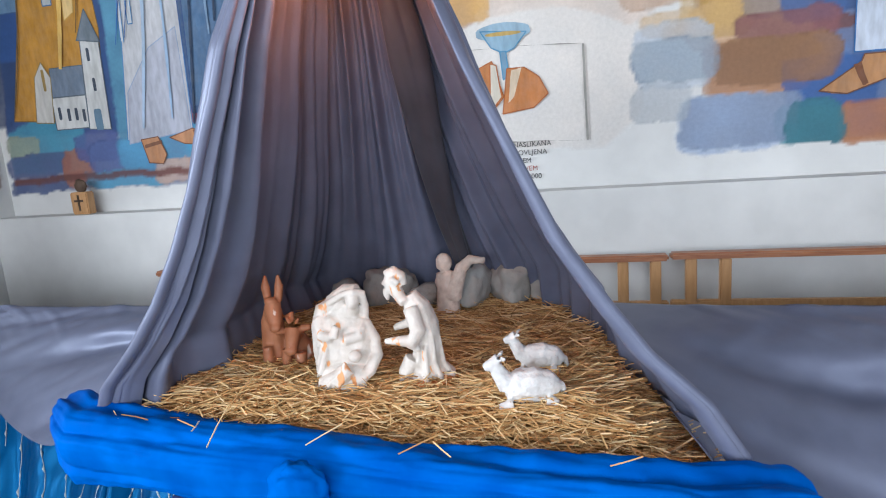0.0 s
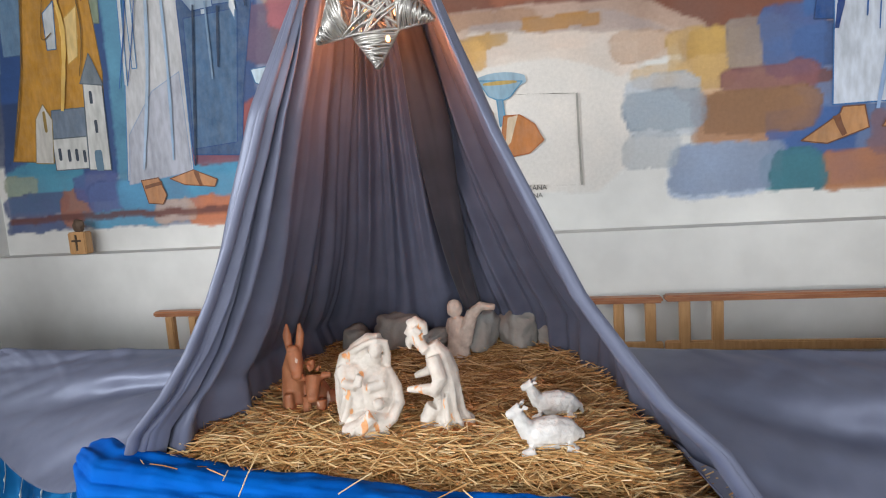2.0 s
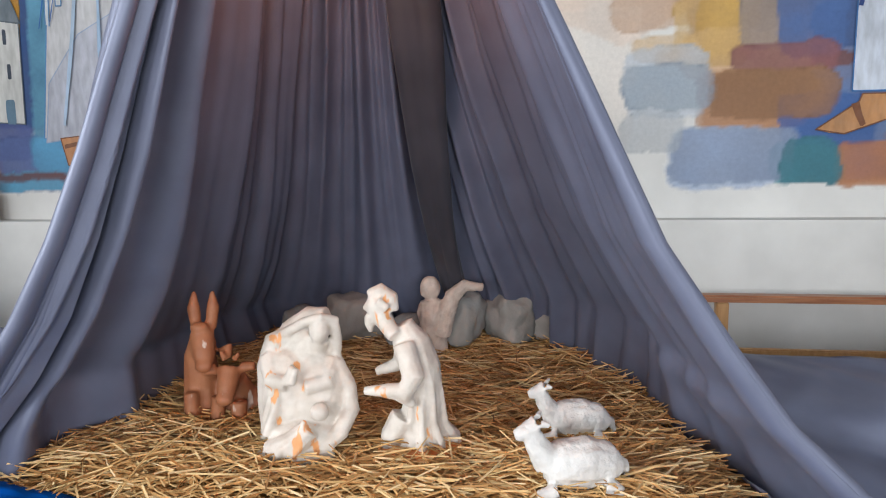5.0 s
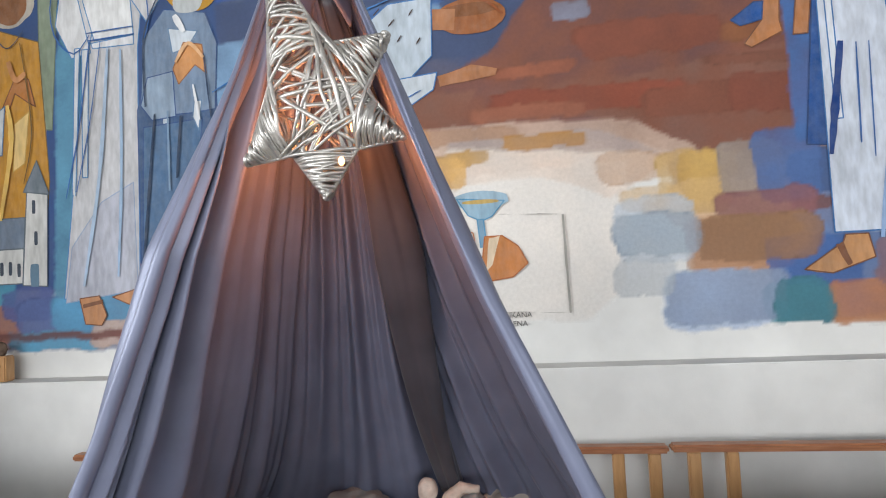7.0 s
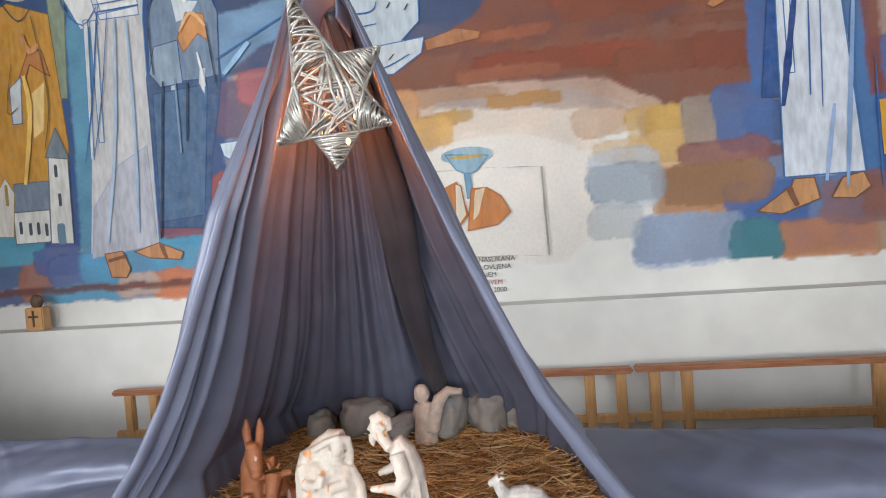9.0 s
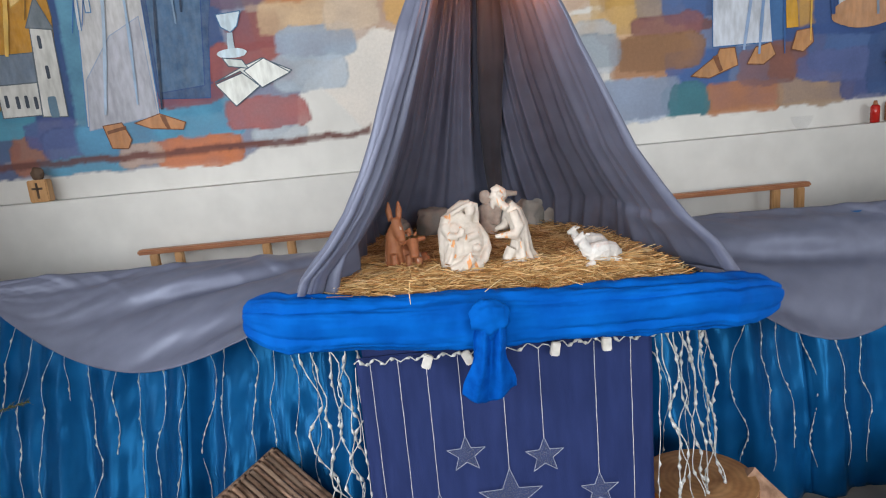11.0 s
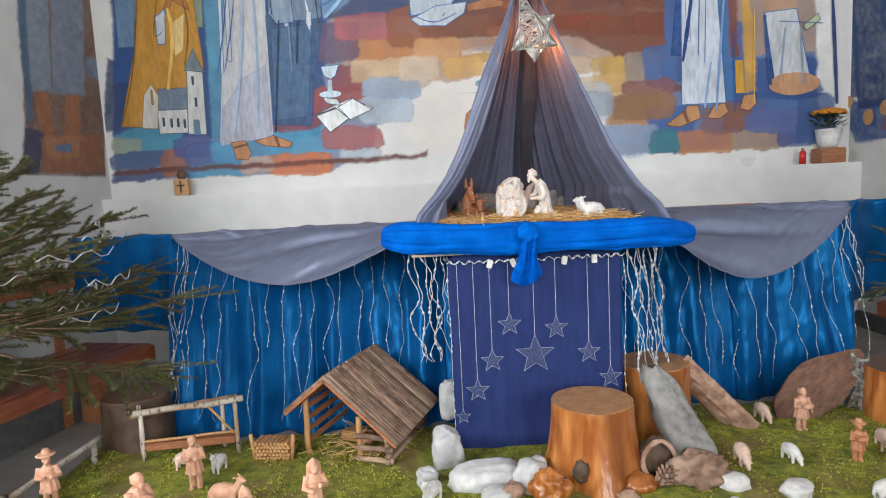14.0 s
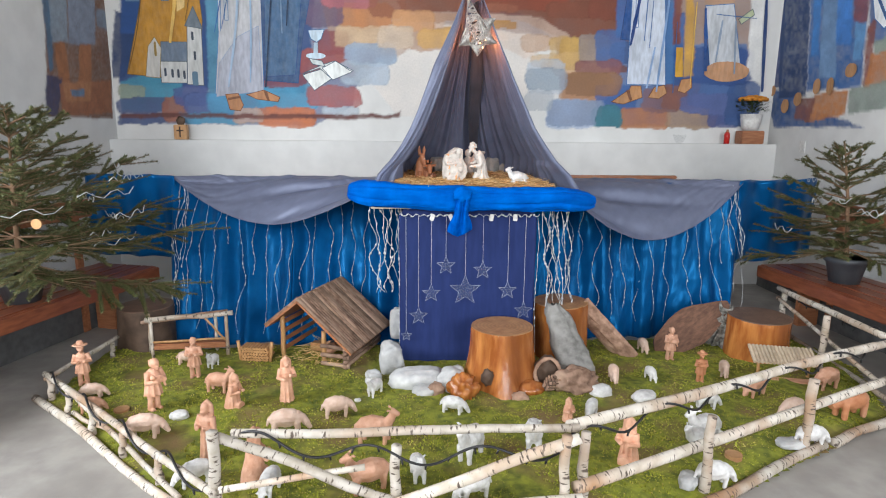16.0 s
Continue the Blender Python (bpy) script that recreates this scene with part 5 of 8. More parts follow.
# ---- stable ----
def stable():
    th = empty("toy_stable", pose(-1.13, 0.06, 0.03, 0, 0, -20), "small wooden stable with bark strip roof", "stable")
    L, W = 0.46, 0.44
    ax, az, rz, lz = 0.15, 0.395, 0.115, 0.27
    for x, y, h in ((0.0, 0.02, lz), (0.0, L - 0.02, lz), (W * 0.62, 0.02, 0.20), (W * 0.62, L - 0.02, 0.2)):
        part("post", tube(between((x, y, 0), (x, y, h), 4, 0.004, int(y * 50)), 0.014, 10, wob=0.3), M_OAK, th, "", True)
    for k in range(4):
        z = 0.05 + 0.055 * k
        part("back_plank", block((0.0, L - 0.012, z), (0.40 if k < 2 else 0.30, L, z + 0.032), 0.003), M_PLANK, th)
        part("side_plank", block((-0.004, 0.03, z), (0.008, L - 0.02, z + 0.026), 0.003), M_PLANK, th)
    for k in range(5):
        z = 0.014 + 0.026 * k
        part("log", tube(between((W - 0.015, -0.02, z), (W - 0.015, L + 0.01, z), 5, 0.004, k), 0.013, 8, wob=0.3), M_BARK, th, "", True)
        if k % 2 == 0:
            part("log", tube(between((W * 0.60, 0.0, z), (W + 0.005, 0.0, z), 4, 0.004, k + 9), 0.012, 8, wob=0.3), M_BARK, th, "", True)
    # roof boards with bark strips running down the slopes
    for (x0, z0), (x1, z1), nm in (((ax, az), (W + 0.05, rz), "right"), ((ax, az), (-0.07, lz - 0.05), "left")):
        d = Vector((x1 - x0, 0, z1 - z0))
        nrm = Vector((-d.z, 0, d.x)).normalized()
        if nrm.z < 0:
            nrm = -nrm
        bm = bmesh.new()
        q = [Vector((x0, -0.06, z0)), Vector((x1, -0.06, z1)), Vector((x1, L + 0.05, z1)), Vector((x0, L + 0.05, z0))]
        lo, hi = [bm.verts.new(p - nrm * 0.012) for p in q], [bm.verts.new(p) for p in q]
        bm.faces.new(lo[::-1])
        bm.faces.new(hi)
        for i in range(4):
            bm.faces.new((lo[i - 1], lo[i], hi[i], hi[i - 1]))
        bmesh.ops.recalc_face_normals(bm, faces=bm.faces)
        roof = part("roof_board", bm, M_PLANK, th)
        count = 24 if nm == "right" else 20
        for k in range(count):
            y = -0.055 + (L + 0.10) * (k + 0.5) / count
            a = Vector((x0, y, z0)) + nrm * 0.004 - d.normalized() * 0.004
            b = Vector((x1, y + 0.004 * nz(k, 1, 1), z1)) + nrm * 0.004 + d.normalized() * 0.008 * nz(k, 5, 5)
            ob = part("bark_strip", tube([a, a.lerp(b, 0.33), a.lerp(b, 0.66), b], 0.0125, 8, wob=0.5, seed=k), M_BARK, roof, "", True)
    rnd = random.Random(5)
    bm = bmesh.new()
    for k in range(140):
        p = Vector((rnd.uniform(0.04, 0.40), rnd.uniform(-0.05, 0.36), 0.015 + rnd.random() * 0.03))
        a = rnd.uniform(0, 6.28)
        tube([p, p + Vector((math.cos(a), math.sin(a), rnd.uniform(-0.1, 0.3))) * 0.07], 0.0015, 4, bm, cap=False)
    tagged(link("straw_litter", bm, M_STRAW), "loose straw in the stable", "straw", kind="stuff").matrix_world = th.matrix_world
    tagged(link("manger", block((-0.05, -0.03, 0), (0.05, 0.03, 0.05), 0.006), M_OAK), "small wooden manger in the stable", "manger").matrix_world = pose(-0.93, 0.20, 0.035, 0, 0, -20)
    return th


stable()
statue("reclining_ox_statue", [("e", (0, 0, 0.035), (0.05, 0.03, 0.032)), ("t", [(-0.03, 0, 0.05), (-0.055, 0, 0.075), (-0.075, 0, 0.07)], [0.018, 0.017, 0.010]), ("t", [(-0.05, 0.012, 0.085), (-0.045, 0.03, 0.10)], [0.006, 0.003]), ("t", [(-0.05, -0.012, 0.085), (-0.045, -0.03, 0.10)], [0.006, 0.003])], M_PALETERRA, pose(-0.84, 0.10, 0.05, 0, 0, 60), "terracotta ox lying in the stable straw", "statue", 0.004)


def woodpile():
    th = empty("firewood_stack", pose(-1.28, 0.06, 0.03, 0, 0, -8), "small stack of split firewood beside the stable", "firewood")
    for x in (-0.09, 0.09):
        part("upright", tube(between((x, -0.02, 0), (x * 1.15, -0.02, 0.12), 3, 0.003, 2), 0.010, 8), M_OAK, th, "", True)
    for r in range(5):
        for c in range(9):
            x = -0.075 + 0.0185 * c + (0.009 if r % 2 else 0)
            part("billet", tube([(x, -0.04, 0.012 + 0.017 * r), (x, 0.05, 0.012 + 0.017 * r)], 0.0088, 7, wob=0.5, seed=r * 9 + c), M_OAK, th)


woodpile()


def rail_shelter(at, w, label, posts=True):
    th = empty("twig_rack", at, label, "rack")
    part("top_rail", tube(between((0, 0, 0.24), (w, 0, 0.27), 6, 0.006, 3), 0.015, 10, wob=0.3), M_BIRCH, th, "", True)
    part("top_rail", tube(between((-0.05, 0.08, 0.20), (w * 0.9, 0.10, 0.25), 6, 0.006, 8), 0.013, 10, wob=0.3), M_BARK, th, "", True)
    for x, y in ((0.03, 0.0), (w - 0.04, 0.0), (-0.01, 0.09), (w * 0.75, 0.10)):
        part("post", tube(between((x, y, 0), (x, y, 0.25), 4, 0.004, int(x * 40)), 0.010, 8, wob=0.3), M_BIRCH, th, "", True)
    part("brace", tube(between((0.03, 0, 0.10), (w - 0.05, 0, 0.11), 4, 0.005, 4), 0.007, 8), M_OAK, th, "", True)
    part("brace", tube(between((w - 0.05, 0, 0.10), (w - 0.16, 0, 0.24), 3, 0.003, 4), 0.006, 8), M_OAK, th, "", True)
    part("trough", block((0.02, 0.0, 0.05), (w - 0.05, 0.07, 0.085), 0.006), M_PLANK, th)


rail_shelter(pose(-1.93, 0.08, 0.03, 0, 0, 6), 0.50, "birch twig feeding rack before the blue drape")
th = empty("reed_roof_rack", pose(1.76, -0.22, 0.03, 0, 0, -14), "small feeding rack with a pale reed roof", "rack")
M_REED = mat("pale_reed", (0.48, 0.37, 0.26, 1), (0.60, 0.49, 0.36, 1), 0.6, 30, random=0.15)
for k in range(17):
    x = -0.17 + 0.02 * k
    part("reed", tube([(x, 0.05, 0.15), (x, -0.09, 0.10)], 0.0095, 8), M_REED, th)
for x in (-0.13, 0.13):
    part("post", tube([(x, -0.02, 0), (x, -0.02, 0.12)], 0.009, 8), M_OAK, th)
part("floor_board", block((-0.17, -0.12, 0.0), (0.17, -0.06, 0.012), 0.003), M_PALETERRA, th)


# ---- clay figures on the moss ----
def person_pieces(h=0.2, hat=False, kneel=False, arm=0.0, lamb=False, robe=False, stoop=0.0):
    k = h / 0.2
    if kneel:
        base = [("t", [(0, 0.012, 0), (0, 0.012, 0.035), (0, 0.004, 0.075), (0, -0.002, 0.108), (0, -0.004, 0.122)], [0.036, 0.030, 0.024, 0.024, 0.013]), ("t", [(0, 0.03, 0.010), (0, -0.04, 0.010)], [0.026, 0.022])]
        hz = 0.140
    elif robe:
        base = [("t", [(0, 0, 0), (0, 0, 0.05), (0, 0, 0.10), (0, -stoop * 0.4, 0.14), (0, -stoop * 0.6, 0.158)], [0.026, 0.024, 0.022, 0.025, 0.013])]
        hz = 0.180
    else:
        base = [("t", [(x, 0.004, 0), (x, 0, 0.04), (x * 0.8, 0, 0.075)], [0.0115, 0.0105, 0.013]) for x in (-0.013, 0.013)]
        base += [("t", [(x, 0.002, 0.004), (x * 1.2, -0.020, 0.004)], [0.010, 0.007]) for x in (-0.013, 0.013)]
        base += [("t", [(0, 0, 0.058), (0, 0, 0.066), (0, 0, 0.10), (0, -stoop * 0.4, 0.14), (0, -stoop * 0.6, 0.158)], [0.029, 0.030, 0.022, 0.026, 0.012])]
        hz = 0.180
    lean = stoop if not kneel else 0.006
    base += [("e", (0, -0.004 - lean, hz), (0.015, 0.017, 0.020)), ("t", [(0, 0.006 - lean, hz - 0.012), (0, 0.010 - lean, hz + 0.012)], [0.013, 0.013]), ("t", [(0, -0.018 - lean, hz - 0.006), (0, -0.016 - lean, hz - 0.022)], [0.009, 0.004])]
    t = hz - 0.036
    for sgn in (-1, 1):
        base.append(("t", [(sgn * 0.022, -lean * 0.5, t + 0.006), (sgn * 0.034, -0.008 - lean * 0.5, t - 0.030), (sgn * 0.010, -0.038 - lean, t - 0.022 + arm * sgn)], [0.0125, 0.0105, 0.008]))
    for i in range(9):
        a = 0.7 * i
        c, d = math.cos(a), math.sin(a)
        lo = 0.0 if robe or kneel else 0.058
        base.append(("t", [(c * 0.029, d * 0.029, lo), (c * 0.025, d * 0.025, lo + 0.03), (c * 0.020, d * 0.020, t - 0.02)], [0.005, 0.004, 0.002]))
    if robe or kneel:
        base.append(("t", [(-0.016, 0.006 - lean, hz - 0.03), (-0.015, 0.008 - lean, hz + 0.006), (0, 0.006 - lean, hz + 0.020), (0.015, 0.008 - lean, hz + 0.006), (0.016, 0.006 - lean, hz - 0.03)], [0.008, 0.008, 0.009, 0.008, 0.008]))
    if hat:
        base += [("t", [(0, -lean, hz + 0.012), (0, -lean, hz + 0.018)], [0.034, 0.029]), ("t", [(0, -lean, hz + 0.012), (0, -lean, hz + 0.034)], [0.016, 0.012])]
    if lamb:
        base += [("e", (0, -0.040, t - 0.020), (0.028, 0.014, 0.014)), ("e", (-0.028, -0.044, t - 0.004), (0.010, 0.010, 0.010)), ("t", [(0.014, -0.044, t - 0.028), (0.018, -0.046, t - 0.050)], [0.005, 0.004])]
    return [(q, [tuple(v * k for v in p) for p in a], [r * k for r in b]) if q == "t" else (q, tuple(v * k for v in a), tuple(v * k for v in b)) for q, a, b in base]


def moss_z(x, y):
    return moss_height(x, y) - 0.004


def person(x, y, turn, label, mat_=None, **kw):
    statue("shepherd_statue", person_pieces(**kw), mat_ or M_PALETERRA, pose(x, y, moss_z(x, y), 0, 0, turn), label, "statue", 0.0030, "clay people on the moss", 0.004)


person(-2.10, -0.30, 25, "terracotta shepherd statue with a hat standing on moss", h=0.23, hat=True)
person(-1.60, -0.60, 60, "terracotta statue of a standing man with a lamb", h=0.27, lamb=True, stoop=0.016)
person(-1.55, -0.20, 10, "terracotta statue of a standing woman in a scarf", h=0.235)
person(-1.22, -0.58, 70, "terracotta statue of a kneeling praying person", h=0.22, kneel=True)
person(-0.98, -0.50, 20, "terracotta statue of a bearded man leaning on a staff", h=0.235, robe=True, arm=0.01, stoop=0.010)
person(-1.19, -1.03, -20, "pale terracotta statue of a person in a hood", h=0.25, robe=True)
person(-0.95, -1.20, 150, "terracotta statue of a seated person seen from behind", h=0.28, kneel=True)
person(0.57, -1.10, -40, "orange clay statue of a kneeling woman", h=0.25, kneel=True)
person(1.21, 0.02, 5, "terracotta statue of a girl holding a lamb", h=0.21, lamb=True)
person(1.25, -0.30, -10, "orange clay shepherd statue with a hat and lamb", M_TERRA, h=0.175, hat=True, lamb=True)
person(0.40, -0.76, 10, "small terracotta statue of a person by the fence", h=0.15, kneel=True)


def sheep(x, y, turn, material, s, down, label, lying=False, rough=0.004):
    pieces = sheep_pieces(lying, down)
    pieces = [(t, [tuple(v * s for v in p) for p in a], [r * s for r in b]) if t == "t" else (t, tuple(v * s for v in a), tuple(v * s for v in b)) for t, a, b in pieces]
    statue("sheep_statue", pieces, material, pose(x, y, moss_z(x, y), 0, 0, turn), label, "statue", 0.0042, "clay sheep on the moss", rough)


WHITE, PINK, TAN = "white clay sheep grazing on the moss", "pinkish clay sheep grazing on the moss", "terracotta animal on the moss"
for x, y, tn, mt, s, dn, lb in (
        (-1.97, -0.46, 200, M_PINKCLAY, 0.95, True, PINK), (-1.90, -0.60, 190, M_PALETERRA, 0.9, True, TAN), (-1.53, -0.86, 195, M_PINKCLAY, 1.25, True, PINK),
        (-1.36, -0.38, 170, M_PALETERRA, 1.15, False, TAN), (-1.50, -0.06, 80, M_WHITECLAY, 0.85, False, "white clay lamb standing on the moss"), (-1.66, -0.02, 190, M_PINKCLAY, 0.9, False, PINK),
        (-0.90, -0.86, 190, M_PINKCLAY, 1.3, True, "woolly pinkish clay sheep on the moss"), (-0.70, -0.68, 195, M_PINKCLAY, 1.15, True, PINK), (-0.54, -0.44, 60, M_WHITECLAY, 0.95, False, "white clay sheep facing the viewer"),
        (-0.50, -0.93, 175, M_PALETERRA, 1.4, False, "terracotta dog lying on the moss"), (-1.18, -1.22, 30, M_WHITECLAY, 1.1, True, WHITE), (-0.87, -1.30, 80, M_WHITECLAY, 1.1, True, WHITE),
        (-0.50, -1.28, 20, M_PALETERRA, 1.4, False, "woolly terracotta ram on the moss"), (-0.31, -1.22, 100, M_WHITECLAY, 1.1, False, "white clay sheep seen from behind"), (-0.09, -1.06, 60, M_WHITECLAY, 1.5, False, "tall white clay sheep on the moss"),
        (-0.10, -1.34, 30, M_WHITECLAY, 1.2, True, WHITE), (-0.14, -0.65, 165, M_WHITECLAY, 1.0, True, WHITE), (0.19, -1.00, 80, M_WHITECLAY, 1.4, False, "tall white clay sheep on the moss"),
        (0.53, -0.69, 60, M_WHITECLAY, 0.95, True, WHITE), (0.77, -0.28, 80, M_PINKCLAY, 1.0, True, PINK), (0.98, -0.28, 95, M_WHITECLAY, 0.85, True, WHITE), (1.09, 0.14, 90, M_PINKCLAY, 0.95, True, PINK),
        (1.43, -0.21, 70, M_PINKCLAY, 0.95, True, PINK), (1.46, -0.48, 30, M_PALETERRA, 1.25, True, TAN), (1.13, -0.63, 185, M_WHITECLAY, 1.0, True, WHITE), (1.52, -0.71, 10, M_PINKCLAY, 1.0, True, PINK),
        (1.43, -0.99, 185, M_WHITECLAY, 1.15, True, WHITE), (0.85, -1.28, 185, M_WHITECLAY, 1.2, True, WHITE), (1.90, -0.40, 20, M_PALETERRA, 1.3, True, TAN)):
    sheep(x, y, tn, mt, s, dn, lb)
sheep(1.0, -0.88, 20, M_WHITECLAY, 1.5, False, "large white clay sheep lying on the moss", True)
sheep(0.93, -0.95, 30, M_WHITECLAY, 1.1, False, "white clay sheep lying on the moss", True)
statue("ox_statue", [("e", (0, 0, 0.09), (0.10, 0.05, 0.05))] + [("t", [(x, y, 0.08), (x, y, 0)], [0.018, 0.014]) for x in (-0.06, 0.06) for y in (-0.025, 0.025)] + [("t", [(-0.08, 0, 0.09), (-0.13, 0, 0.07)], [0.03, 0.022])], M_TERRA, pose(1.80, -0.72, 0.03, 0, 0, 15), "terracotta donkey with baskets on the moss", "statue", 0.005)


# ---- benches, trees ----
def bench(m, length, flip):
    th = empty("long_bench", m, "long varnished dark red wooden bench along the wall", "bench", "wall benches")
    for k in range(4):
        x0 = 0.02 + 0.115 * k
        part("seat_plank", block((x0, -length, 0.42), (x0 + 0.11, 0.0, 0.45), 0.006), M_BENCH, th)
    part("front_rail", block((0.0, -length, 0.36), (0.018, 0.0, 0.444), 0.005), M_BENCH, th)
    for k in range(4):
        y = -0.05 - k * (length - 0.15) / 3
        part("support", block((0.30, y - 0.05, 0.0), (0.46, y, 0.42), 0.006), M_RAIL, th)
    part("back_rail", block((0.49, -length, 0.78), (0.52, 0.0, 0.90), 0.006), M_RAIL, th)
    for k in range(3):
        y = -0.2 - k * (length - 0.4) / 2
        part("back_post", block((0.47, y, 0.0), (0.49, y + 0.06, 0.88), 0.004), M_RAIL, th)
    return th


bench(pose(2.14, 0.79, 0, 0, 0, 5.5), 3.2, 1)
lb = bench(pose(0, 0, 0), 3.2, 1)
lb.matrix_world = pose(-2.10, 0.72, 0, 0, 0, 166) @ Matrix.Diagonal((1, -1, 1, 1))
tagged(link("baseboard", block((2.80, -0.6, 0), (2.855, 1.9, 0.12), 0.004), M_DARKBASE), "dark grey base strip along the wall", "baseboard", kind="structure")
tagged(link("baseboard", block((-2.955, 0.0, 0), (-2.90, 1.9, 0.12), 0.004), M_DARKBASE), "dark grey base strip along the wall", "baseboard", kind="structure")
# plinths under the benches, with a dark painted base
ob = tagged(link("baseboard", block((0.480, -3.2, 0), (0.498, 0.0, 0.24), 0.003), M_DARKBASE), "dark grey painted base under the bench", "baseboard", kind="structure")
ob.matrix_world = pose(2.14, 0.79, 0, 0, 0, 5.5)
ob = tagged(link("baseboard", block((0.480, 0.0, 0), (0.498, 3.2, 0.24), 0.003), M_DARKBASE), "dark grey painted base under the bench", "baseboard", kind="structure")
ob.matrix_world = pose(-2.10, 0.72, 0, 0, 0, 166)
ob = tagged(link("plinth", block((0.50, -3.2, 0), (0.62, 0.0, 0.42), 0.004), M_PLASTER), "low white wall under the bench", "wall", kind="structure")
ob.matrix_world = pose(2.14, 0.79, 0, 0, 0, 5.5)
ob = tagged(link("plinth", block((0.50, 0.0, 0), (0.62, 3.2, 0.42), 0.004), M_PLASTER), "low white wall under the bench", "wall", kind="structure")
ob.matrix_world = pose(-2.10, 0.72, 0, 0, 0, 166)


def blue_end(x0, y0, x1, y1, seed):
    def fn(u, v):
        z = 1.06 - 0.58 * v
        return (x0 + (x1 - x0) * u, y0 + (y1 - y0) * u + 0.02 * math.sin(u * 17 + seed) + 0.02 * nz(u * 6, v * 3, seed), z + 0.012 * nz(u * 5, 1, seed))
    th = empty("drape", pose(0, 0, 0), "blue satin drape hung over the bench end", "drape")
    sheet(fn, 40, 24, "cloth", M_BLUESATIN, th)


blue_end(-2.70, 1.0, -2.0, 0.86, 1)
blue_end(1.88, 0.68, 2.62, 0.95, 4)

M_NEEDLE = island_material("fir_needles", [(0.030, 0.046, 0.016, 1), (0.065, 0.085, 0.030, 1), (0.12, 0.125, 0.050, 1), (0.20, 0.175, 0.085, 1)], 0.55)
M_TWIG = mat("fir_twig", (0.16, 0.09, 0.05, 1), (0.28, 0.17, 0.10, 1), 0.8, 30)
M_POT = mat("dark_grey_pot", (0.055, 0.06, 0.07, 1), (0.07, 0.075, 0.085, 1), 0.45, 20)


def fir(x, y, z, height, spread, seed, pot, label, lean=(0, 0), full=1.0):
    th = empty("potted_fir", pose(x, y, z), label, "fir tree", "potted fir trees")
    rnd = random.Random(seed)
    ph = 0.17 if pot else 0.0
    if pot:
        bm = tube([(0, 0, 0), (0, 0, 0.13), (0, 0, 0.135), (0, 0, 0.165), (0, 0, 0.165), (0, 0, 0.14)], [0.085, 0.115, 0.128, 0.130, 0.118, 0.112], 28)
        part("pot", bm, M_POT, th, "dark grey plastic pot", True)
        part("soil", lump((0.112, 0.112, 0.02), 1, 0.2, 3, at=(0, 0, 0.145)), M_DARKWOOD, th, "", True)
    top = Vector((lean[0], lean[1], ph + height))
    part("trunk", tube([Vector((0, 0, ph - 0.04)), Vector((lean[0] * 0.4, lean[1] * 0.4, ph + height * 0.5)), top], [0.016, 0.010, 0.003], 10), M_TWIG, th, "", True)
    wood = bmesh.new()
    verts, faces = [], []

    def needles(a, b, dens, ln):
        d = (b - a)
        length = d.length
        d.normalize()
        s = d.cross(Vector((0.1, 0.2, 1))).normalized()
        t = d.cross(s)
        for i in range(int(length * dens)):
            p = a + d * length * rnd.random()
            an = rnd.uniform(0, 6.283)
            o = (s * math.cos(an) + t * math.sin(an)) * 0.9 + d * 0.65 + Vector((0, 0, 0.15))
            q = p + o.normalized() * ln * rnd.uniform(0.7, 1.15)
            w = d.cross(o).normalized() * 0.0017
            k = len(verts)
            verts.extend([tuple(p - w), tuple(p + w), tuple(q)])
            faces.append((k, k + 1, k + 2))
    levels = 12
    for lv in range(levels):
        u = lv / levels
        base = Vector((0, 0, ph)).lerp(top, 0.06 + 0.90 * u)
        cnt = max(3, round((7 if lv < 5 else 5) * full))
        for k in range(cnt):
            a = 2 * math.pi * k / cnt + lv * 0.9 + rnd.uniform(-0.3, 0.3)
            ln = spread * (1 - u) ** 0.75 * rnd.uniform(0.6, 1.22) + 0.05
            rise = -0.05 + 0.75 * u + rnd.uniform(-0.15, 0.2)
            d = Vector((math.cos(a), math.sin(a), rise)).normalized()
            p0, p1, p2 = base, base + d * ln * 0.55 + Vector((0, 0, -0.03 * ln)), base + d * ln + Vector((0, 0, 0.05 * ln))
            tube([p0, p1, p2], [0.006, 0.004, 0.002], 5, wood, cap=False)
            needles(base.lerp(p1, 0.3), p1, 700, 0.020)
            needles(p1, p2, 1300, 0.020)
            for m in range(int((9 + ln * 18) * full)):
                f = rnd.uniform(0.25, 0.97)
                o = p0.lerp(p1, f / 0.55) if f < 0.55 else p1.lerp(p2, (f - 0.55) / 0.45)
                side = d.cross(Vector((0, 0, 1))).normalized() * rnd.choice((-1, 1))
                e = o + (side * rnd.uniform(0.5, 1) + d * 0.8 + Vector((0, 0, rnd.uniform(-0.35, 0.25)))).normalized() * ln * rnd.uniform(0.2, 0.42)
                tube([o, e], [0.003, 0.0013], 4, wood, cap=False)
                needles(o, e, 1300, 0.019)
    needles(top - Vector((0, 0, 0.16)), top, 1500, 0.02)
    part("bough", wood, M_TWIG, th, "", True)
    me = bpy.data.meshes.new("foliage")
    me.from_pydata(verts, [], faces)
    me.materials.append(M_NEEDLE)
    ob = new("foliage", me)
    ob.parent = th
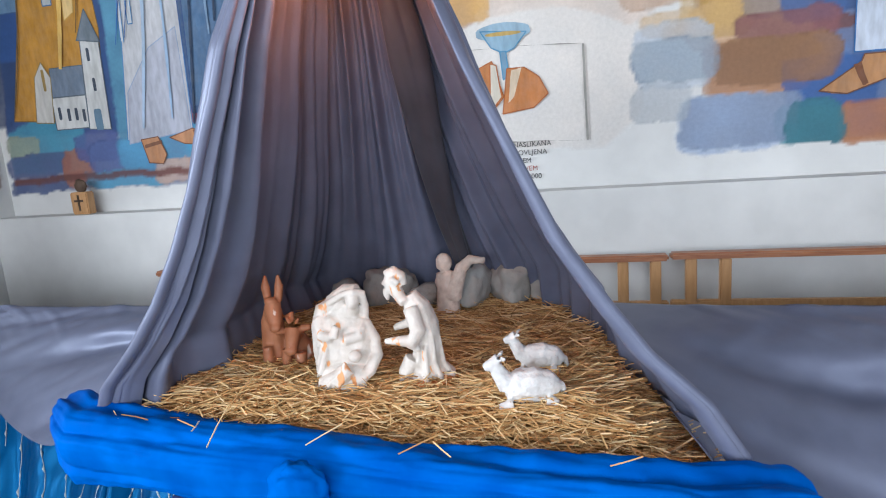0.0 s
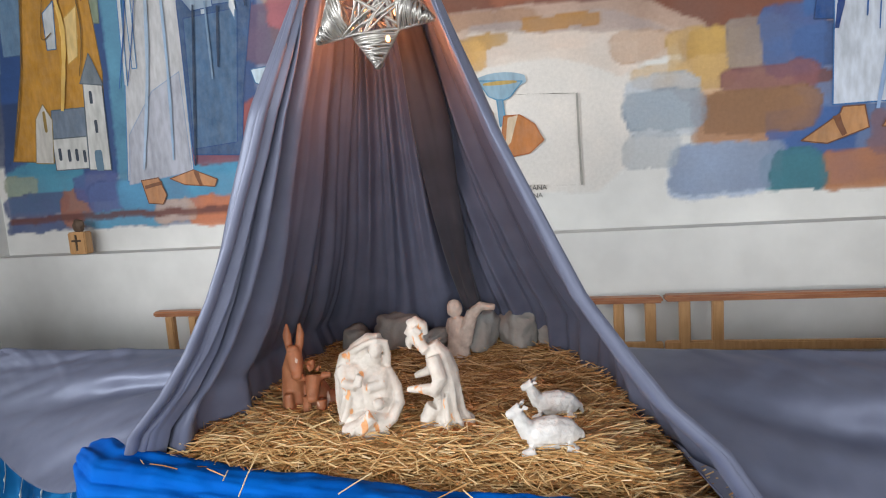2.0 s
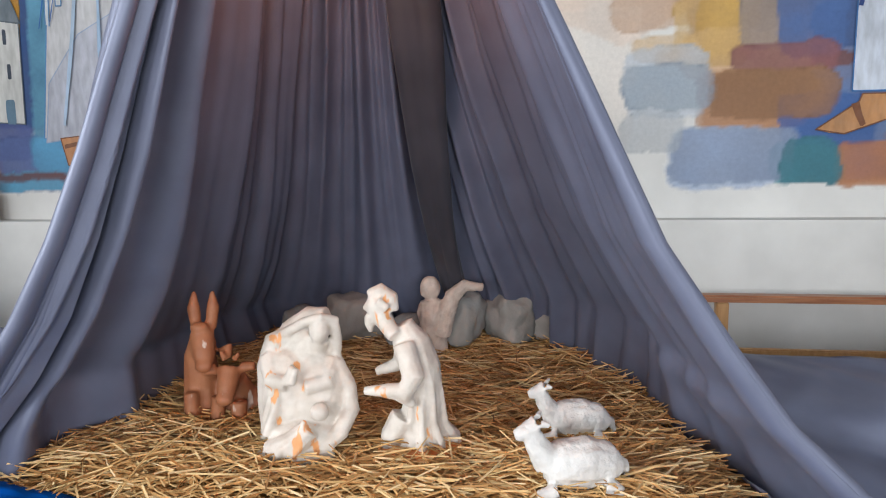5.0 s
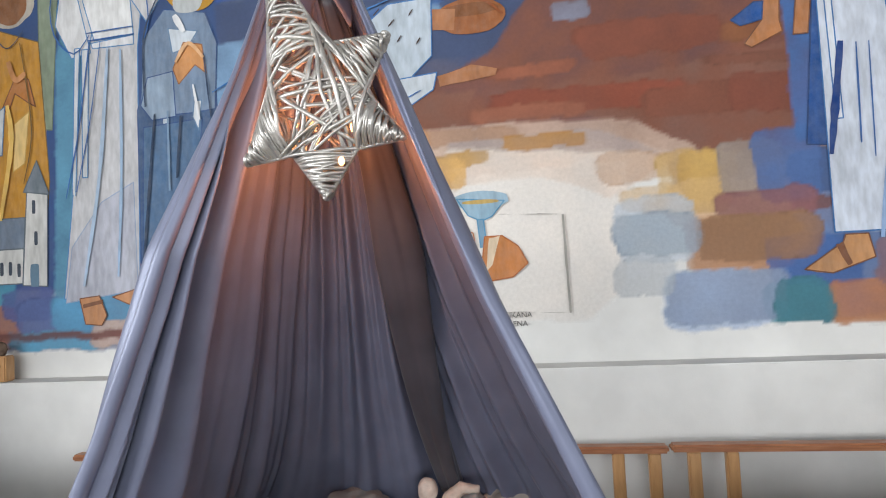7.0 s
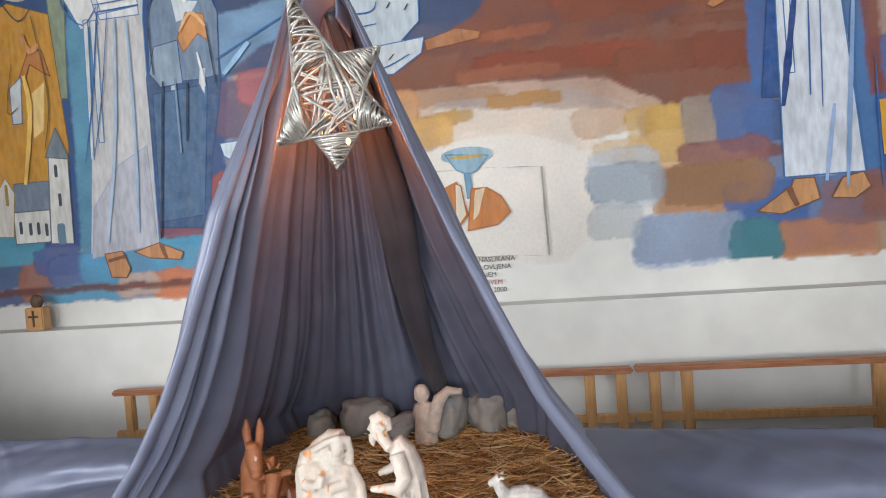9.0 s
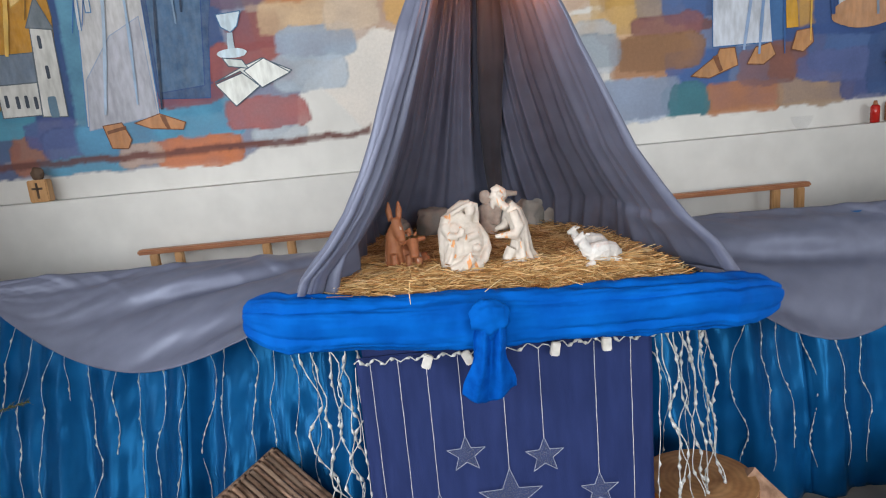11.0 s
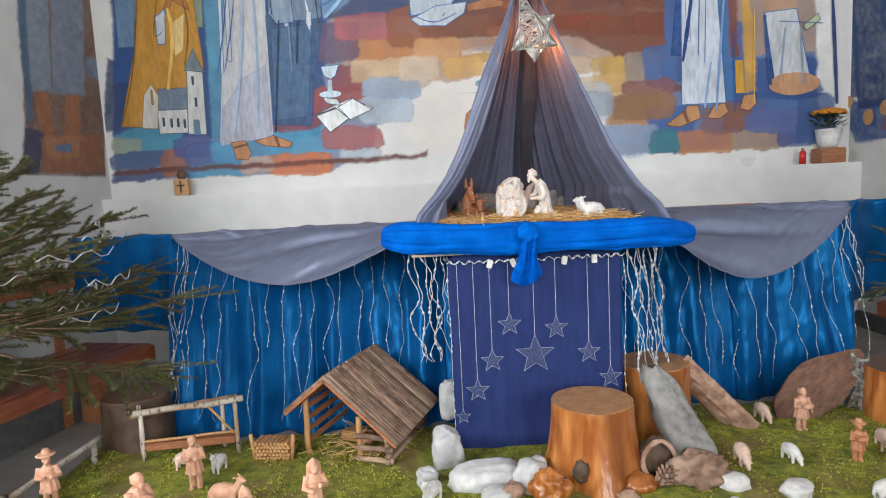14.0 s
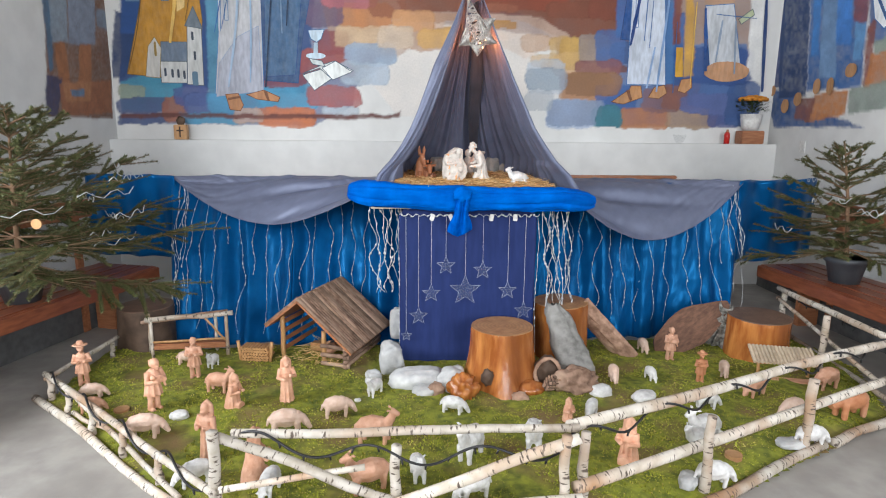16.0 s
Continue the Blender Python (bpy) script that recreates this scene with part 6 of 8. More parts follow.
    for k in range(22):
        a, r = rnd.uniform(0, 6.28), spread * rnd.uniform(0.4, 0.95)
        zz = ph + height * rnd.uniform(0.2, 0.65)
        pts = [Vector((r * math.cos(a + 0.07 * i), r * math.sin(a + 0.07 * i), zz + 0.02 * math.sin(i * 1.7) + 0.012 * nz(i, k, 1))) for i in range(9)]
        part("fairy_wire", tube(pts, 0.0022, 5), M_WIRE, th, "white fairy light wire", True)


fir(2.42, 0.28, 0.45, 0.72, 0.50, 3, True, "potted fir with white fairy lights on the bench", (-0.12, 0.0), 0.68)
fir(-2.48, -0.12, 0.45, 0.88, 0.72, 8, True, "large potted fir with fairy lights on the bench", (0.05, 0.0))
tagged(link("ornament", tube([(0, 0, 0), (0, -0.008, 0)], 0.022, 24), M_OAK, smooth=False), "round pale wooden ornament hung on the fir", "ornament").matrix_world = pose(-1.95, -0.76, 0.98)

# ---- things on the ledge ----
th = empty("wooden_cross_block", pose(-2.37, 1.985, 1.282), "small wooden block with a dark cross on the ledge", "block")
part("block", block((-0.055, -0.03, 0), (0.055, 0.03, 0.125), 0.006), M_OAK, th)
part("cross_upright", block((-0.006, -0.034, 0.02), (0.006, -0.03, 0.11), 0.001), M_DARKWOOD, th)
part("cross_bar", block((-0.03, -0.034, 0.07), (0.03, -0.03, 0.082), 0.001), M_DARKWOOD, th)
part("rosette", lump((0.035, 0.02, 0.04), 3, 0.3, 3, 3, at=(0.0, 0, 0.155)), M_DARKWOOD, th, "", True)
th = empty("flower_pot", pose(2.64, 2.0, 1.282), "white pot of orange chrysanthemums on a wooden block", "plant")
part("wooden_stand", block((-0.10, -0.07, 0), (0.10, 0.06, 0.115), 0.006), M_RAIL, th)
part("pot", tube([(0, 0, 0.117), (0, 0, 0.16), (0, 0, 0.26), (0, 0, 0.262), (0, 0, 0.24)], [0.06, 0.078, 0.094, 0.086, 0.08], 28), M_WHITECLAY, th, "white glazed pot", True)
rnd = random.Random(12)
bm = bmesh.new()
for k in range(260):
    a, r = rnd.uniform(0, 6.28), 0.13 * math.sqrt(rnd.random())
    p = Vector((r * math.cos(a), r * math.sin(a) * 0.5 - 0.01, 0.27 + rnd.random() * 0.11))
    d = Vector((math.cos(a), math.sin(a) * 0.6 - 0.3, rnd.uniform(-0.2, 0.8))).normalized() * 0.04
    s = d.cross(Vector((0, 0, 1))).normalized() * 0.010
    bm.faces.new([bm.verts.new(q) for q in (p, p + d * 0.5 + s, p + d, p + d * 0.5 - s)])
part("foliage", bm, mat("dark_leaf", (0.02, 0.035, 0.012, 1), (0.05, 0.075, 0.025, 1), 0.6, 30), th)
M_PETAL = mat("orange_petals", (0.50, 0.16, 0.015, 1), (0.62, 0.27, 0.03, 1), 0.7, 60)
for k in range(24):
    a, r = k * 2.4, 0.12 * math.sqrt((k + 0.5) / 24)
    part("bloom", lump((0.028, 0.026, 0.018), k, 0.4, 2, 4, at=(r * math.cos(a), r * math.sin(a) * 0.55 - 0.012, 0.385 + 0.03 * (1 - r / 0.12) + 0.012 * nz(k, 1, 1))), M_PETAL, th)
th = empty("candle", pose(2.43, 1.985, 1.282), "red plastic grave candle on the ledge", "candle")
part("glass", tube([(0, 0, 0), (0, 0, 0.09), (0, 0, 0.10)], [0.024, 0.024, 0.016], 18), mat("red_plastic", (0.50, 0.02, 0.015, 1), rough=0.25), th, "", True)
part("lid", tube([(0, 0, 0.10), (0, 0, 0.125)], [0.014, 0.008], 14), M_RAIL, th, "", True)
th = empty("wire_dish", pose(2.0, 1.985, 1.282), "small clear glass dish on the ledge", "dish")
part("bowl", tube([(0, 0, 0.0), (0, 0, 0.03), (0, 0, 0.075)], [0.02, 0.045, 0.06], 20, cap=False), M_PLASTICSTAR, th, "", True)
th = empty("light_switch", pose(2.856, 1.55, 1.27), "white wall socket plate", "socket")
part("plate", block((-0.010, -0.04, -0.05), (0, 0.04, 0.05), 0.003), M_WHITECLAY, th)
part("rocker", block((-0.014, -0.022, -0.028), (-0.010, 0.022, 0.028), 0.002), M_WHITECLAY, th)


# ---- the mural: flat coats of paint on the plaster ----
def paint_material():
    m = mat("wall_paint", (1, 1, 1, 1), rough=0.85, bump=0.12, bscale=90)
    n, l = m.node_tree.nodes, m.node_tree.links
    info, tx, t2 = n.new("ShaderNodeObjectInfo"), n.new("ShaderNodeTexNoise"), n.new("ShaderNodeTexNoise")
    co, mp = n.new("ShaderNodeTexCoord"), n.new("ShaderNodeMapping")
    mp.inputs["Scale"].default_value = (1, 1, 0.3)
    l.new(co.outputs["Object"], mp.inputs[0])
    for t, s in ((tx, 38), (t2, 7)):
        t.inputs["Scale"].default_value, t.inputs["Detail"].default_value = s, 7
        l.new(mp.outputs[0], t.inputs[0])
    add, mr = n.new("ShaderNodeMath"), n.new("ShaderNodeMapRange")
    l.new(tx.outputs["Fac"], add.inputs[0])
    l.new(t2.outputs["Fac"], add.inputs[1])
    mr.inputs[1].default_value, mr.inputs[2].default_value, mr.inputs[3].default_value, mr.inputs[4].default_value = 0.75, 1.25, 0.78, 1.20
    l.new(add.outputs[0], mr.inputs[0])
    hs = n.new("ShaderNodeHueSaturation")
    l.new(info.outputs["Color"], hs.inputs["Color"])
    hs.inputs["Saturation"].default_value = 1.04
    l.new(mr.outputs[0], hs.inputs["Value"])
    # thin coats let the plaster through in patches
    t3, rp, thin = n.new("ShaderNodeTexNoise"), n.new("ShaderNodeMapRange"), n.new("ShaderNodeMixRGB")
    t3.inputs["Scale"].default_value, t3.inputs["Detail"].default_value, t3.inputs["Roughness"].default_value = 16, 8, 0.7
    l.new(co.outputs["Object"], t3.inputs[0])
    rp.inputs[1].default_value, rp.inputs[2].default_value, rp.inputs[3].default_value, rp.inputs[4].default_value = 0.35, 0.75, 0.0, 0.10
    l.new(t3.outputs["Fac"], rp.inputs[0])
    l.new(rp.outputs[0], thin.inputs[0])
    l.new(hs.outputs[0], thin.inputs[1])
    thin.inputs[2].default_value = (0.62, 0.61, 0.60, 1)
    l.new(thin.outputs[0], n["Principled BSDF"].inputs["Base Color"])
    return m


M_PAINT = paint_material()
MURAL = {"b": empty("mural", pose(0, 2.0795, 0), "wall painting of robed forms over patchwork stones", "mural"),
         "w": empty("mural", pose(-2.9595, 0, 0), "wall painting of a robed form with crossed hands", "mural"),
         "e": empty("mural", pose(2.8595, 0, 0), "wall painting of blue robed forms", "mural")}
coats = 0


def paint(h):
    """A pigment's colour: deep tones a little deeper than the sketch."""
    return tuple(c ** 1.04 for c in rgb(h)[:3]) + (1,)


# ---- washes: the mural's soft, brushed ground, blended stone by stone ----
GRAIN = np.random.default_rng(7)


def cloud(shape_, cells, stretch=1.0):
    """Smooth random field between -1 and 1 over a grid."""
    rows, cols = shape_
    r, c = max(2, int(cells * stretch * rows / cols)), max(2, int(cells))
    g = GRAIN.uniform(-1, 1, (r + 2, c + 2))
    y, x = np.linspace(0, r, rows), np.linspace(0, c, cols)
    yi, xi = y.astype(int), x.astype(int)
    fy, fx = (y - yi)[:, None], (x - xi)[None, :]
    fy, fx = fy * fy * (3 - 2 * fy), fx * fx * (3 - 2 * fx)
    a, b = g[yi][:, xi], g[yi][:, xi + 1]
    d, e = g[yi + 1][:, xi], g[yi + 1][:, xi + 1]
    return a * (1 - fy) * (1 - fx) + b * (1 - fy) * fx + d * fy * (1 - fx) + e * fy * fx


class Wash:
    def __init__(self, wall, a0, a1, z0, z1, step):
        self.wall, self.n, self.m = wall, int((a1 - a0) / step), int((z1 - z0) / step)
        self.a, self.z = np.meshgrid(np.linspace(a0, a1, self.n), np.linspace(z0, z1, self.m))
        size = self.a.shape
        wide = a1 - a0
        self.wa = 0.016 * cloud(size, wide * 9) + 0.008 * cloud(size, wide * 30)
        self.wz = 0.014 * cloud(size, wide * 9) + 0.007 * cloud(size, wide * 30)
        self.fine = 0.4 * cloud(size, wide * 34, 2.0) + 0.6 * cloud(size, wide * 12)
        self.colour = np.zeros(size + (3,)) + (0.65, 0.65, 0.64)
        self.cover = np.zeros(size)

    def lay(self, mask, colour, strength):
        brush = 0.55 * cloud(self.a.shape, 60) + 0.45 * self.fine
        mask = np.clip(mask, 0, 1) * np.clip(strength + 0.16 * brush, 0, 1)
        tone = np.array(colour[:3]) * (1 + 0.16 * brush + 0.14 * cloud(self.a.shape, 25))[..., None]
        self.colour = self.colour * (1 - mask[..., None]) + tone * mask[..., None]
        self.cover = np.maximum(self.cover, mask)

    def stone(self, x, z, w, h, colour, strength=0.85):
        r = (np.abs((self.a + self.wa - x) / (w / 2)) ** 5 + np.abs((self.z + self.wz - z) / (h / 2)) ** 5) ** 0.2
        self.lay((1.04 + 0.07 * self.fine - r) / 0.07, colour, strength)
        # a thin broken contour, drawn darker
        edge = 0.010 / min(w, h)
        self.lay(np.clip((edge - np.abs(r - 1.0)) / edge, 0, 1) * np.clip(0.5 + 0.9 * self.fine, 0, 1), tuple(0.6 * c for c in colour[:3]), 0.5)

    def form(self, corners, colour, strength=0.92):
        mask = np.zeros(self.a.shape)
        for da, dz in ((0, 0), (0.007, 0.003), (-0.006, 0.005), (0.002, -0.007)):
            a, z = self.a + 0.6 * self.wa + da, self.z + 0.6 * self.wz + dz
            hit = np.zeros(self.a.shape, bool)
            for (ax, az), (bx, bz) in zip(corners, corners[1:] + corners[:1]):
                if az != bz:
                    hit ^= ((az > z) != (bz > z)) & (a < (bx - ax) * (z - az) / (bz - az) + ax)
            mask += 0.25 * hit
        self.lay(mask, colour, strength)

    def finish(self):
        keep = self.cover > 0.03
        ids = np.arange(self.n * self.m).reshape(self.m, self.n)
        quad = np.stack([ids[:-1, :-1], ids[:-1, 1:], ids[1:, 1:], ids[1:, :-1]], -1)
        some = keep[:-1, :-1] | keep[:-1, 1:] | keep[1:, 1:] | keep[1:, :-1]
        zero = np.zeros(self.a.size)
        a, z = self.a.ravel(), self.z.ravel()
        xyz = {"b": (a, zero - 0.0004, z), "w": (zero + 0.0004, a, z), "e": (zero - 0.0004, a, z)}[self.wall]
        me = bpy.data.meshes.new("painted_ground")
        me.from_pydata(np.stack(xyz, -1).tolist(), [], quad[some].tolist())
        col = me.color_attributes.new("pigment", "FLOAT_COLOR", "POINT")
        col.data.foreach_set("color", np.concatenate([np.clip(self.colour, 0, 1).reshape(-1, 3), np.ones((self.n * self.m, 1))], 1).astype(np.float32).ravel())
        me.materials.append(M_WASH)
        new("painted_ground", me).parent = MURAL[self.wall]


def wash_material():
    m = mat("mural_wash", (1, 1, 1, 1), rough=0.85, bump=0.14, bscale=90)
    n, l = m.node_tree.nodes, m.node_tree.links
    at, hs, tx, mr, co = n.new("ShaderNodeAttribute"), n.new("ShaderNodeHueSaturation"), n.new("ShaderNodeTexNoise"), n.new("ShaderNodeMapRange"), n.new("ShaderNodeTexCoord")
    at.attribute_name = "pigment"
    tx.inputs["Scale"].default_value, tx.inputs["Detail"].default_value, tx.inputs["Roughness"].default_value = 55, 8, 0.7
    l.new(co.outputs["Object"], tx.inputs[0])
    mr.inputs[1].default_value, mr.inputs[2].default_value, mr.inputs[3].default_value, mr.inputs[4].default_value = 0.3, 0.7, 0.92, 1.08
    l.new(tx.outputs["Fac"], mr.inputs[0])
    l.new(mr.outputs[0], hs.inputs["Value"])
    hs.inputs["Saturation"].default_value = 0.94
    l.new(at.outputs["Color"], hs.inputs["Color"])
    l.new(hs.outputs[0], n["Principled BSDF"].inputs["Base Color"])
    return m


M_WASH = wash_material()
WASH = {"b": Wash("b", -2.95, 2.84, 1.38, 4.1, 0.012), "e": Wash("e", 0.4, 2.07, 1.38, 3.6, 0.016), "w": Wash("w", 1.0, 2.07, 1.38, 3.3, 0.016)}


def coat(wall, pts, colour, name):
    """One flat coat of paint; each later coat lies a hair in front of the last."""
    global coats
    coats += 1
    d = 0.0006 + 0.00003 * coats
    bm = bmesh.new()
    place = {"b": lambda a, z: (a, -d, z), "w": lambda a, z: (d, a, z), "e": lambda a, z: (-d, a, z)}[wall]
    bm.faces.new([bm.verts.new(place(a, z)) for a, z in pts])
    ob = part(name, bm, M_PAINT, MURAL[wall])
    ob.color = colour
    return ob


def oval(wall, x, z, w, h, colour):
    dab(wall, x, z, w, h, colour, 0.92)


def dab(wall, x, z, w, h, colour, square=0.36):
    """A painted stone: a rounded square with an uneven rim; large ones are soft washes."""
    if w > 0.10 and square < 0.5:
        WASH[wall].stone(x, z, w, h, paint(colour), 0.62 if 0.5 < x < 1.0 and z < 2.2 else 0.85)
        return
    pts = []
    for i in range(40):
        a = 2 * math.pi * i / 40
        c, s = math.cos(a), math.sin(a)
        k = 1 + 0.07 * nz(c * 1.5 + x * 9, s * 1.5 + z * 9, 1) + 0.03 * nz(c * 5 + x, s * 5 + z, 2)
        pts.append((x + math.copysign(abs(c) ** square, c) * w / 2 * k, z + math.copysign(abs(s) ** square, s) * h / 2 * k))
    coat(wall, pts, paint(colour), "painted_stone")


def shape(wall, colour, corners, line=""):
    """A painted form with slightly uneven sides and, if wanted, a drawn outline; large plain ones are washes."""
    span = (max(p[0] for p in corners) - min(p[0] for p in corners)) * (max(p[1] for p in corners) - min(p[1] for p in corners))
    if not line and (span > 0.045 or wall != "b"):
        WASH[wall].form(corners, paint(colour))
        return
    pts = []
    for (a, b), (c, d) in zip(corners, corners[1:] + corners[:1]):
        n = max(2, int(math.hypot(c - a, d - b) / 0.05))
        for i in range(n):
            u = i / n
            k = 0.006 * math.sin(math.pi * u)
            pts.append((a + (c - a) * u + k * nz(a + u * 6, b, 3), b + (d - b) * u + k * nz(a, b + u * 6, 5)))
    coat(wall, pts, paint(colour), "painted_form")
    if line:
        cx, cz = sum(p[0] for p in pts) / len(pts), sum(p[1] for p in pts) / len(pts)
        for (a, b), (c, d) in zip(corners, corners[1:] + corners[:1]):
            length = math.hypot(c - a, d - b)
            if length > 0.03:
                nx, nzz = -(d - b) / length * 0.0035, (c - a) / length * 0.0035
                coat(wall, [(a - nx, b - nzz), (c - nx, d - nzz), (c + nx * 0.6, d + nzz * 0.6), (a + nx * 0.6, b + nzz * 0.6)], paint(line), "drawn_line")


def stroke(wall, colour, width, pts):
    """A brush line that swells and thins along its way."""
    pts = [Vector(p) for p in pts]
    smooth = [curve_through(pts, i / 12) for i in range(13)]
    left, right = [], []
    for i, p in enumerate(smooth):
        d = (smooth[min(12, i + 1)] - smooth[max(0, i - 1)]).normalized()
        w = width * 0.5 * (0.45 + 0.55 * math.sin(math.pi * (0.12 + 0.76 * i / 12))) * (1 + 0.4 * nz(p.x * 14, p.y * 14, 3))
        left.append(p + Vector((-d.y, d.x)) * w)
        right.append(p - Vector((-d.y, d.x)) * w)
    coat(wall, [tuple(p) for p in left + right[::-1]], paint(colour), "drawn_line")


shape("b", "2f4468", [(-2.75, 4.07), (1.65, 3.10), (1.53, 2.12), (-0.40, 2.30), (-1.26, 2.52), (-2.84, 1.88)])
shape("b", "79819b", [(-2.81, 2.63), (-0.13, 2.70), (-0.42, 2.07), (-0.80, 1.93), (-0.91, 1.58), (-1.24, 1.41), (-2.92, 1.41)])
shape("b", "a38a7e", [(-1.18, 2.68), (0.15, 2.71), (-0.14, 2.21), (-0.61, 1.93), (-0.87, 1.79), (-1.07, 2.02)])
shape("b", "9b857c", [(0.73, 2.73), (2.57, 2.77), (2.62, 1.51), (2.36, 1.43), (1.51, 1.42), (1.09, 1.44), (0.96, 1.63), (0.86, 2.18), (0.58, 2.36), (0.34, 2.49)])
shape("b", "5a74a0", [(1.26, 2.14), (2.58, 2.15), (2.62, 1.51), (2.36, 1.44), (1.30, 1.44)])
shape("b", "28497b", [(-2.75, 3.96), (-2.79, 2.75), (-2.84, 2.14), (-2.90, 1.75), (-1.31, 1.68), (-1.19, 2.54), (-1.20, 3.63)])
shape("b", "2c3f66", [(-2.88, 2.35), (-2.69, 2.26), (-2.84, 1.81), (-2.97, 1.78)])
shape("b", "254e97", [(-1.20, 3.69), (-1.23, 3.11), (-0.77, 3.12), (-0.33, 3.14), (-0.49, 3.54)])
shape("b", "3b4a6c", [(-1.23, 3.10), (-0.34, 3.12), (0.48, 3.10), (1.32, 2.96), (1.50, 2.64), (0.80, 2.55), (-0.26, 2.54), (-1.19, 2.57)])
shape("b", "784937", [(0.12, 2.71), (0.34, 3.01), (1.56, 2.78), (1.50, 2.12), (0.88, 2.20), (0.53, 2.32), (-0.06, 2.31), (-0.45, 2.33), (-0.51, 2.45)])
WASH["b"].form([(-0.75, 2.36), (0.15, 2.38), (0.75, 2.34), (1.0, 2.20), (0.62, 2.00), (0.30, 2.12), (-0.30, 2.08), (-0.70, 2.0)], paint("c2ab9b"), 0.62)
WASH["b"].form([(-0.60, 2.12), (0.70, 2.16), (0.66, 1.60), (0.50, 1.46), (-0.50, 1.50), (-0.75, 1.8)], paint("d3c9c1"), 0.45)
shape("b", "3f4d46", [(-0.23, 3.36), (0.17, 3.27), (0.15, 3.12), (-0.23, 3.15)])
shape("b", "243f73", [(0.18, 3.30), (0.64, 3.21), (0.63, 3.08), (0.17, 3.13)])
dab("b", 0.47, 2.98, 0.38, 0.05, "6b3f36")
dab("b", 0.84, 2.92, 0.41, 0.04, "6d3f31")
dab("b", 1.10, 2.90, 0.35, 0.09, "765636")
dab("b", 1.28, 2.70, 0.33, 0.08, "845230")
dab("b", 0.82, 2.71, 0.61, 0.16, "7a422f")
dab("b", 0.49, 2.86, 0.15, 0.09, "767a8d")
dab("b", 0.54, 2.46, 0.85, 0.12, "813e28")
dab("b", 1.04, 2.41, 0.50, 0.13, "7a4633")
dab("b", 1.32, 2.42, 0.34, 0.17, "763f2e")
dab("b", 0.28, 2.42, 0.53, 0.07, "8d563f")
dab("b", 1.25, 2.57, 0.38, 0.05, "734636")
dab("b", -0.11, 2.33, 0.68, 0.07, "9f7e68")
dab("b", 0.30, 2.61, 0.39, 0.06, "8c5138")
dab("b", 0.34, 2.28, 0.38, 0.07, "ab7a31")
dab("b", -0.06, 2.22, 0.31, 0.06, "ab843f")
dab("b", 0.77, 2.13, 0.40, 0.13, "b29074")
dab("b", 1.06, 2.07, 0.30, 0.22, "a27c3c")
dab("b", 1.28, 2.09, 0.24, 0.18, "7a6d67")
dab("b", 1.47, 2.06, 0.23, 0.17, "34507f")
dab("b", 1.34, 1.93, 0.40, 0.06, "724943")
dab("b", 0.84, 1.95, 0.16, 0.06, "ab8849")
dab("b", -0.29, 2.14, 0.39, 0.17, "a78b7a")
shape("b", "2c4672", [(-2.83, 2.32), (-2.69, 2.30), (-2.69, 2.04), (-2.89, 1.76)])
shape("b", "244d87", [(-2.77, 2.80), (-2.63, 2.80), (-2.70, 2.15), (-2.85, 2.17)])
shape("b", "428ca7", [(-2.89, 1.76), (-2.67, 1.84), (-2.36, 1.87), (-2.37, 1.51), (-2.91, 1.53)])
dab("b", -2.80, 1.68, 0.23, 0.11, "929b87")
dab("b", -2.72, 1.57, 0.44, 0.13, "4f5d86")
dab("b", -2.73, 1.45, 0.43, 0.09, "4a5a82")
dab("b", -2.44, 1.53, 0.22, 0.22, "a26549")
dab("b", -2.29, 1.65, 0.30, 0.18, "4c5a90")
dab("b", -2.13, 1.58, 0.45, 0.20, "4a5c8d")
dab("b", -2.16, 1.46, 0.49, 0.10, "478dae")
dab("b", -1.86, 1.59, 0.60, 0.20, "478aaf")
dab("b", -1.45, 1.65, 0.51, 0.22, "4896ba")
dab("b", -1.49, 1.48, 0.51, 0.17, "be6c38")
dab("b", -1.82, 1.49, 0.26, 0.13, "af978b")
dab("b", -1.51, 1.79, 0.45, 0.10, "804d57")
dab("b", -1.06, 1.66, 0.46, 0.17, "9d5b5b")
dab("b", -1.12, 1.93, 0.46, 0.25, "8e4d4b")
dab("b", -1.07, 2.11, 0.31, 0.20, "87474b")
dab("b", -0.78, 2.33, 0.46, 0.21, "b57845")
dab("b", -0.83, 2.16, 0.46, 0.18, "bca283")
dab("b", -0.73, 2.02, 0.47, 0.18, "92a5bc")
dab("b", -0.80, 1.86, 0.42, 0.20, "a4b3c3")
dab("b", -1.00, 1.53, 0.31, 0.09, "b2bdc8")
dab("b", -1.14, 2.39, 0.36, 0.30, "6a576e")
dab("b", -0.91, 2.49, 0.46, 0.20, "a05d66")
dab("b", -0.60, 2.47, 0.31, 0.30, "88533e")
dab("b", -0.37, 2.30, 0.36, 0.17, "ba895b")
dab("b", -0.18, 2.16, 0.31, 0.16, "c69c59")
dab("b", -0.51, 2.16, 0.31, 0.20, "c6b39f")
dab("b", 1.11, 1.95, 0.50, 0.21, "c2a180")
dab("b", 0.97, 2.05, 0.30, 0.28, "b7954d")
dab("b", 1.21, 2.10, 0.27, 0.23, "8e817a")
dab("b", 1.36, 2.10, 0.27, 0.32, "3f5f94")
dab("b", 1.26, 1.94, 0.42, 0.12, "815457")
dab("b", 1.15, 1.77, 0.46, 0.25, "a37855")
dab("b", 0.80, 1.99, 0.27, 0.10, "ccaa76")
dab("b", 0.80, 1.85, 0.33, 0.30, "a4b2c2")
dab("b", 1.04, 1.53, 0.45, 0.26, "a0afc8")
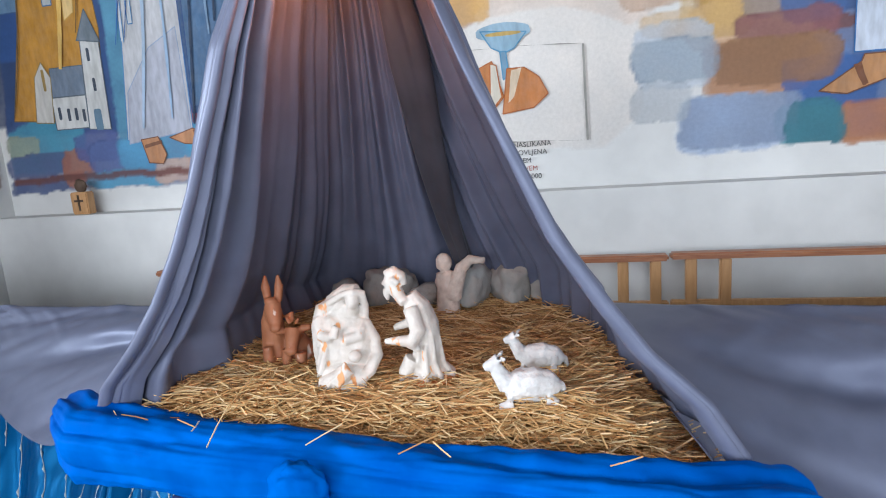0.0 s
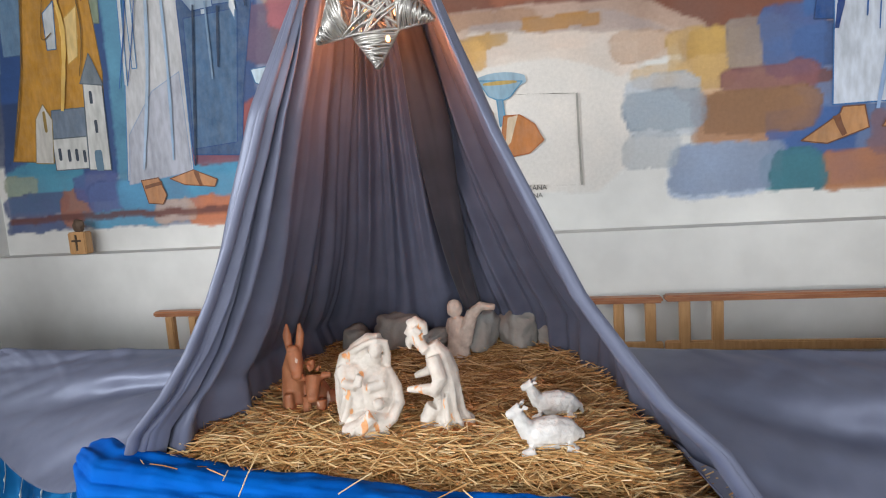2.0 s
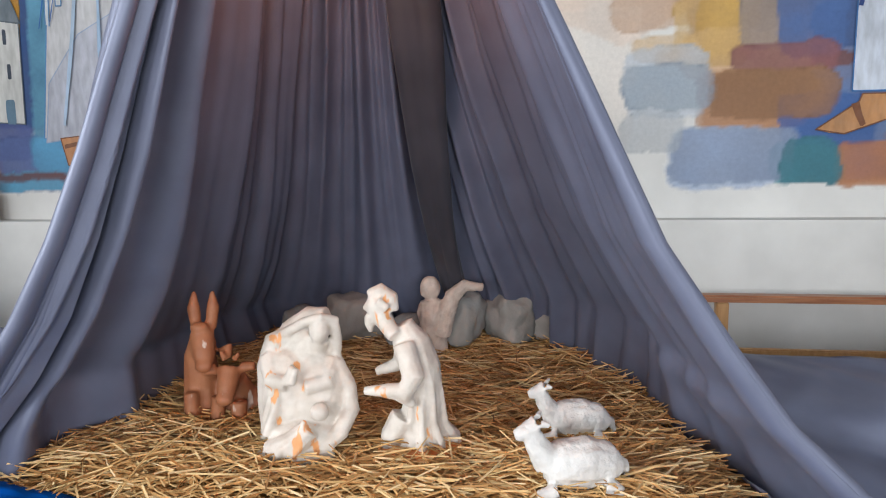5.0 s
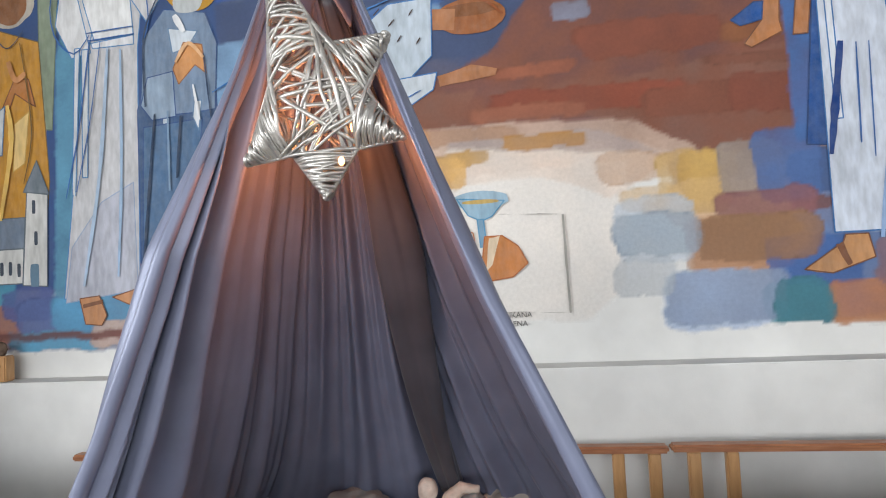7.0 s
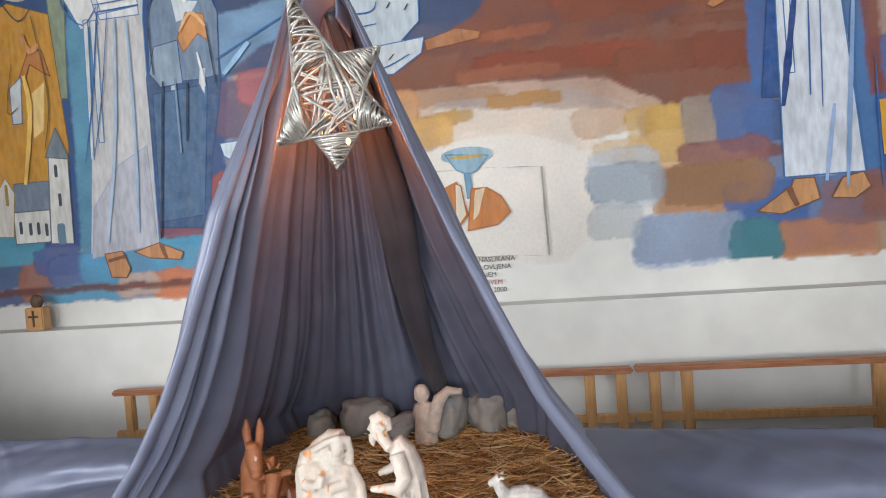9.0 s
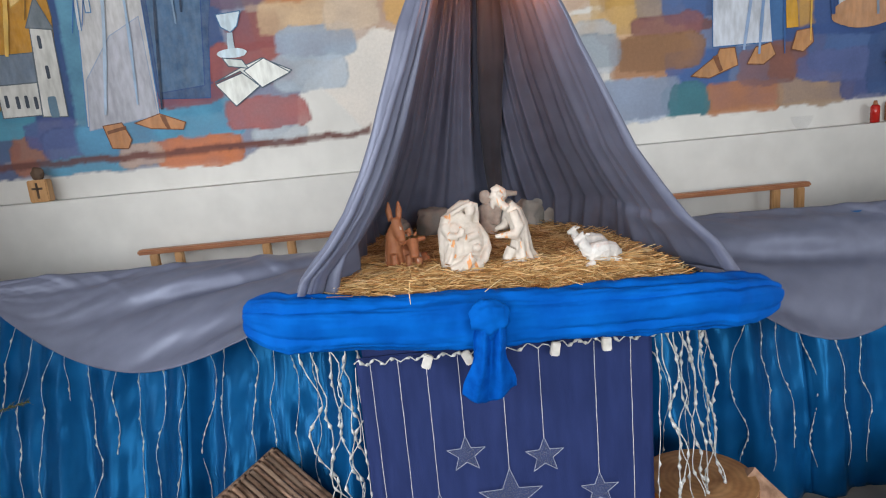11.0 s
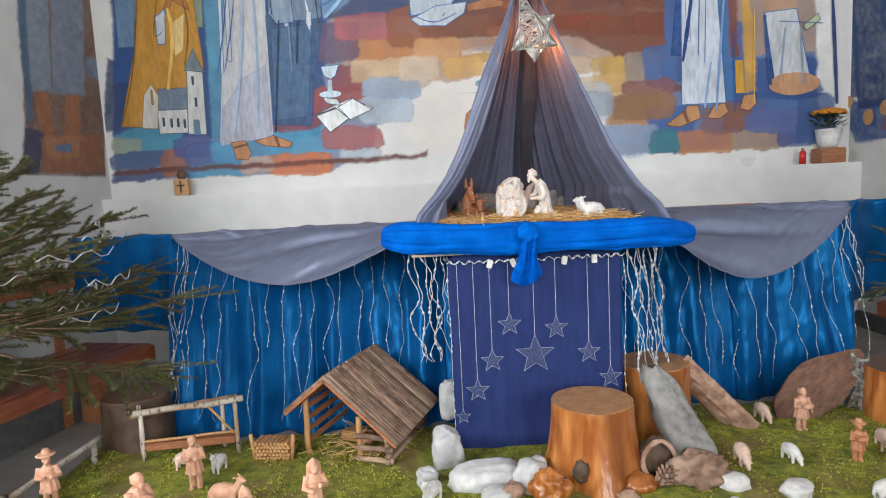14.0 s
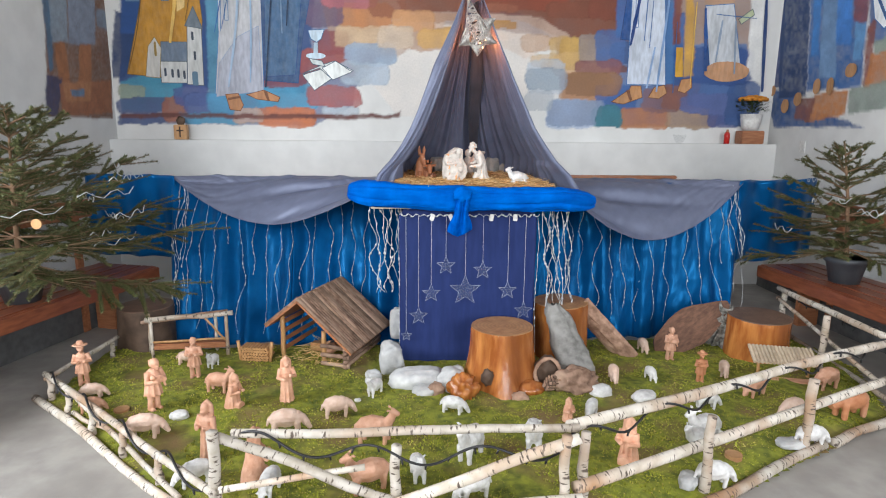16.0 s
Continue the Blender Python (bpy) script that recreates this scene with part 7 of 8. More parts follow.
dab("b", 1.37, 1.51, 0.28, 0.19, "478797")
dab("b", 1.44, 1.68, 0.39, 0.22, "325c9a")
dab("b", 1.70, 1.50, 0.45, 0.20, "b2723d")
dab("b", 2.13, 1.51, 0.46, 0.19, "a08770")
dab("b", 2.44, 1.51, 0.29, 0.18, "44538a")
dab("b", 1.84, 1.66, 0.34, 0.22, "806166")
dab("b", 2.02, 1.71, 0.34, 0.27, "85574b")
dab("b", 2.29, 1.73, 0.40, 0.27, "41639a")
dab("b", 2.29, 1.63, 0.52, 0.17, "57669b")
dab("b", 2.59, 1.64, 0.31, 0.39, "35578c")
dab("b", 2.22, 1.96, 0.86, 0.33, "294c87")
dab("b", 1.90, 2.10, 0.32, 0.59, "315d99")
shape("b", "3a65a1", [(1.37, 3.33), (1.50, 3.33), (1.51, 2.19), (1.40, 2.19)])
shape("b", "3b6ea4", [(1.72, 3.34), (1.87, 3.35), (1.94, 1.81), (1.83, 1.80)])
shape("b", "263b5f", [(-2.72, 3.58), (-2.52, 3.91), (-2.24, 3.85), (-2.27, 3.40), (-2.60, 2.97), (-2.75, 2.64)])
shape("b", "5f7c98", [(-2.77, 3.40), (-2.57, 3.58), (-2.53, 3.24), (-2.60, 2.95), (-2.67, 2.42), (-2.79, 2.42)], "35557c")
shape("b", "7d8a78", [(-2.21, 3.52), (-2.08, 3.49), (-2.14, 2.54), (-2.21, 2.55)], "5a6a5c")
shape("b", "b8883c", [(-2.59, 3.05), (-2.46, 3.10), (-2.21, 3.01), (-2.16, 2.28), (-2.21, 1.78), (-2.83, 1.83), (-2.67, 2.40)], "6a5630")
shape("b", "ac8d4a", [(-2.39, 2.63), (-2.25, 2.68), (-2.23, 2.12), (-2.36, 2.04)])
oval("b", -2.39, 3.24, 0.32, 0.27, "aca79e")
oval("b", -2.38, 3.23, 0.21, 0.22, "865b3d")
shape("b", "684d37", [(-2.56, 3.70), (-2.35, 3.67), (-2.36, 3.43), (-2.55, 3.45)])
shape("b", "bab29b", [(-2.54, 3.69), (-2.37, 3.67), (-2.38, 3.45), (-2.54, 3.46)])
shape("b", "5189a5", [(-2.11, 2.96), (-1.96, 3.44), (-1.88, 2.96), (-2.05, 1.67), (-2.14, 1.69)])
shape("b", "b5b6ba", [(-1.92, 3.44), (-1.78, 3.58), (-1.58, 3.50), (-1.65, 2.92), (-1.67, 1.70), (-2.09, 1.67), (-1.94, 2.97)], "4f7fae")
shape("b", "c0c1c4", [(-1.86, 3.56), (-2.04, 3.39), (-2.10, 3.16), (-2.05, 2.95), (-1.92, 2.95), (-1.83, 3.35)], "4f7fae")
shape("b", "c0c1c4", [(-1.67, 3.56), (-1.53, 3.36), (-1.52, 3.16), (-1.60, 3.05), (-1.69, 3.19)], "4f7fae")
shape("b", "9e7152", [(-1.98, 3.48), (-1.90, 3.57), (-1.86, 3.46), (-1.96, 3.27)])
shape("b", "9e7152", [(-1.55, 3.37), (-1.42, 3.51), (-1.38, 3.43), (-1.52, 3.23)])
shape("b", "3c567a", [(-1.49, 3.06), (-1.37, 3.10), (-1.24, 2.99), (-1.23, 2.55), (-1.32, 2.13), (-1.37, 1.77), (-1.66, 1.79), (-1.66, 2.60)], "2b4a7a")
shape("b", "5f7a97", [(-1.53, 3.07), (-1.61, 2.79), (-1.60, 2.60), (-1.46, 2.58), (-1.42, 2.82)], "2b4a7a")
shape("b", "acb8c2", [(-1.52, 2.58), (-1.49, 2.58), (-1.50, 2.25), (-1.53, 2.26)])
shape("b", "d9bd84", [(-2.36, 2.59), (-2.27, 2.65), (-2.30, 2.38), (-2.37, 2.34)], "b89650")
shape("b", "a5a8b4", [(-1.87, 2.15), (-1.69, 2.24), (-1.68, 1.70), (-2.08, 1.65), (-2.04, 1.93)], "8e9cb4")
shape("b", "c7c9cc", [(-2.05, 3.43), (-1.90, 3.46), (-1.88, 3.34), (-1.98, 3.22), (-1.91, 2.92), (-2.02, 2.90), (-2.11, 3.08)], "4f7fae")
shape("b", "ced0d2", [(-1.90, 3.44), (-1.70, 3.42), (-1.67, 2.99), (-1.89, 2.98), (-1.95, 3.19)], "4f7fae")
shape("b", "c9ccd0", [(-1.91, 2.97), (-1.67, 2.99), (-1.67, 2.94), (-1.90, 2.94)], "4f7fae")
shape("b", "4a6686", [(-1.63, 2.51), (-1.31, 2.53), (-1.39, 1.84), (-1.65, 1.82)], "2b4a7a")
shape("b", "6d8098", [(-1.62, 2.96), (-1.50, 3.10), (-1.28, 3.06), (-1.22, 2.90), (-1.24, 2.57), (-1.35, 2.56), (-1.54, 2.56), (-1.64, 2.62)], "2b4a7a")
shape("b", "b9c2cb", [(-1.48, 3.00), (-1.32, 2.97), (-1.38, 2.89), (-1.46, 2.87)], "5f7a97")
shape("b", "8496aa", [(-1.60, 2.76), (-1.46, 2.78), (-1.45, 2.55), (-1.58, 2.54), (-1.64, 2.62)], "2b4a7a")
shape("b", "b98556", [(-1.46, 2.79), (-1.40, 2.92), (-1.30, 2.90), (-1.28, 2.75), (-1.34, 2.80), (-1.43, 2.71)], "8a5a3a")
shape("b", "c1c6cc", [(-1.35, 2.62), (-1.31, 2.62), (-1.33, 2.47), (-1.36, 2.54)], "5f7a97")
shape("b", "a8703f", [(-2.43, 2.67), (-2.35, 2.83), (-2.27, 2.82), (-2.23, 2.67), (-2.28, 2.70), (-2.35, 2.75), (-2.39, 2.65)], "6e4630")
shape("b", "b9bfc4", [(-2.49, 2.63), (-2.41, 2.69), (-2.43, 2.43), (-2.49, 2.43)], "3f6c96")
shape("b", "c0c4c8", [(1.27, 2.99), (1.51, 2.94), (1.51, 2.87), (1.27, 2.89)], "3a6ea8")
shape("b", "a8744e", [(1.31, 2.88), (1.38, 2.88), (1.37, 2.72), (1.38, 2.67), (1.25, 2.61), (1.22, 2.63), (1.30, 2.73)], "6e4630")
shape("b", "a8744e", [(1.45, 2.88), (1.51, 2.87), (1.48, 2.65), (1.42, 2.65)], "6e4630")
shape("b", "27508c", [(1.51, 2.85), (1.58, 2.80), (1.56, 2.16), (1.44, 2.17)], "1f3f70")
shape("b", "24508e", [(1.17, 2.74), (1.27, 2.81), (1.31, 2.81), (1.30, 2.73), (1.21, 2.71)], "1f3f70")
oval("b", -1.34, 3.22, 0.32, 0.29, "ac8433")
oval("b", -1.34, 3.22, 0.21, 0.23, "976949")
oval("b", -1.37, 3.12, 0.16, 0.11, "acb1b4")
shape("b", "bfc3c7", [(-1.96, 2.94), (-1.92, 2.94), (-1.94, 2.28), (-1.97, 2.28)], "4f7fae")
shape("b", "bfc3c7", [(-2.00, 2.95), (-1.97, 2.95), (-2.01, 2.19), (-2.03, 2.20)], "4f7fae")
shape("b", "6d90b2", [(-1.24, 2.55), (-1.24, 2.88), (-0.71, 2.96), (-0.14, 3.01), (-0.09, 2.92), (-0.48, 2.83), (-0.99, 2.70)])
shape("b", "acb8c4", [(-0.57, 2.82), (-0.35, 2.99), (-0.14, 3.00), (-0.15, 2.72), (-0.26, 2.62), (-0.56, 2.55)], "3a6ea8")
shape("b", "b5bec7", [(-0.56, 2.53), (-0.37, 2.62), (-0.13, 2.64), (-0.15, 2.56), (-0.30, 2.47), (-0.50, 2.48)], "3a6ea8")
shape("b", "365f9a", [(-0.78, 2.94), (-0.14, 3.01), (-0.08, 2.97), (-0.53, 2.90)])
oval("b", 0.04, 2.89, 0.32, 0.17, "905933")
oval("b", 0.03, 2.92, 0.28, 0.06, "7a4d2c")
shape("b", "9f6e4d", [(-0.13, 2.62), (0.03, 2.66), (0.15, 2.63), (0.14, 2.60), (-0.12, 2.57)])
shape("b", "9f6e4d", [(-0.14, 2.94), (-0.03, 2.93), (-0.04, 2.83), (-0.14, 2.84)])
oval("b", -0.95, 3.25, 0.18, 0.21, "895b44")
shape("b", "c2c3c2", [(-2.29, 2.23), (-2.17, 2.21), (-2.18, 1.74), (-2.32, 1.75)], "55606a")
shape("b", "6d7882", [(-2.23, 2.39), (-2.16, 2.21), (-2.31, 2.23)], "55606a")
shape("b", "bfc0bf", [(-2.54, 1.94), (-2.31, 1.94), (-2.32, 1.76), (-2.54, 1.76)], "55606a")
shape("b", "6c7a8c", [(-2.52, 2.10), (-2.30, 2.10), (-2.31, 1.94), (-2.53, 1.94)], "55606a")
shape("b", "c0beb9", [(-2.67, 1.81), (-2.63, 2.06), (-2.57, 2.14), (-2.52, 2.05), (-2.55, 1.80)], "8a7a50")
dab("b", -2.25, 2.15, 0.02, 0.07, "333f4f")
dab("b", -2.24, 1.99, 0.02, 0.07, "333f4f")
dab("b", -2.50, 1.85, 0.02, 0.07, "333f4f")
dab("b", -2.44, 1.84, 0.02, 0.07, "333f4f")
dab("b", -2.39, 1.84, 0.02, 0.07, "333f4f")
dab("b", -2.34, 1.83, 0.02, 0.07, "333f4f")
dab("b", -2.25, 1.80, 0.05, 0.12, "5f7b90")
dab("b", -2.57, 2.04, 0.02, 0.12, "8d763f")
shape("b", "b2815d", [(-2.00, 1.67), (-1.89, 1.68), (-1.85, 1.58), (-1.88, 1.53), (-1.97, 1.54)], "6e4630")
shape("b", "b2815d", [(-1.82, 1.67), (-1.67, 1.71), (-1.53, 1.65), (-1.55, 1.61), (-1.73, 1.63)], "6e4630")
shape("b", "764d36", [(-1.98, 1.64), (-1.87, 1.66), (-1.87, 1.64), (-1.98, 1.62)])
shape("b", "764d36", [(-1.67, 1.70), (-1.64, 1.70), (-1.62, 1.62), (-1.64, 1.62)])
shape("b", "c2d4e1", [(-1.27, 2.21), (-1.13, 2.22), (-1.16, 2.14), (-1.20, 2.11), (-1.25, 2.14)], "3f6c96")
shape("b", "b3c7d7", [(-1.22, 2.11), (-1.19, 2.11), (-1.19, 2.02), (-1.23, 2.01)])
oval("b", -1.21, 2.00, 0.17, 0.05, "c2d4e1")
shape("b", "d2d7d6", [(-1.33, 1.85), (-1.18, 1.90), (-1.09, 1.82), (-0.89, 1.88), (-1.05, 1.96), (-1.17, 1.92)], "44586a")
shape("b", "d8dcdb", [(-1.33, 1.84), (-1.17, 1.89), (-1.08, 1.81), (-1.23, 1.71)], "44586a")
shape("b", "dbdfde", [(-1.16, 1.90), (-1.04, 1.96), (-0.90, 1.87), (-1.07, 1.80)], "44586a")
shape("b", "c8d1d1", [(-1.27, 1.98), (-1.16, 1.96), (-1.13, 1.91), (-1.24, 1.93)], "44586a")
shape("b", "6a423e", [(-2.92, 1.50), (-0.81, 1.51), (-0.56, 1.51), (-0.47, 1.54), (-0.48, 1.49), (-0.81, 1.47), (-2.92, 1.46)])
shape("b", "c0c8d5", [(1.52, 3.33), (1.74, 3.34), (1.87, 1.79), (1.52, 1.79)], "3a6ea8")
shape("b", "a8b9cf", [(1.60, 3.34), (1.65, 3.34), (1.75, 1.79), (1.68, 1.79)])
shape("b", "d1d7df", [(1.54, 3.33), (1.57, 3.34), (1.59, 2.27), (1.56, 2.27)], "3a6ea8")
shape("b", "794136", [(1.83, 3.35), (1.92, 3.35), (1.97, 2.14), (1.91, 2.13)])
shape("b", "c1953c", [(1.94, 3.35), (2.00, 3.35), (2.12, 1.87), (2.03, 1.86)])
shape("b", "c1953c", [(1.94, 2.11), (2.00, 2.11), (2.02, 1.86), (1.95, 1.86)])
shape("b", "b28f74", [(2.07, 3.36), (2.43, 3.37), (2.43, 2.48), (2.17, 2.47)])
shape("b", "bdc1c6", [(2.17, 2.46), (2.42, 2.48), (2.53, 1.97), (2.25, 1.96)], "3a6ea8")
oval("b", 2.41, 1.91, 0.40, 0.17, "b98f6e")
shape("b", "b3bc9b", [(2.47, 2.35), (2.59, 2.44), (2.61, 2.39), (2.50, 2.31)], "44586a")
shape("b", "b2855d", [(1.39, 1.64), (1.55, 1.75), (1.56, 1.78), (1.65, 1.78), (1.67, 1.68), (1.50, 1.62)], "6e4630")
shape("b", "b2855d", [(1.72, 1.68), (1.77, 1.77), (1.86, 1.79), (1.89, 1.72), (1.82, 1.67)], "6e4630")
shape("b", "b2855d", [(1.98, 1.74), (2.01, 1.84), (2.10, 1.85), (2.11, 1.77), (2.05, 1.72)], "6e4630")
shape("b", "764d36", [(1.52, 1.74), (1.55, 1.75), (1.58, 1.66), (1.56, 1.65)])
shape("b", "d9d9d7", [(2.53, 3.37), (2.64, 3.38), (2.74, 1.78), (2.66, 1.86), (2.60, 1.96)])
oval("b", 0.04, 2.03, 0.26, 0.08, "91aabb")
shape("b", "88a5b8", [(-0.07, 2.04), (0.15, 2.02), (0.09, 1.95), (0.04, 1.93), (-0.02, 1.96)], "4f86a8")
oval("b", 0.04, 2.02, 0.17, 0.02, "b0975b")
shape("b", "6d8ea6", [(0.02, 1.94), (0.05, 1.94), (0.06, 1.82), (0.03, 1.81)], "4f86a8")
shape("b", "ac7246", [(-0.19, 1.69), (-0.17, 1.80), (-0.09, 1.87), (-0.02, 1.90), (0.03, 1.73), (-0.04, 1.65), (-0.14, 1.66)], "9a5a30")
shape("b", "beb7aa", [(-0.03, 1.89), (0.00, 1.88), (0.02, 1.73), (-0.04, 1.66)], "9a5a30")
shape("b", "ae7448", [(0.02, 1.65), (0.05, 1.86), (0.13, 1.86), (0.20, 1.81), (0.24, 1.73), (0.17, 1.67)], "9a5a30")
shape("b", "c2ac90", [(-0.15, 1.80), (-0.09, 1.86), (-0.09, 1.77), (-0.12, 1.73)])
shape("b", "c5b49e", [(0.07, 1.85), (0.12, 1.86), (0.08, 1.73), (0.05, 1.70)])
shape("b", "979590", [(0.40, 1.94), (0.41, 1.94), (0.42, 1.50), (0.41, 1.50)])
shape("b", "8c8a84", [(-0.18, 1.53), (0.42, 1.50), (0.42, 1.50), (-0.18, 1.52)])
shape("b", "84817a", [(-0.22, 1.96), (-0.02, 1.96), (-0.02, 1.96), (-0.22, 1.96)])
shape("b", "84817a", [(0.09, 1.96), (0.40, 1.94), (0.40, 1.94), (0.09, 1.96)])
dab("b", 1.22, 1.79, 0.50, 0.21, "896549")
dab("b", 0.81, 1.83, 0.36, 0.20, "8292a2")
dab("b", 1.07, 1.54, 0.49, 0.23, "8191ac")
dab("b", 1.38, 1.51, 0.23, 0.19, "366f7d")
dab("b", 0.74, 1.64, 0.25, 0.17, "a7aeb6")
shape("e", "35578c", [(2.21, 1.77), (1.72, 1.73), (1.66, 1.61), (0.89, 1.43), (2.01, 1.43)])
shape("e", "3b4774", [(2.41, 3.51), (2.16, 3.42), (1.96, 1.78), (2.18, 1.77)])
shape("e", "213d68", [(2.23, 3.44), (1.79, 3.28), (1.60, 1.68), (1.99, 1.68)])
shape("e", "31609a", [(1.79, 3.28), (1.09, 3.02), (0.98, 1.72), (1.60, 1.72)])
shape("e", "47669b", [(1.15, 3.05), (0.67, 2.87), (0.59, 2.04), (0.96, 1.99)])
shape("e", "2d78be", [(1.74, 3.26), (1.62, 3.22), (1.51, 1.99), (1.60, 2.00)])
shape("e", "6b8fb7", [(1.60, 3.21), (1.47, 3.16), (1.27, 1.80), (1.47, 1.82)])
shape("e", "2d78c5", [(1.43, 3.15), (1.27, 3.09), (1.15, 2.02), (1.32, 2.04)])
shape("e", "578dbe", [(1.13, 2.18), (1.01, 2.16), (1.02, 1.90), (1.10, 1.91)])
shape("e", "804d57", [(1.18, 2.43), (1.02, 2.39), (1.01, 2.16), (1.15, 2.19)])
shape("e", "85524d", [(1.00, 2.12), (0.92, 2.18), (0.90, 1.71), (0.97, 1.72)])
shape("e", "b3723d", [(0.93, 1.93), (0.60, 1.96), (0.62, 1.74), (0.95, 1.69)])
shape("e", "88958b", [(0.91, 2.02), (0.57, 2.08), (0.56, 1.95), (0.90, 1.93)])
shape("e", "b57641", [(1.49, 1.69), (1.10, 1.71), (1.11, 1.52), (1.57, 1.47)])
shape("e", "86928a", [(1.10, 1.71), (0.67, 1.75), (0.70, 1.56), (1.08, 1.52)])
shape("e", "80534c", [(1.71, 1.66), (1.47, 1.67), (1.52, 1.47), (1.73, 1.50)])
shape("e", "d8dde2", [(0.95, 2.38), (0.90, 2.40), (0.74, 2.19), (0.83, 2.20)], "3a6ea8")
shape("e", "dbdfe2", [(0.96, 2.30), (0.92, 2.30), (0.79, 2.11), (0.82, 2.09), (0.92, 2.17)], "3a6ea8")
oval("e", 1.86, 1.61, 0.11, 0.12, "af855f")
oval("e", 1.69, 1.66, 0.11, 0.11, "af855f")
oval("e", 1.46, 1.75, 0.09, 0.12, "af855f")
oval("e", 1.30, 1.74, 0.08, 0.13, "af855f")
oval("e", 1.09, 1.84, 0.12, 0.10, "af855f")
oval("e", 2.08, 1.75, 0.11, 0.09, "af855f")
shape("w", "785747", [(1.29, 2.83), (2.28, 3.14), (2.02, 1.45), (1.11, 1.46)])
shape("w", "8897a6", [(1.30, 2.83), (1.58, 2.92), (1.47, 2.01), (1.24, 1.98)])
shape("w", "828ea2", [(1.61, 2.93), (2.04, 3.07), (1.86, 2.04), (1.48, 2.00)])
shape("w", "4c6b87", [(1.22, 2.81), (1.32, 2.84), (1.25, 1.80), (1.19, 1.76)])
shape("w", "7b899b", [(1.93, 2.33), (2.14, 2.35), (2.08, 2.18), (1.91, 2.20)])
shape("w", "a06841", [(1.28, 1.98), (1.43, 2.00), (1.44, 1.70), (1.30, 1.71)])
shape("w", "a26a45", [(1.62, 2.01), (1.79, 2.03), (1.74, 1.72), (1.55, 1.68)])
shape("w", "474764", [(1.14, 1.75), (1.34, 1.73), (1.22, 1.46), (1.10, 1.48)])
shape("w", "9b6445", [(1.29, 1.69), (2.05, 1.78), (2.02, 1.50), (1.29, 1.46)])
shape("w", "aa7651", [(1.33, 1.71), (1.75, 1.74), (1.68, 1.58), (1.36, 1.57)])
shape("w", "587b9b", [(1.43, 1.66), (1.63, 1.67), (1.60, 1.61), (1.45, 1.61)])


# brushed fold lines of the robes
stroke("b", "2f5f9c", 0.008, [(-1.91, 2.98), (-1.98, 2.53), (-2.06, 2.18)])
stroke("b", "2f5f9c", 0.006, [(-1.85, 2.97), (-1.92, 2.55), (-2.00, 2.21)])
stroke("b", "8fa6c0", 0.016, [(-1.74, 2.92), (-1.75, 2.27), (-1.78, 1.77)])
stroke("b", "9db0c6", 0.020, [(-1.81, 2.93), (-1.87, 2.29), (-1.97, 1.73)])
stroke("b", "2f5f9c", 0.007, [(-1.93, 3.02), (-1.67, 3.03)])
stroke("b", "2f5f9c", 0.007, [(-1.92, 2.98), (-1.66, 2.99)])
stroke("b", "2f5f9c", 0.008, [(-1.98, 3.50), (-2.12, 3.25), (-2.11, 3.03), (-2.00, 2.92), (-1.91, 3.01)])
stroke("b", "2f5f9c", 0.006, [(-1.87, 3.48), (-1.70, 3.49)])
stroke("b", "2f5f9c", 0.007, [(-1.61, 3.36), (-1.58, 3.06), (-1.62, 2.93)])
stroke("b", "6e5428", 0.008, [(-2.56, 3.09), (-2.68, 2.31), (-2.81, 1.85)])
stroke("b", "6e5428", 0.007, [(-2.31, 3.01), (-2.25, 2.56), (-2.30, 2.27)])
stroke("b", "6e5428", 0.006, [(-2.46, 2.76), (-2.51, 2.50), (-2.44, 2.52)])
stroke("b", "d8b468", 0.030, [(-2.39, 2.69), (-2.37, 2.48), (-2.44, 2.09)])
stroke("b", "6e5428", 0.006, [(-2.58, 2.95), (-2.63, 2.62)])
stroke("b", "b9855a", 0.030, [(-2.38, 2.92), (-2.34, 2.82), (-2.28, 2.85)])
stroke("b", "2a3c58", 0.006, [(-2.50, 3.12), (-2.39, 2.99), (-2.29, 3.07)])
stroke("b", "2a3c58", 0.009, [(-1.52, 3.18), (-1.61, 2.96), (-1.61, 2.61)])
stroke("b", "2a3c58", 0.008, [(-1.29, 2.85), (-1.26, 2.53)])
stroke("b", "c9ccd0", 0.014, [(-1.35, 2.70), (-1.32, 2.52)])
stroke("b", "20344f", 0.014, [(-1.56, 2.57), (-1.62, 2.01), (-1.65, 1.73)])
stroke("b", "20344f", 0.014, [(-1.42, 2.55), (-1.45, 2.24)])
stroke("b", "6e86a0", 0.012, [(-1.49, 2.58), (-1.49, 2.18)])
stroke("b", "c9ccd0", 0.030, [(-1.44, 3.06), (-1.39, 2.97)])
stroke("b", "c9a27c", 0.020, [(-1.44, 2.82), (-1.37, 2.91), (-1.29, 2.83)])
stroke("b", "3a6ea8", 0.010, [(-1.25, 2.65), (-0.79, 2.86), (-0.34, 3.01)])
stroke("b", "8fb2d2", 0.030, [(-1.21, 2.57), (-1.06, 2.72)])
stroke("b", "2f5f9c", 0.008, [(-0.73, 2.82), (-0.42, 2.79), (-0.36, 2.84)])
stroke("b", "2f5f9c", 0.007, [(-0.56, 2.67), (-0.45, 2.72), (-0.37, 2.73)])
stroke("b", "2f5f9c", 0.007, [(-0.59, 2.58), (-0.39, 2.50), (-0.21, 2.56)])
stroke("b", "3c2c28", 0.007, [(-0.39, 2.97), (-0.42, 2.94)])
stroke("b", "3c2c28", 0.007, [(-0.32, 2.91), (-0.35, 2.88)])
stroke("b", "3c2c28", 0.007, [(-0.23, 2.95), (-0.25, 2.92)])
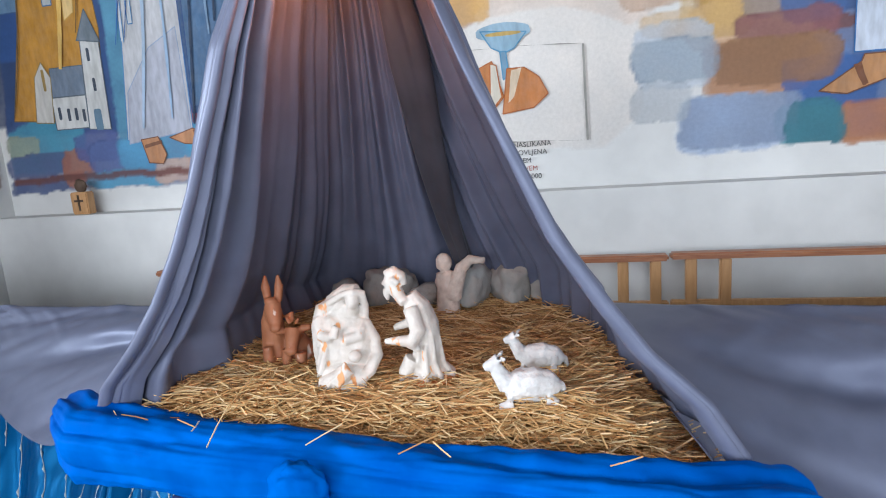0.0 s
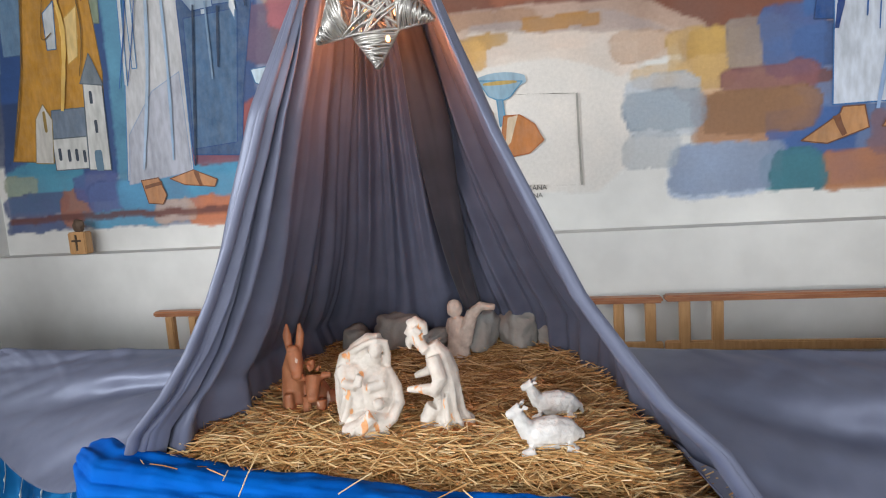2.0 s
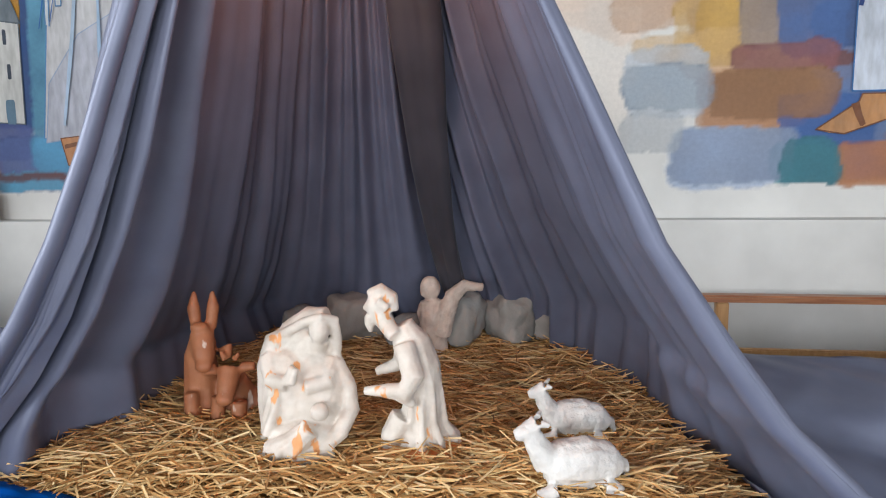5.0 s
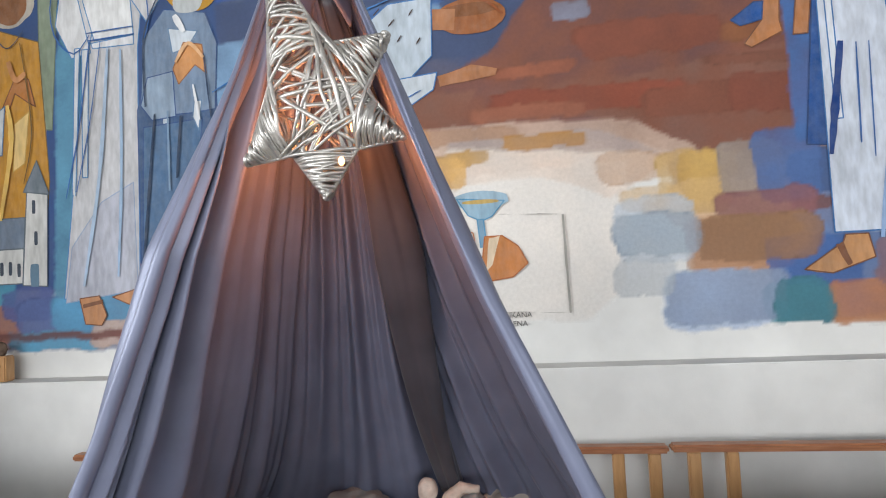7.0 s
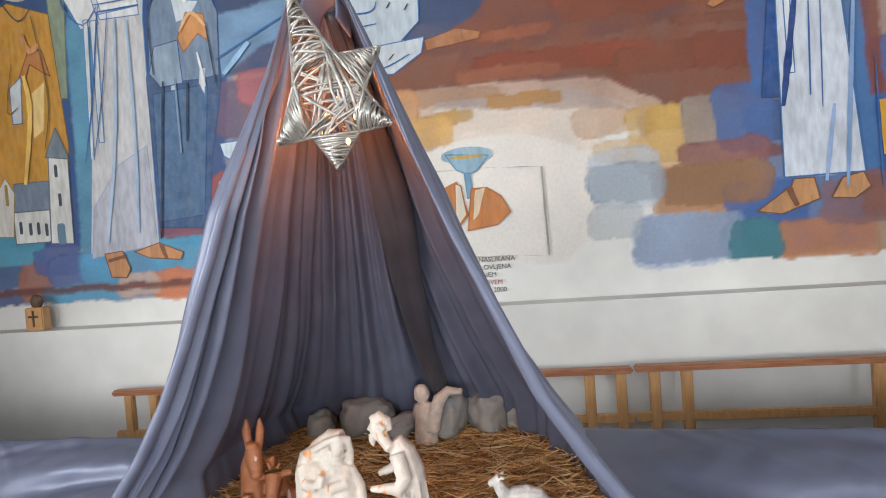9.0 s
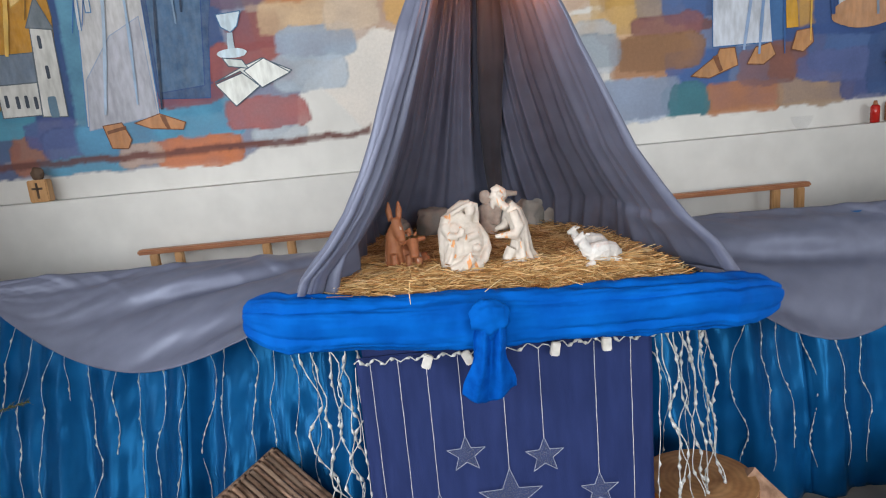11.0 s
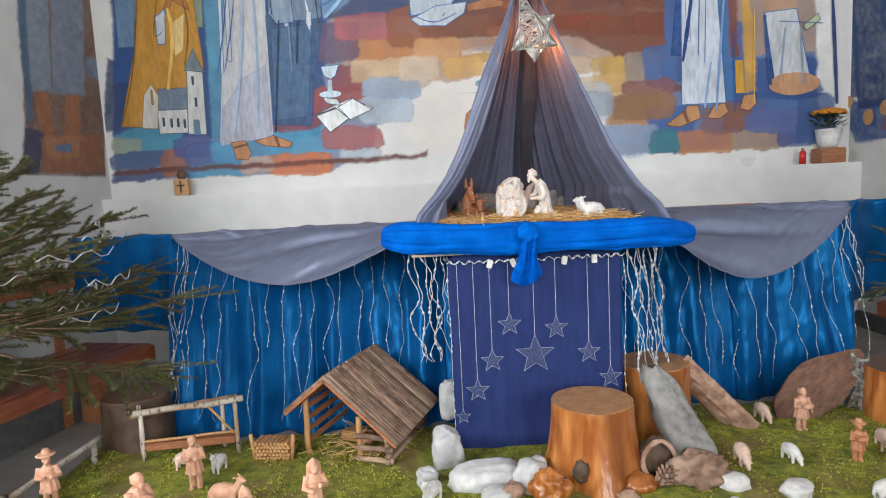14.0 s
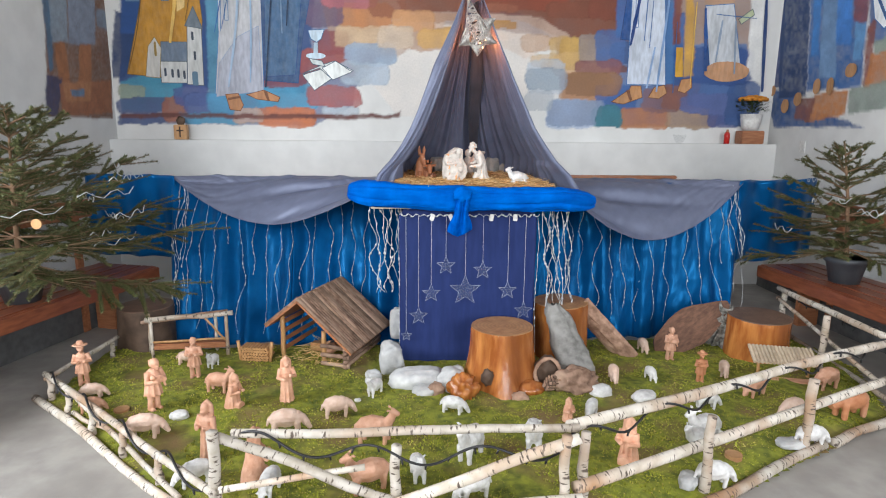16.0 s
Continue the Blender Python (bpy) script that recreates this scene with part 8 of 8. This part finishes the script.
stroke("b", "3c2c28", 0.007, [(-0.29, 2.83), (-0.31, 2.80)])
stroke("b", "3c2c28", 0.007, [(-0.20, 2.81), (-0.22, 2.78)])
stroke("b", "3c2c28", 0.007, [(-0.29, 2.57), (-0.32, 2.54)])
stroke("b", "8a4d28", 0.012, [(0.00, 2.98), (0.11, 2.95), (0.19, 2.88)])
stroke("b", "2f5f9c", 0.008, [(1.66, 2.59), (1.65, 2.16)])
stroke("b", "2f5f9c", 0.006, [(1.71, 2.59), (1.70, 2.10)])
stroke("b", "7f9dc6", 0.020, [(1.85, 2.58), (1.79, 1.73)])
stroke("b", "2f5f9c", 0.008, [(1.93, 2.32), (1.94, 1.72)])
stroke("b", "8fa8cc", 0.020, [(1.75, 2.11), (1.70, 1.76)])
stroke("b", "8d9cb0", 0.020, [(2.33, 2.34), (2.30, 1.99)])
stroke("b", "8d9cb0", 0.018, [(2.45, 2.34), (2.48, 1.89)])
stroke("b", "2f5f9c", 0.007, [(2.27, 2.39), (2.63, 2.36)])
stroke("b", "1d3a6c", 0.030, [(2.70, 2.54), (2.75, 1.74)])
stroke("b", "274f8c", 0.030, [(2.17, 2.44), (2.22, 1.91)])
stroke("b", "d8b25a", 0.010, [(2.09, 2.49), (2.09, 1.78)])
stroke("b", "123a78", 0.030, [(1.60, 2.60), (1.53, 2.12)])
for ground in WASH.values():
    ground.finish()


def lettering(text, x, z, size, colour):
    cu = bpy.data.curves.new("lettering", "FONT")
    cu.body, cu.size, cu.extrude = text, size, 0.0003
    ob = new("lettering", cu)
    m = bpy.data.materials.get(colour[0]) or mat(colour[0], colour[1], rough=0.8)
    cu.materials.append(m)
    ob.matrix_basis = pose(x, -0.00003 * coats - 0.0012, z, 90, 0, 0)
    ob.parent = MURAL["b"]
    return ob


INK, RED = ("black_ink", (0.05, 0.05, 0.05, 1)), ("red_ink", (0.35, 0.10, 0.08, 1))
for row, (text, x, ink) in enumerate((("KA JE BILA NASLIKANA", -0.105, INK), ("BLAGOSLOVLJENA", -0.06, INK), ("V JUBILEJNEM", -0.055, INK), ("GOSPODOVEM", -0.055, RED), ("TEM LETU 2000", -0.035, INK))):
    lettering(text, x, 1.488 - 0.0385 * row, 0.034, ink)
